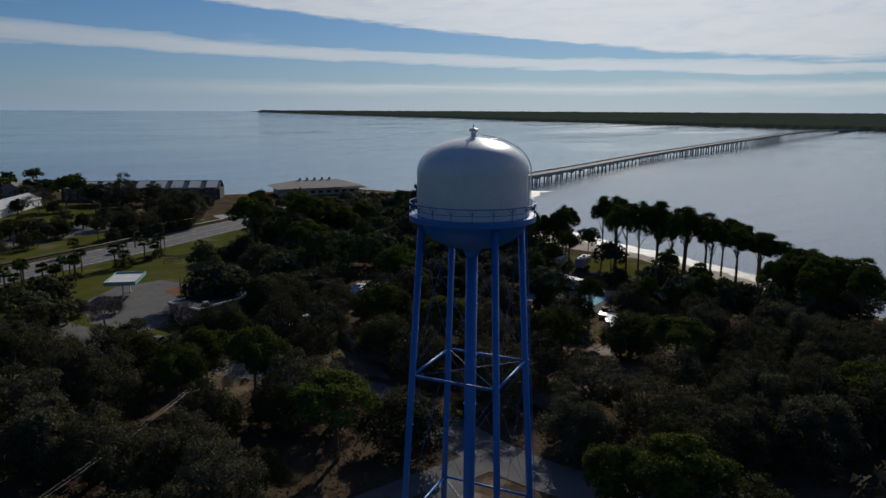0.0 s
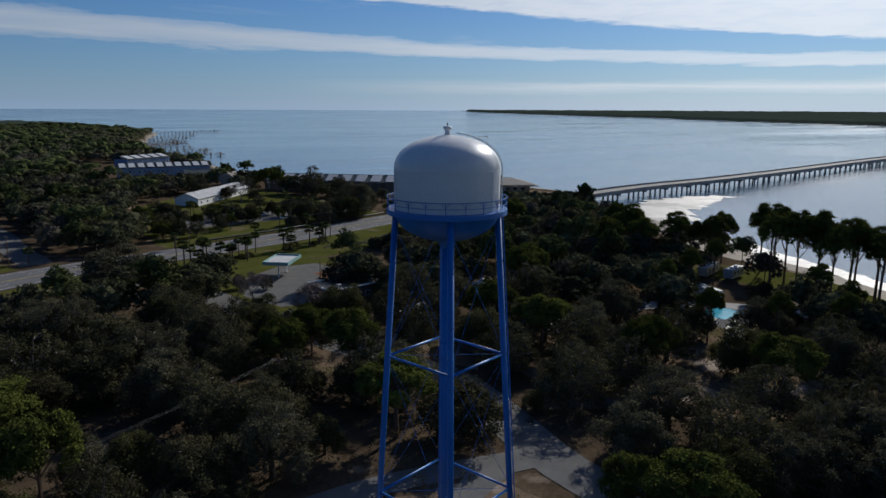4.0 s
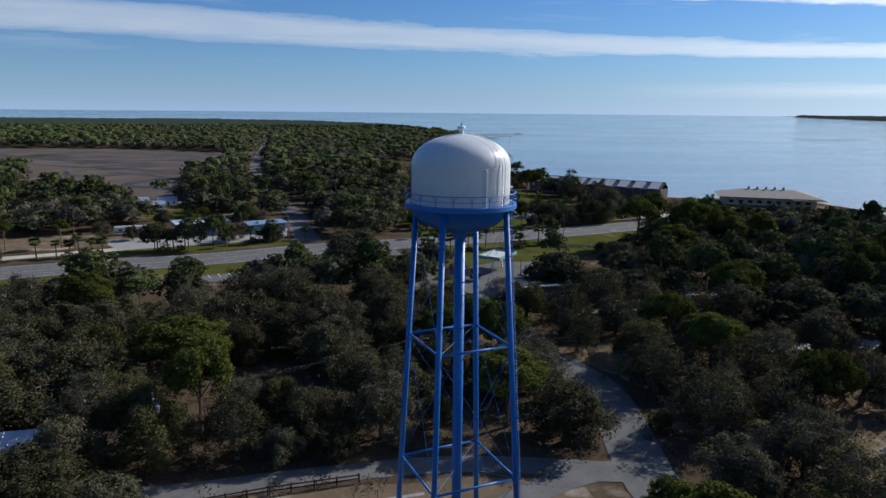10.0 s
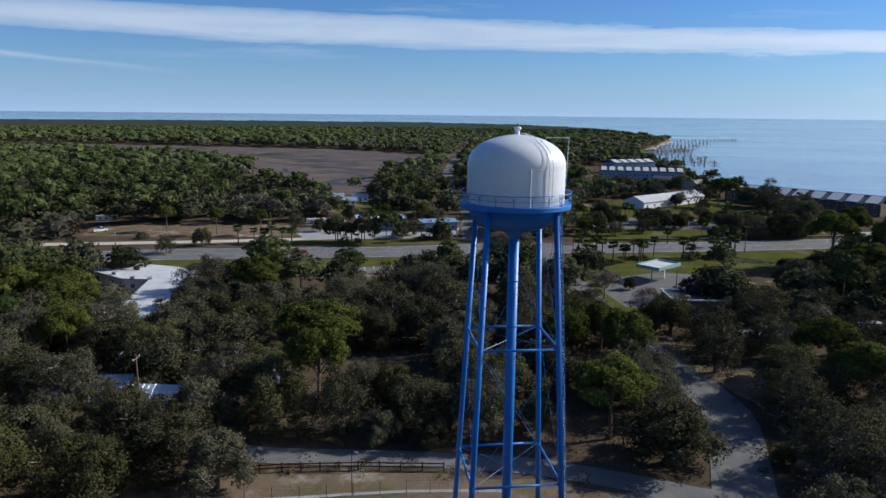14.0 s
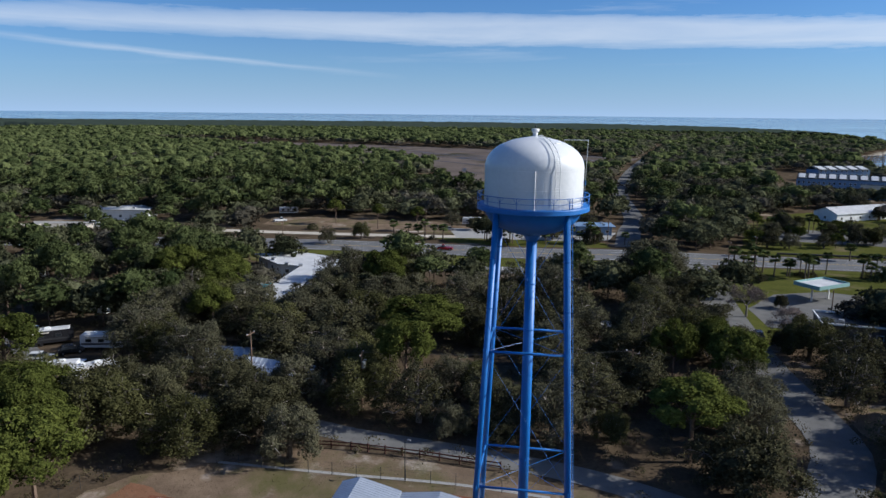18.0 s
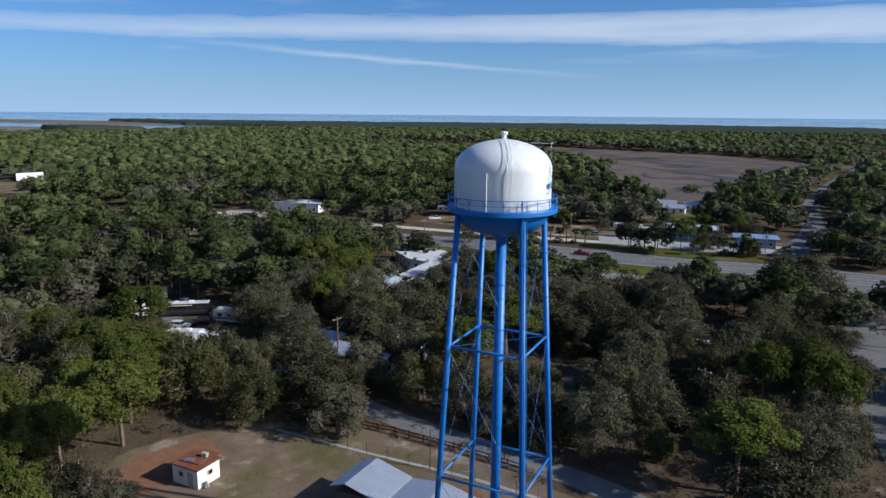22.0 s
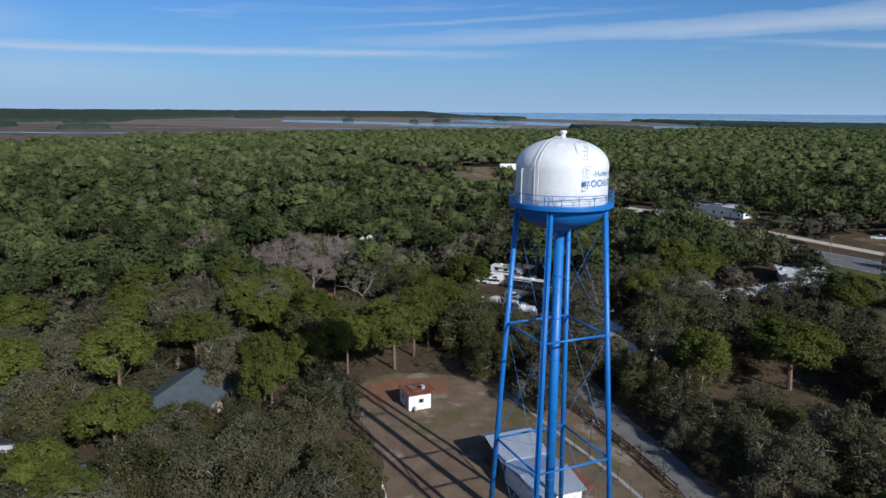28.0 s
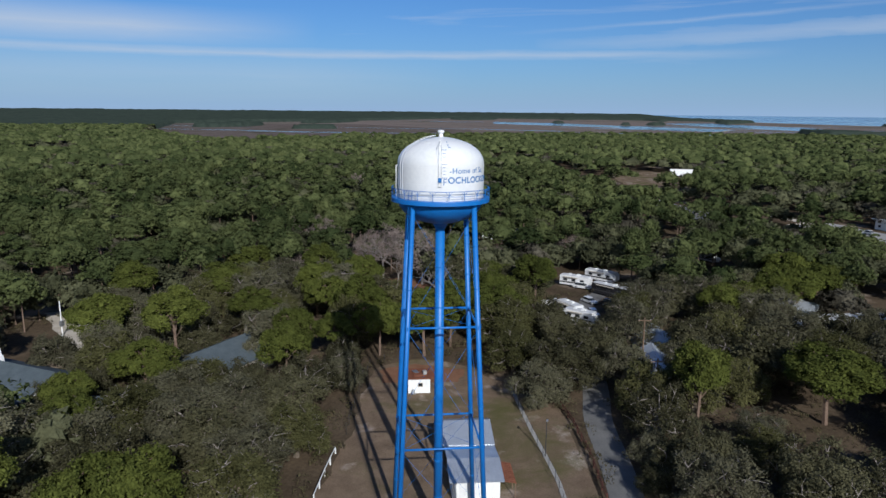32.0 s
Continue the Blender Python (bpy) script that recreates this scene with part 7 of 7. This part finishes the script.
def car_mesh(L, W, H, hood, tail):
    """Half profiles of a car body, tapered at the glasshouse."""
    s = Shape()
    low = [(-L / 2, 0.32), (-L / 2 + 0.06, H * 0.52), (-L / 2 + tail, H * 0.60), (L / 2 - hood, H * 0.58), (L / 2 - 0.1, H * 0.46), (L / 2, 0.34)]
    n = len(low)
    for y, k in ((-W / 2, 0), (W / 2, 1)):
        s.v.extend((x, y, z) for x, z in low)
    s.f = [tuple(range(n)), tuple(range(2 * n - 1, n - 1, -1))] + [(i, (i + 1) % n, n + (i + 1) % n, n + i) for i in range(n)]
    return s


def car(x, y, rz, paint, label, tall=False, truck=False):
    L, W, H = (5.4, 1.95, 1.85) if truck else (4.6, 1.8, 1.72 if tall else 1.45)
    top = thing("pickup_truck" if truck else "car", label, "truck" if truck else "car", pose(x, y, 0.08, 0, 0, rz), "parked vehicles")
    body = part("body", car_mesh(L, W, H, 1.25, 2.2 if truck else 0.45), CAR[paint], top)
    cab0, cab1 = (0.0, 1.5) if truck else (-L / 2 + 0.5, L / 2 - 1.3)
    z0 = H * 0.585
    glass = Shape().add([(cab0, -W / 2 + 0.08, z0), (cab1, -W / 2 + 0.08, z0), (cab1, W / 2 - 0.08, z0), (cab0, W / 2 - 0.08, z0),
                         (cab0 + 0.3, -W / 2 + 0.25, H - 0.06), (cab1 - 0.55, -W / 2 + 0.25, H - 0.06), (cab1 - 0.55, W / 2 - 0.25, H - 0.06), (cab0 + 0.3, W / 2 - 0.25, H - 0.06)],
                        ((3, 2, 1, 0), (4, 5, 6, 7), (0, 1, 5, 4), (1, 2, 6, 5), (2, 3, 7, 6), (3, 0, 4, 7)))
    part("glasshouse", glass, GLASS, top)
    part("roof", Shape().box((cab0 + cab1) / 2 - 0.12, 0, H - 0.075, cab1 - cab0 - 0.8, W - 0.44, 0.075), CAR[paint], top)
    for a in (-L * 0.31, L * 0.31):
        for b in (-1, 1):
            w = part("wheel", Shape().tube([(a, b * (W / 2 - 0.2), 0.33), (a, b * (W / 2 + 0.02), 0.33)], 0.33, 12), RUBBER, top)
            part("rim", Shape().tube([(a, b * (W / 2 + 0.02), 0.33), (a, b * (W / 2 + 0.03), 0.33)], 0.2, 8), STEEL, w)
    for b in (-0.6, 0.6):
        part("headlight", Shape().box(L / 2 - 0.03, b, 0.55, 0.08, 0.3, 0.14), STEEL, body)


def camper(x, y, rz, L, label, trim=None, stripe=DARK_STEEL):
    top = thing("camper_trailer", label, "camper", pose(x, y, 0.05, 0, 0, rz), "campers under the trees")
    body = part("body", Shape().box(0, 0, 0.55, L, 2.5, 2.45).box(L / 2 + 0.25, 0, 1.0, 0.6, 2.4, 1.6, 0, 0.92), trim or CAR["white"], top)
    part("roof", Shape().box(0, 0, 3.004, L - 0.1, 2.4, 0.12, 0, 0.97), ROOF_WHITE, top)
    part("roof_vent", Shape().box(-L * 0.2, 0.3, 3.13, 0.7, 0.7, 0.22), WALL_WHITE, top)
    part("air_conditioner", Shape().box(L * 0.12, 0, 3.13, 1.1, 0.8, 0.35, 0, 0.85), WALL_WHITE, top)
    for b in (-1, 1):
        part("stripe", Shape().box(0, b * 1.26, 1.1, L * 0.96, 0.02, 0.35), stripe, body)
        for k in range(3):
            window(top, -L * 0.3 + L * 0.3 * k, b * 1.25, 1.65, 1.1, 0.65, 90 * b, DARK_STEEL, 0.02)
        for a in (-0.5, 0.5):
            part("wheel", Shape().tube([(a * 0.9 - 0.4, b * 1.0, 0.33), (a * 0.9 - 0.4, b * 1.2, 0.33)], 0.34, 12), RUBBER, top)
    part("slide_out", Shape().box(L * 0.1, 1.55, 0.95, L * 0.3, 0.6, 1.7), trim or CAR["white"], top)
    part("awning", Shape().box(-L * 0.1, -1.5, 2.65, L * 0.5, 0.5, 0.1), WALL_TAN, top)


for x, y, rz, L, label, trim in CAMPERS:
    camper(x, y, rz, L, label, CAR[trim] if trim else None)
for x, y, rz, paint, label, tall, truck in CARS:
    car(x, y, rz, paint, label, tall, truck)


# ---- barrier and rail fences along the highway ----
def rail_run(name, label, line, gap, post_h, rails, wood, tall=0.12):
    top = thing(name, label, "fence")
    pts = [Vector((x, y, 0)) for x, y in line]
    for a, b in zip(pts, pts[1:]):
        n = max(1, round((b - a).length / gap))
        for k in range(n):
            p, q = a.lerp(b, k / n), a.lerp(b, (k + 1) / n)
            part("post", Shape().tube([p + Vector((0, 0, -0.2)), p + Vector((0, 0, post_h))], 0.09, 5), wood, top)
            for z in rails:
                up = Vector((0, 0, z))
                part("rail", Shape().tube([p + up - Vector((0, 0, tall)), q + up - Vector((0, 0, tall))], 0.05, 4).tube([p + up, q + up], tall, 4), wood, top)
    return top


rail_run("barrier", "dark timber barrier along the highway's far side", offset_line([(20, 186), (54, 197), (90, 211), (116, 220)], 11.0), 4.0, 1.0, (0.55, 0.85), DARK_STEEL, 0.16)
rail_run("rail_fence", "weathered split-rail fence by the lawn", [(55, 174.5), (62, 170), (70, 164.5), (76, 160)], 2.6, 1.0, (0.5, 0.9), PALE_BARK, 0.07)

# ---- single trees, palms, shrubs ----


def bare_tree(name, label, x, y, h, spread, seed, mat, twigs):
    r = np.random.default_rng(seed)
    top = thing(name, label, "tree", pose(x, y, 0, 0, 0, seed * 40))
    s, tips = Shape(), []

    def grow(p, d, length, rad, depth):
        mid = p + d * length * 0.5 + Vector(r.normal(size=3) * 0.06 * length)
        end = p + d * length + Vector(r.normal(size=3) * 0.1 * length)
        s.tube([p, mid, end], [rad, rad * 0.82, rad * 0.6], 6 if depth > 2 else 4, False)
        if depth == 0:
            tips.append(end)
            return
        for _ in range(3 if depth > 1 else 2):
            nd = (d + Vector(r.normal(size=3) * 0.62) + Vector((0, 0, 0.12))).normalized()
            nd.z = max(nd.z, -0.15)
            grow(end, nd, length * r.uniform(0.6, 0.85), rad * 0.58, depth - 1)

    start = h * 0.36
    s.tube([(0, 0, -0.3), (0.1, 0, start * 0.5), (0, 0, start)], [0.3, 0.24, 0.2], 7)
    for k in range(4):
        a = 2 * math.pi * (k + r.uniform(0, 0.5)) / 4
        grow(Vector((0, 0, start * r.uniform(0.8, 1.0))), Vector((math.cos(a) * spread, math.sin(a) * spread, 1)).normalized(), h * 0.24, 0.13, 3)
    part("trunk", s, mat, top)
    if twigs:
        pts = np.array([tuple(t) for t in tips])
        rad = np.full((len(pts), 3), 0.85)
        q = cards(pts, rad, twigs, 0.42, 0, r)
        tri = q.reshape(-1, 3, 3)
        tri[:, 2] = tri[:, 0] + (tri[:, 2] - tri[:, 0]) * 0.12
        tagged(part("twig_crown", quick_mesh("twig_crown", tri.reshape(-1, 3), 3, TWIG), None, top), kind="stuff")


for x, y, h, spread, seed in ((-113, -41, 16, 0.9, 1), (-110.5, -34.5, 17, 1.0, 2), (-110, -29, 16, 0.9, 3), (-139, -69, 13, 1.0, 4), (-116, -46, 13, 0.8, 5), (-104, -34, 12, 0.9, 6),
                              (59, 297, 12, 1.0, 7), (13, 112, 8, 1.0, 8), (22, 96, 8, 1.0, 9), (-300, -112, 13, 1.0, 10), (-150, -80, 13, 1.0, 11)):
    bare_tree("bare_tree", "leafless tree with grey-brown twigs", x, y, h, spread, seed, PALE_BARK, 30)
bare_tree("dead_tree", "bleached dead tree with bare white branches", -94, -21.5, 10.5, 1.3, 12, PALE_BARK, 0)


def palm(seed, h, label):
    r = np.random.default_rng(seed)
    top = thing("palm_tree", label, "palm", group="cabbage palms by the road")
    part("trunk", Shape().tube([(0, 0, -0.3), (0.1, 0.05, h * 0.5), (0.05, 0.1, h)], [0.24, 0.19, 0.17], 8), BARK, top)
    quads = []
    for k in range(42):
        a, up = r.uniform(0, 2 * math.pi), r.uniform(-0.55, 0.95)
        d = Vector((math.cos(a) * math.cos(up), math.sin(a) * math.cos(up), math.sin(up)))
        side = d.cross(Vector((0, 0, 1))).normalized()
        stem = Vector((0.05, 0.1, h)) + d * 0.8
        for j in range(9):
            b = (j - 4) * 0.26
            tip = stem + (d * math.cos(b) + side * math.sin(b)) * 1.2 + Vector((0, 0, -0.22 - 0.1 * abs(j - 4) * 0.3))
            w = (side * math.cos(b) - d * math.sin(b)) * 0.15
            quads += [stem, stem.lerp(tip, 0.6) + w, tip, stem.lerp(tip, 0.6) - w]
        quads += [Vector((0.05, 0.1, h)), stem + side * 0.03, stem + d * 0.1, stem - side * 0.03]
    part("frond_crown", quick_mesh("frond_crown", np.array([tuple(q) for q in quads]), 4, PALM_LEAF), None, top)
    skirt = Shape()
    for k in range(10):
        a = 2 * math.pi * k / 10
        skirt.tube([(0.05, 0.1, h - 0.1), (0.05 + 0.45 * math.cos(a), 0.1 + 0.45 * math.sin(a), h - 0.9)], [0.06, 0.02], 4, False)
    part("frond_skirt", skirt, WOOD, top, "brown hanging dead fronds")
    return top


PALMS = [palm(1, 5.4, "cabbage palm with a round fan crown"), palm(2, 4.2, "short cabbage palm with a full crown"), palm(3, 6.6, "tall cabbage palm with a bare trunk")]
SHOP_PALMS = ((-107, 162), (-103, 162.5), (-100.5, 163.2), (-97, 163.8), (-94.5, 166), (-79, 171), (-76, 172), (-74, 172), (-70.5, 172.6), (-51, 183), (-48, 184), (-44, 184), (-42.5, 185),
                            (-33, 190), (6, 158.7), (8.6, 162.5), (10.8, 162.2), (11.7, 159.6), (13.7, 165.4), (20.4, 163.7), (23.8, 166.3), (26, 164), (27.2, 171.5), (30.6, 172), (39.9, 171.7))
LAWN_PALMS = ((42, 169.8), (43.4, 174.2), (49.4, 173.2), (54, 176), (57.3, 178.5), (9, 190.7), (22, 226), (30, 230), (37, 230), (38, 198), (57, 197), (58, 183), (12, 250), (26, 252),
                            (40, 256), (60, 262), (72, 268), (84, 262), (52, 240), (66, 244), (78, 246), (95, 244), (104, 252), (-112, 160), (-58, 176))
for n, (x, y) in enumerate(SHOP_PALMS + LAWN_PALMS):
    s = 0.85 + 0.3 * ((n * 37) % 10) / 10
    copy_thing(PALMS[n % 3], pose(x, y, 0, 0, 0, n * 77) @ Matrix.Diagonal((s, s, s, 1)))
for n, src in enumerate(PALMS):
    src.matrix_world = pose(17 + 4 * n, 161 + 2.5 * (n % 2), 0)

# tall pines on the shore lawn and between the campers
SHORE_PINES = ((151, 87, 9, 16.5), (134, 90, 10, 17), (150, 73, 9, 20.5), (149, 68, 10, 21), (141, 56, 10, 21.5), (140, 50, 10, 22), (144, 44, 11, 20.5), (147, 39, 11, 19), (154, 37, 10, 17.5), (152, 32, 10, 16.5),
               (149, 25, 11, 15), (150, 20, 10, 13), (148, 129, 9, 15), (135, 109, 10, 17), (145, 62, 9, 19.5), (137, 61, 9, 20), (144, 52, 9, 21), (150, 46, 9, 19), (143, 36, 10, 18), (146, 30, 10, 16), (138, 45, 9, 20),
               (154, 27, 9, 14), (142, 84, 9, 16), (126, 96, 10, 15), (120, 104, 10, 15), (156, 14, 8, 11), (147, 12, 10, 12))
CAMP_PINES = ((118, 4, 8, 16), (121, 0, 9, 16), (123, 8, 8, 15), (125, -4, 9, 16), (116, -6, 8, 16), (119, 12, 8, 15), (128, 2, 9, 15), (113, 2, 8, 15), (143, 14, 8, 13),
              (83, 167, 15, 18.5), (91, 173, 12, 19), (93, 150, 13, 20), (100, 151, 12, 17), (82, 134, 13, 14), (104, 144, 10, 15), (110, 160, 10, 16), (118, 150, 11, 15), (76, 313, 11, 16), (81, 309, 9, 14),
              (-112, 178, 6, 10), (-128, 174, 6, 10.5), (-150, 176, 7, 11))
for n, (x, y, w, h) in enumerate(SHORE_PINES + CAMP_PINES):
    plant(PINES[4] if n % 4 else PINES[2], x, y, w, h, n * 61)
for n, (x, y, w, h) in enumerate(((91, 229, 17, 15), (98, 238, 14, 13), (84, 222, 13, 11), (95, 292, 15, 16), (65, 221, 11, 10), (72, 217, 9, 8), (63, 130, 12, 9.5), (70, 126, 11, 9), (47, 101, 14, 8.5), (58, 98, 14, 8.7))):
    plant(OAKS[(n * 5 + 1) % 6], x, y, w, h, n * 77)
for n, (x, y, k, s) in enumerate(((-2, 110, 0, 1.05), (14, 128, 3, 0.5), (20, 124, 3, 0.45), (-85, 190, 3, 0.5), (40, 246, 4, 0.8), (50, 248, 4, 0.7), (60, 250, 3, 0.8), (92, 256, 0, 1.0), (100, 262, 2, 0.9), (126, 236, 4, 0.9), (146, 240, 1, 0.8), (112, 300, 2, 1.0), (96, 300, 0, 1.0))):
    copy_thing(OAKS[k], pose(x, y, 0, 0, 0, n * 83) @ Matrix.Diagonal((s, s, s, 1)))

# shade trees of the highway verges and the town beyond it
TOWN_OAKS = ((62.7, 219, 0.8), (57, 214, 0.6), (75, 227, 0.75), (87, 237, 0.8), (98.6, 245, 0.8), (90, 231, 0.6), (77, 345, 0.9), (17, 252, 0.9), (20, 211, 0.55), (45, 236, 0.8), (31, 219, 0.6), (9, 217, 0.6),
                               (13.5, 233, 0.7), (21, 240, 0.7), (48, 340, 0.9), (66, 300, 0.8), (60, 270, 0.7), (78, 250, 0.7), (55, 311, 0.8), (16, 262, 0.8), (-165, 111, 0.8), (-147, 111, 0.8), (-126, 138, 0.7), (-122, 153, 0.7))
MOTEL_OAKS = ((-74, 62, 1.0), (-76, 72, 1.15), (-81, 84, 1.15), (-85, 95, 1.15), (-72, 101, 1.0), (-66, 88, 1.1), (72, 158, 0.5), (76, 163, 0.5), (80, 166, 0.55), (68, 163, 0.4), (-4, 238, 0.7), (-14, 252, 0.8), (110, 262, 0.8), (122, 268, 0.8))
for n, (x, y, s) in enumerate(TOWN_OAKS + MOTEL_OAKS):
    copy_thing(OAKS[n % 6], pose(x, y, 0, 0, 0, n * 97) @ Matrix.Diagonal((s, s, s, 1)))

# pines standing among the campers
for n, (x, y, s) in enumerate(((118, 50, 0.85), (112, 66, 0.8), (100, 63, 0.75), (88, 52, 0.8), (84, 38, 0.8), (96, 31, 0.75), (106, 36, 0.8), (121, 38, 0.85), (114, 27, 0.8), (76, 24, 0.75), (92, 44, 0.6), (126, 70, 0.85), (80, 60, 0.75), (104, 22, 0.8))):
    copy_thing(PINES[4] if n % 3 else OAKS[3], pose(x, y, 0, 0, 0, n * 41) @ Matrix.Diagonal((s, s, s, 1)))
for n, (x, y, s) in enumerate(((143, 15, 0.9), (140, 7, 1.05), (136, -2, 1.1), (132, -12, 1.1), (148, 12, 0.8), (130, 6, 1.0))):
    copy_thing(PINES[n % 4] if n % 2 else OAKS[n % 6], pose(x, y, 0, 0, 0, n * 43) @ Matrix.Diagonal((s, s, s, 1)))
# pines beside the motel, oaks before the hall
for n, (x, y, s) in enumerate(((-99, 57, 1.1), (-92, 50, 1.05), (-107, 69, 1.1), (-116, 76, 1.1), (-86, 44, 1.0))):
    copy_thing(PINES[(1, 3)[n % 2]], pose(x, y, 0, 0, 0, n * 67) @ Matrix.Diagonal((s, s, s, 1)))
# oaks close along the lane
for n, (x, y, s) in enumerate(((-20.5, 25, 0.6), (-13, 25, 0.5), (1, 33.5, 0.6))):
    copy_thing(OAKS[(n * 5 + 1) % 6], pose(x, y, 0, 0, 0, n * 71) @ Matrix.Diagonal((s, s, s, 1)))
# trees between the roofs beyond the highway
tx, ty = scatter(190, 370, 11.5)
ok = inside(tx, ty, LOTS[3]) | inside(tx, ty, LOTS[1])
for x, y, r in SPOTS:
    ok &= np.hypot(tx - x, ty - y) > r + 3
for line, w in BARE_LINES:
    ok &= near_line(tx, ty, line) > w + 6
for n, (x, y) in enumerate(zip(tx[ok][:46], ty[ok][:46])):
    s = rng.uniform(0.5, 0.85)
    copy_thing((OAKS + PINES[:4])[n % 10], pose(x, y, 0, 0, 0, n * 77) @ Matrix.Diagonal((s, s, s, 1)))


def shrub(seed, w, h, label):
    top = thing("shrub", label, "shrub", group="dark shrubs on the lawns")
    q, ends, _ = crown(seed, w, 0.15, h, 9, 14, 14, 0.1, 0.45, 0.9, 0.14)
    part("stem", limbs(Shape(), (0, 0, 0), h * 0.5, ends, 0.07, 5), BARK, top)
    part("foliage", quick_mesh("foliage", q.reshape(-1, 3), 3, OAK_LEAF), None, top)
    return top


SHRUBS = [shrub(31, 1.7, 1.7, "dark rounded evergreen shrub"), shrub(32, 2.4, 2.3, "broad dark evergreen shrub")]
SHRUBS[0].matrix_world, SHRUBS[1].matrix_world = pose(24, 164.5, 0), pose(41, 172, 0)
for n, (x, y, s) in enumerate(((27, 166, 1.0), (44, 172.5, 1.1), (51, 174, 1.0), (56, 178, 1.2), (9, 160, 1.3), (11.5, 162, 1.0), (-2, 150, 1.2), (4, 146, 1.1), (14, 152, 1.4), (68, 160, 1.6), (73, 160, 1.8), (78, 163, 1.8), (75, 166, 1.7), (83, 167, 1.6), (70, 156, 1.5),
                               (-104, 163, 0.9), (-98, 164, 0.9), (-77, 172, 1.0), (-72, 173, 1.0), (-46, 184.5, 1.2), (-43, 185.5, 1.3), (-50, 183.5, 1.1), (-150, 160, 1.4), (-36, 120, 1.0), (-52, 108, 1.2))):
    copy_thing(SHRUBS[n % 2], pose(x, y, 0, 0, 0, n * 59) @ Matrix.Diagonal((s, s, s, 1)))
for x, y, h, seed in ((-150, 10, 9, 21), (-132, -8, 8, 22), (-170, -30, 9, 23), (-128, 40, 8, 24), (-190, 30, 9, 25), (-96, -60, 9, 26), (-144, -40, 9, 27)):
    bare_tree("bare_tree", "leafless grey tree among the pines", x, y, h, 1.0, seed, PALE_BARK, 16)

# undergrowth
ux, uy = scatter(10, 120, 3.8)
keep = free(ux, uy, -0.5)
az = np.degrees(np.arctan2(uy, ux))
keep &= ~((az > -62) & (az < -20) & (np.hypot(ux, uy) > 34))
ux, uy = ux[keep], uy[keep]
ur = rng.uniform(0.7, 1.7, len(ux))
under = cards(np.stack([ux, uy, ur * 0.55], 1), np.stack([ur, ur, ur * 0.8], 1), 60, 0.13, 0.1)
tagged(new("undergrowth", quick_mesh("undergrowth", under, 3, SHRUB_LEAF)), "brown-green shrubs and saplings under the trees", "undergrowth", kind="stuff")
gx, gy = scatter(8, 62, 0.75)
keep = inside(gx, gy, CLEARING) & (np.array([noise.noise((x * 0.3, y * 0.3, 9.0)) for x, y in zip(gx, gy)]) > -0.05)
gx, gy = gx[keep], gy[keep]
tuft = cards(np.stack([gx, gy, np.full(len(gx), 0.03)], 1), np.full((len(gx), 3), 0.12), 5, 0.05, -0.3)
tagged(new("grass_tufts", quick_mesh("grass_tufts", tuft, 3, DRY)), "short dry grass tufts in the clearing", "grass", kind="stuff")
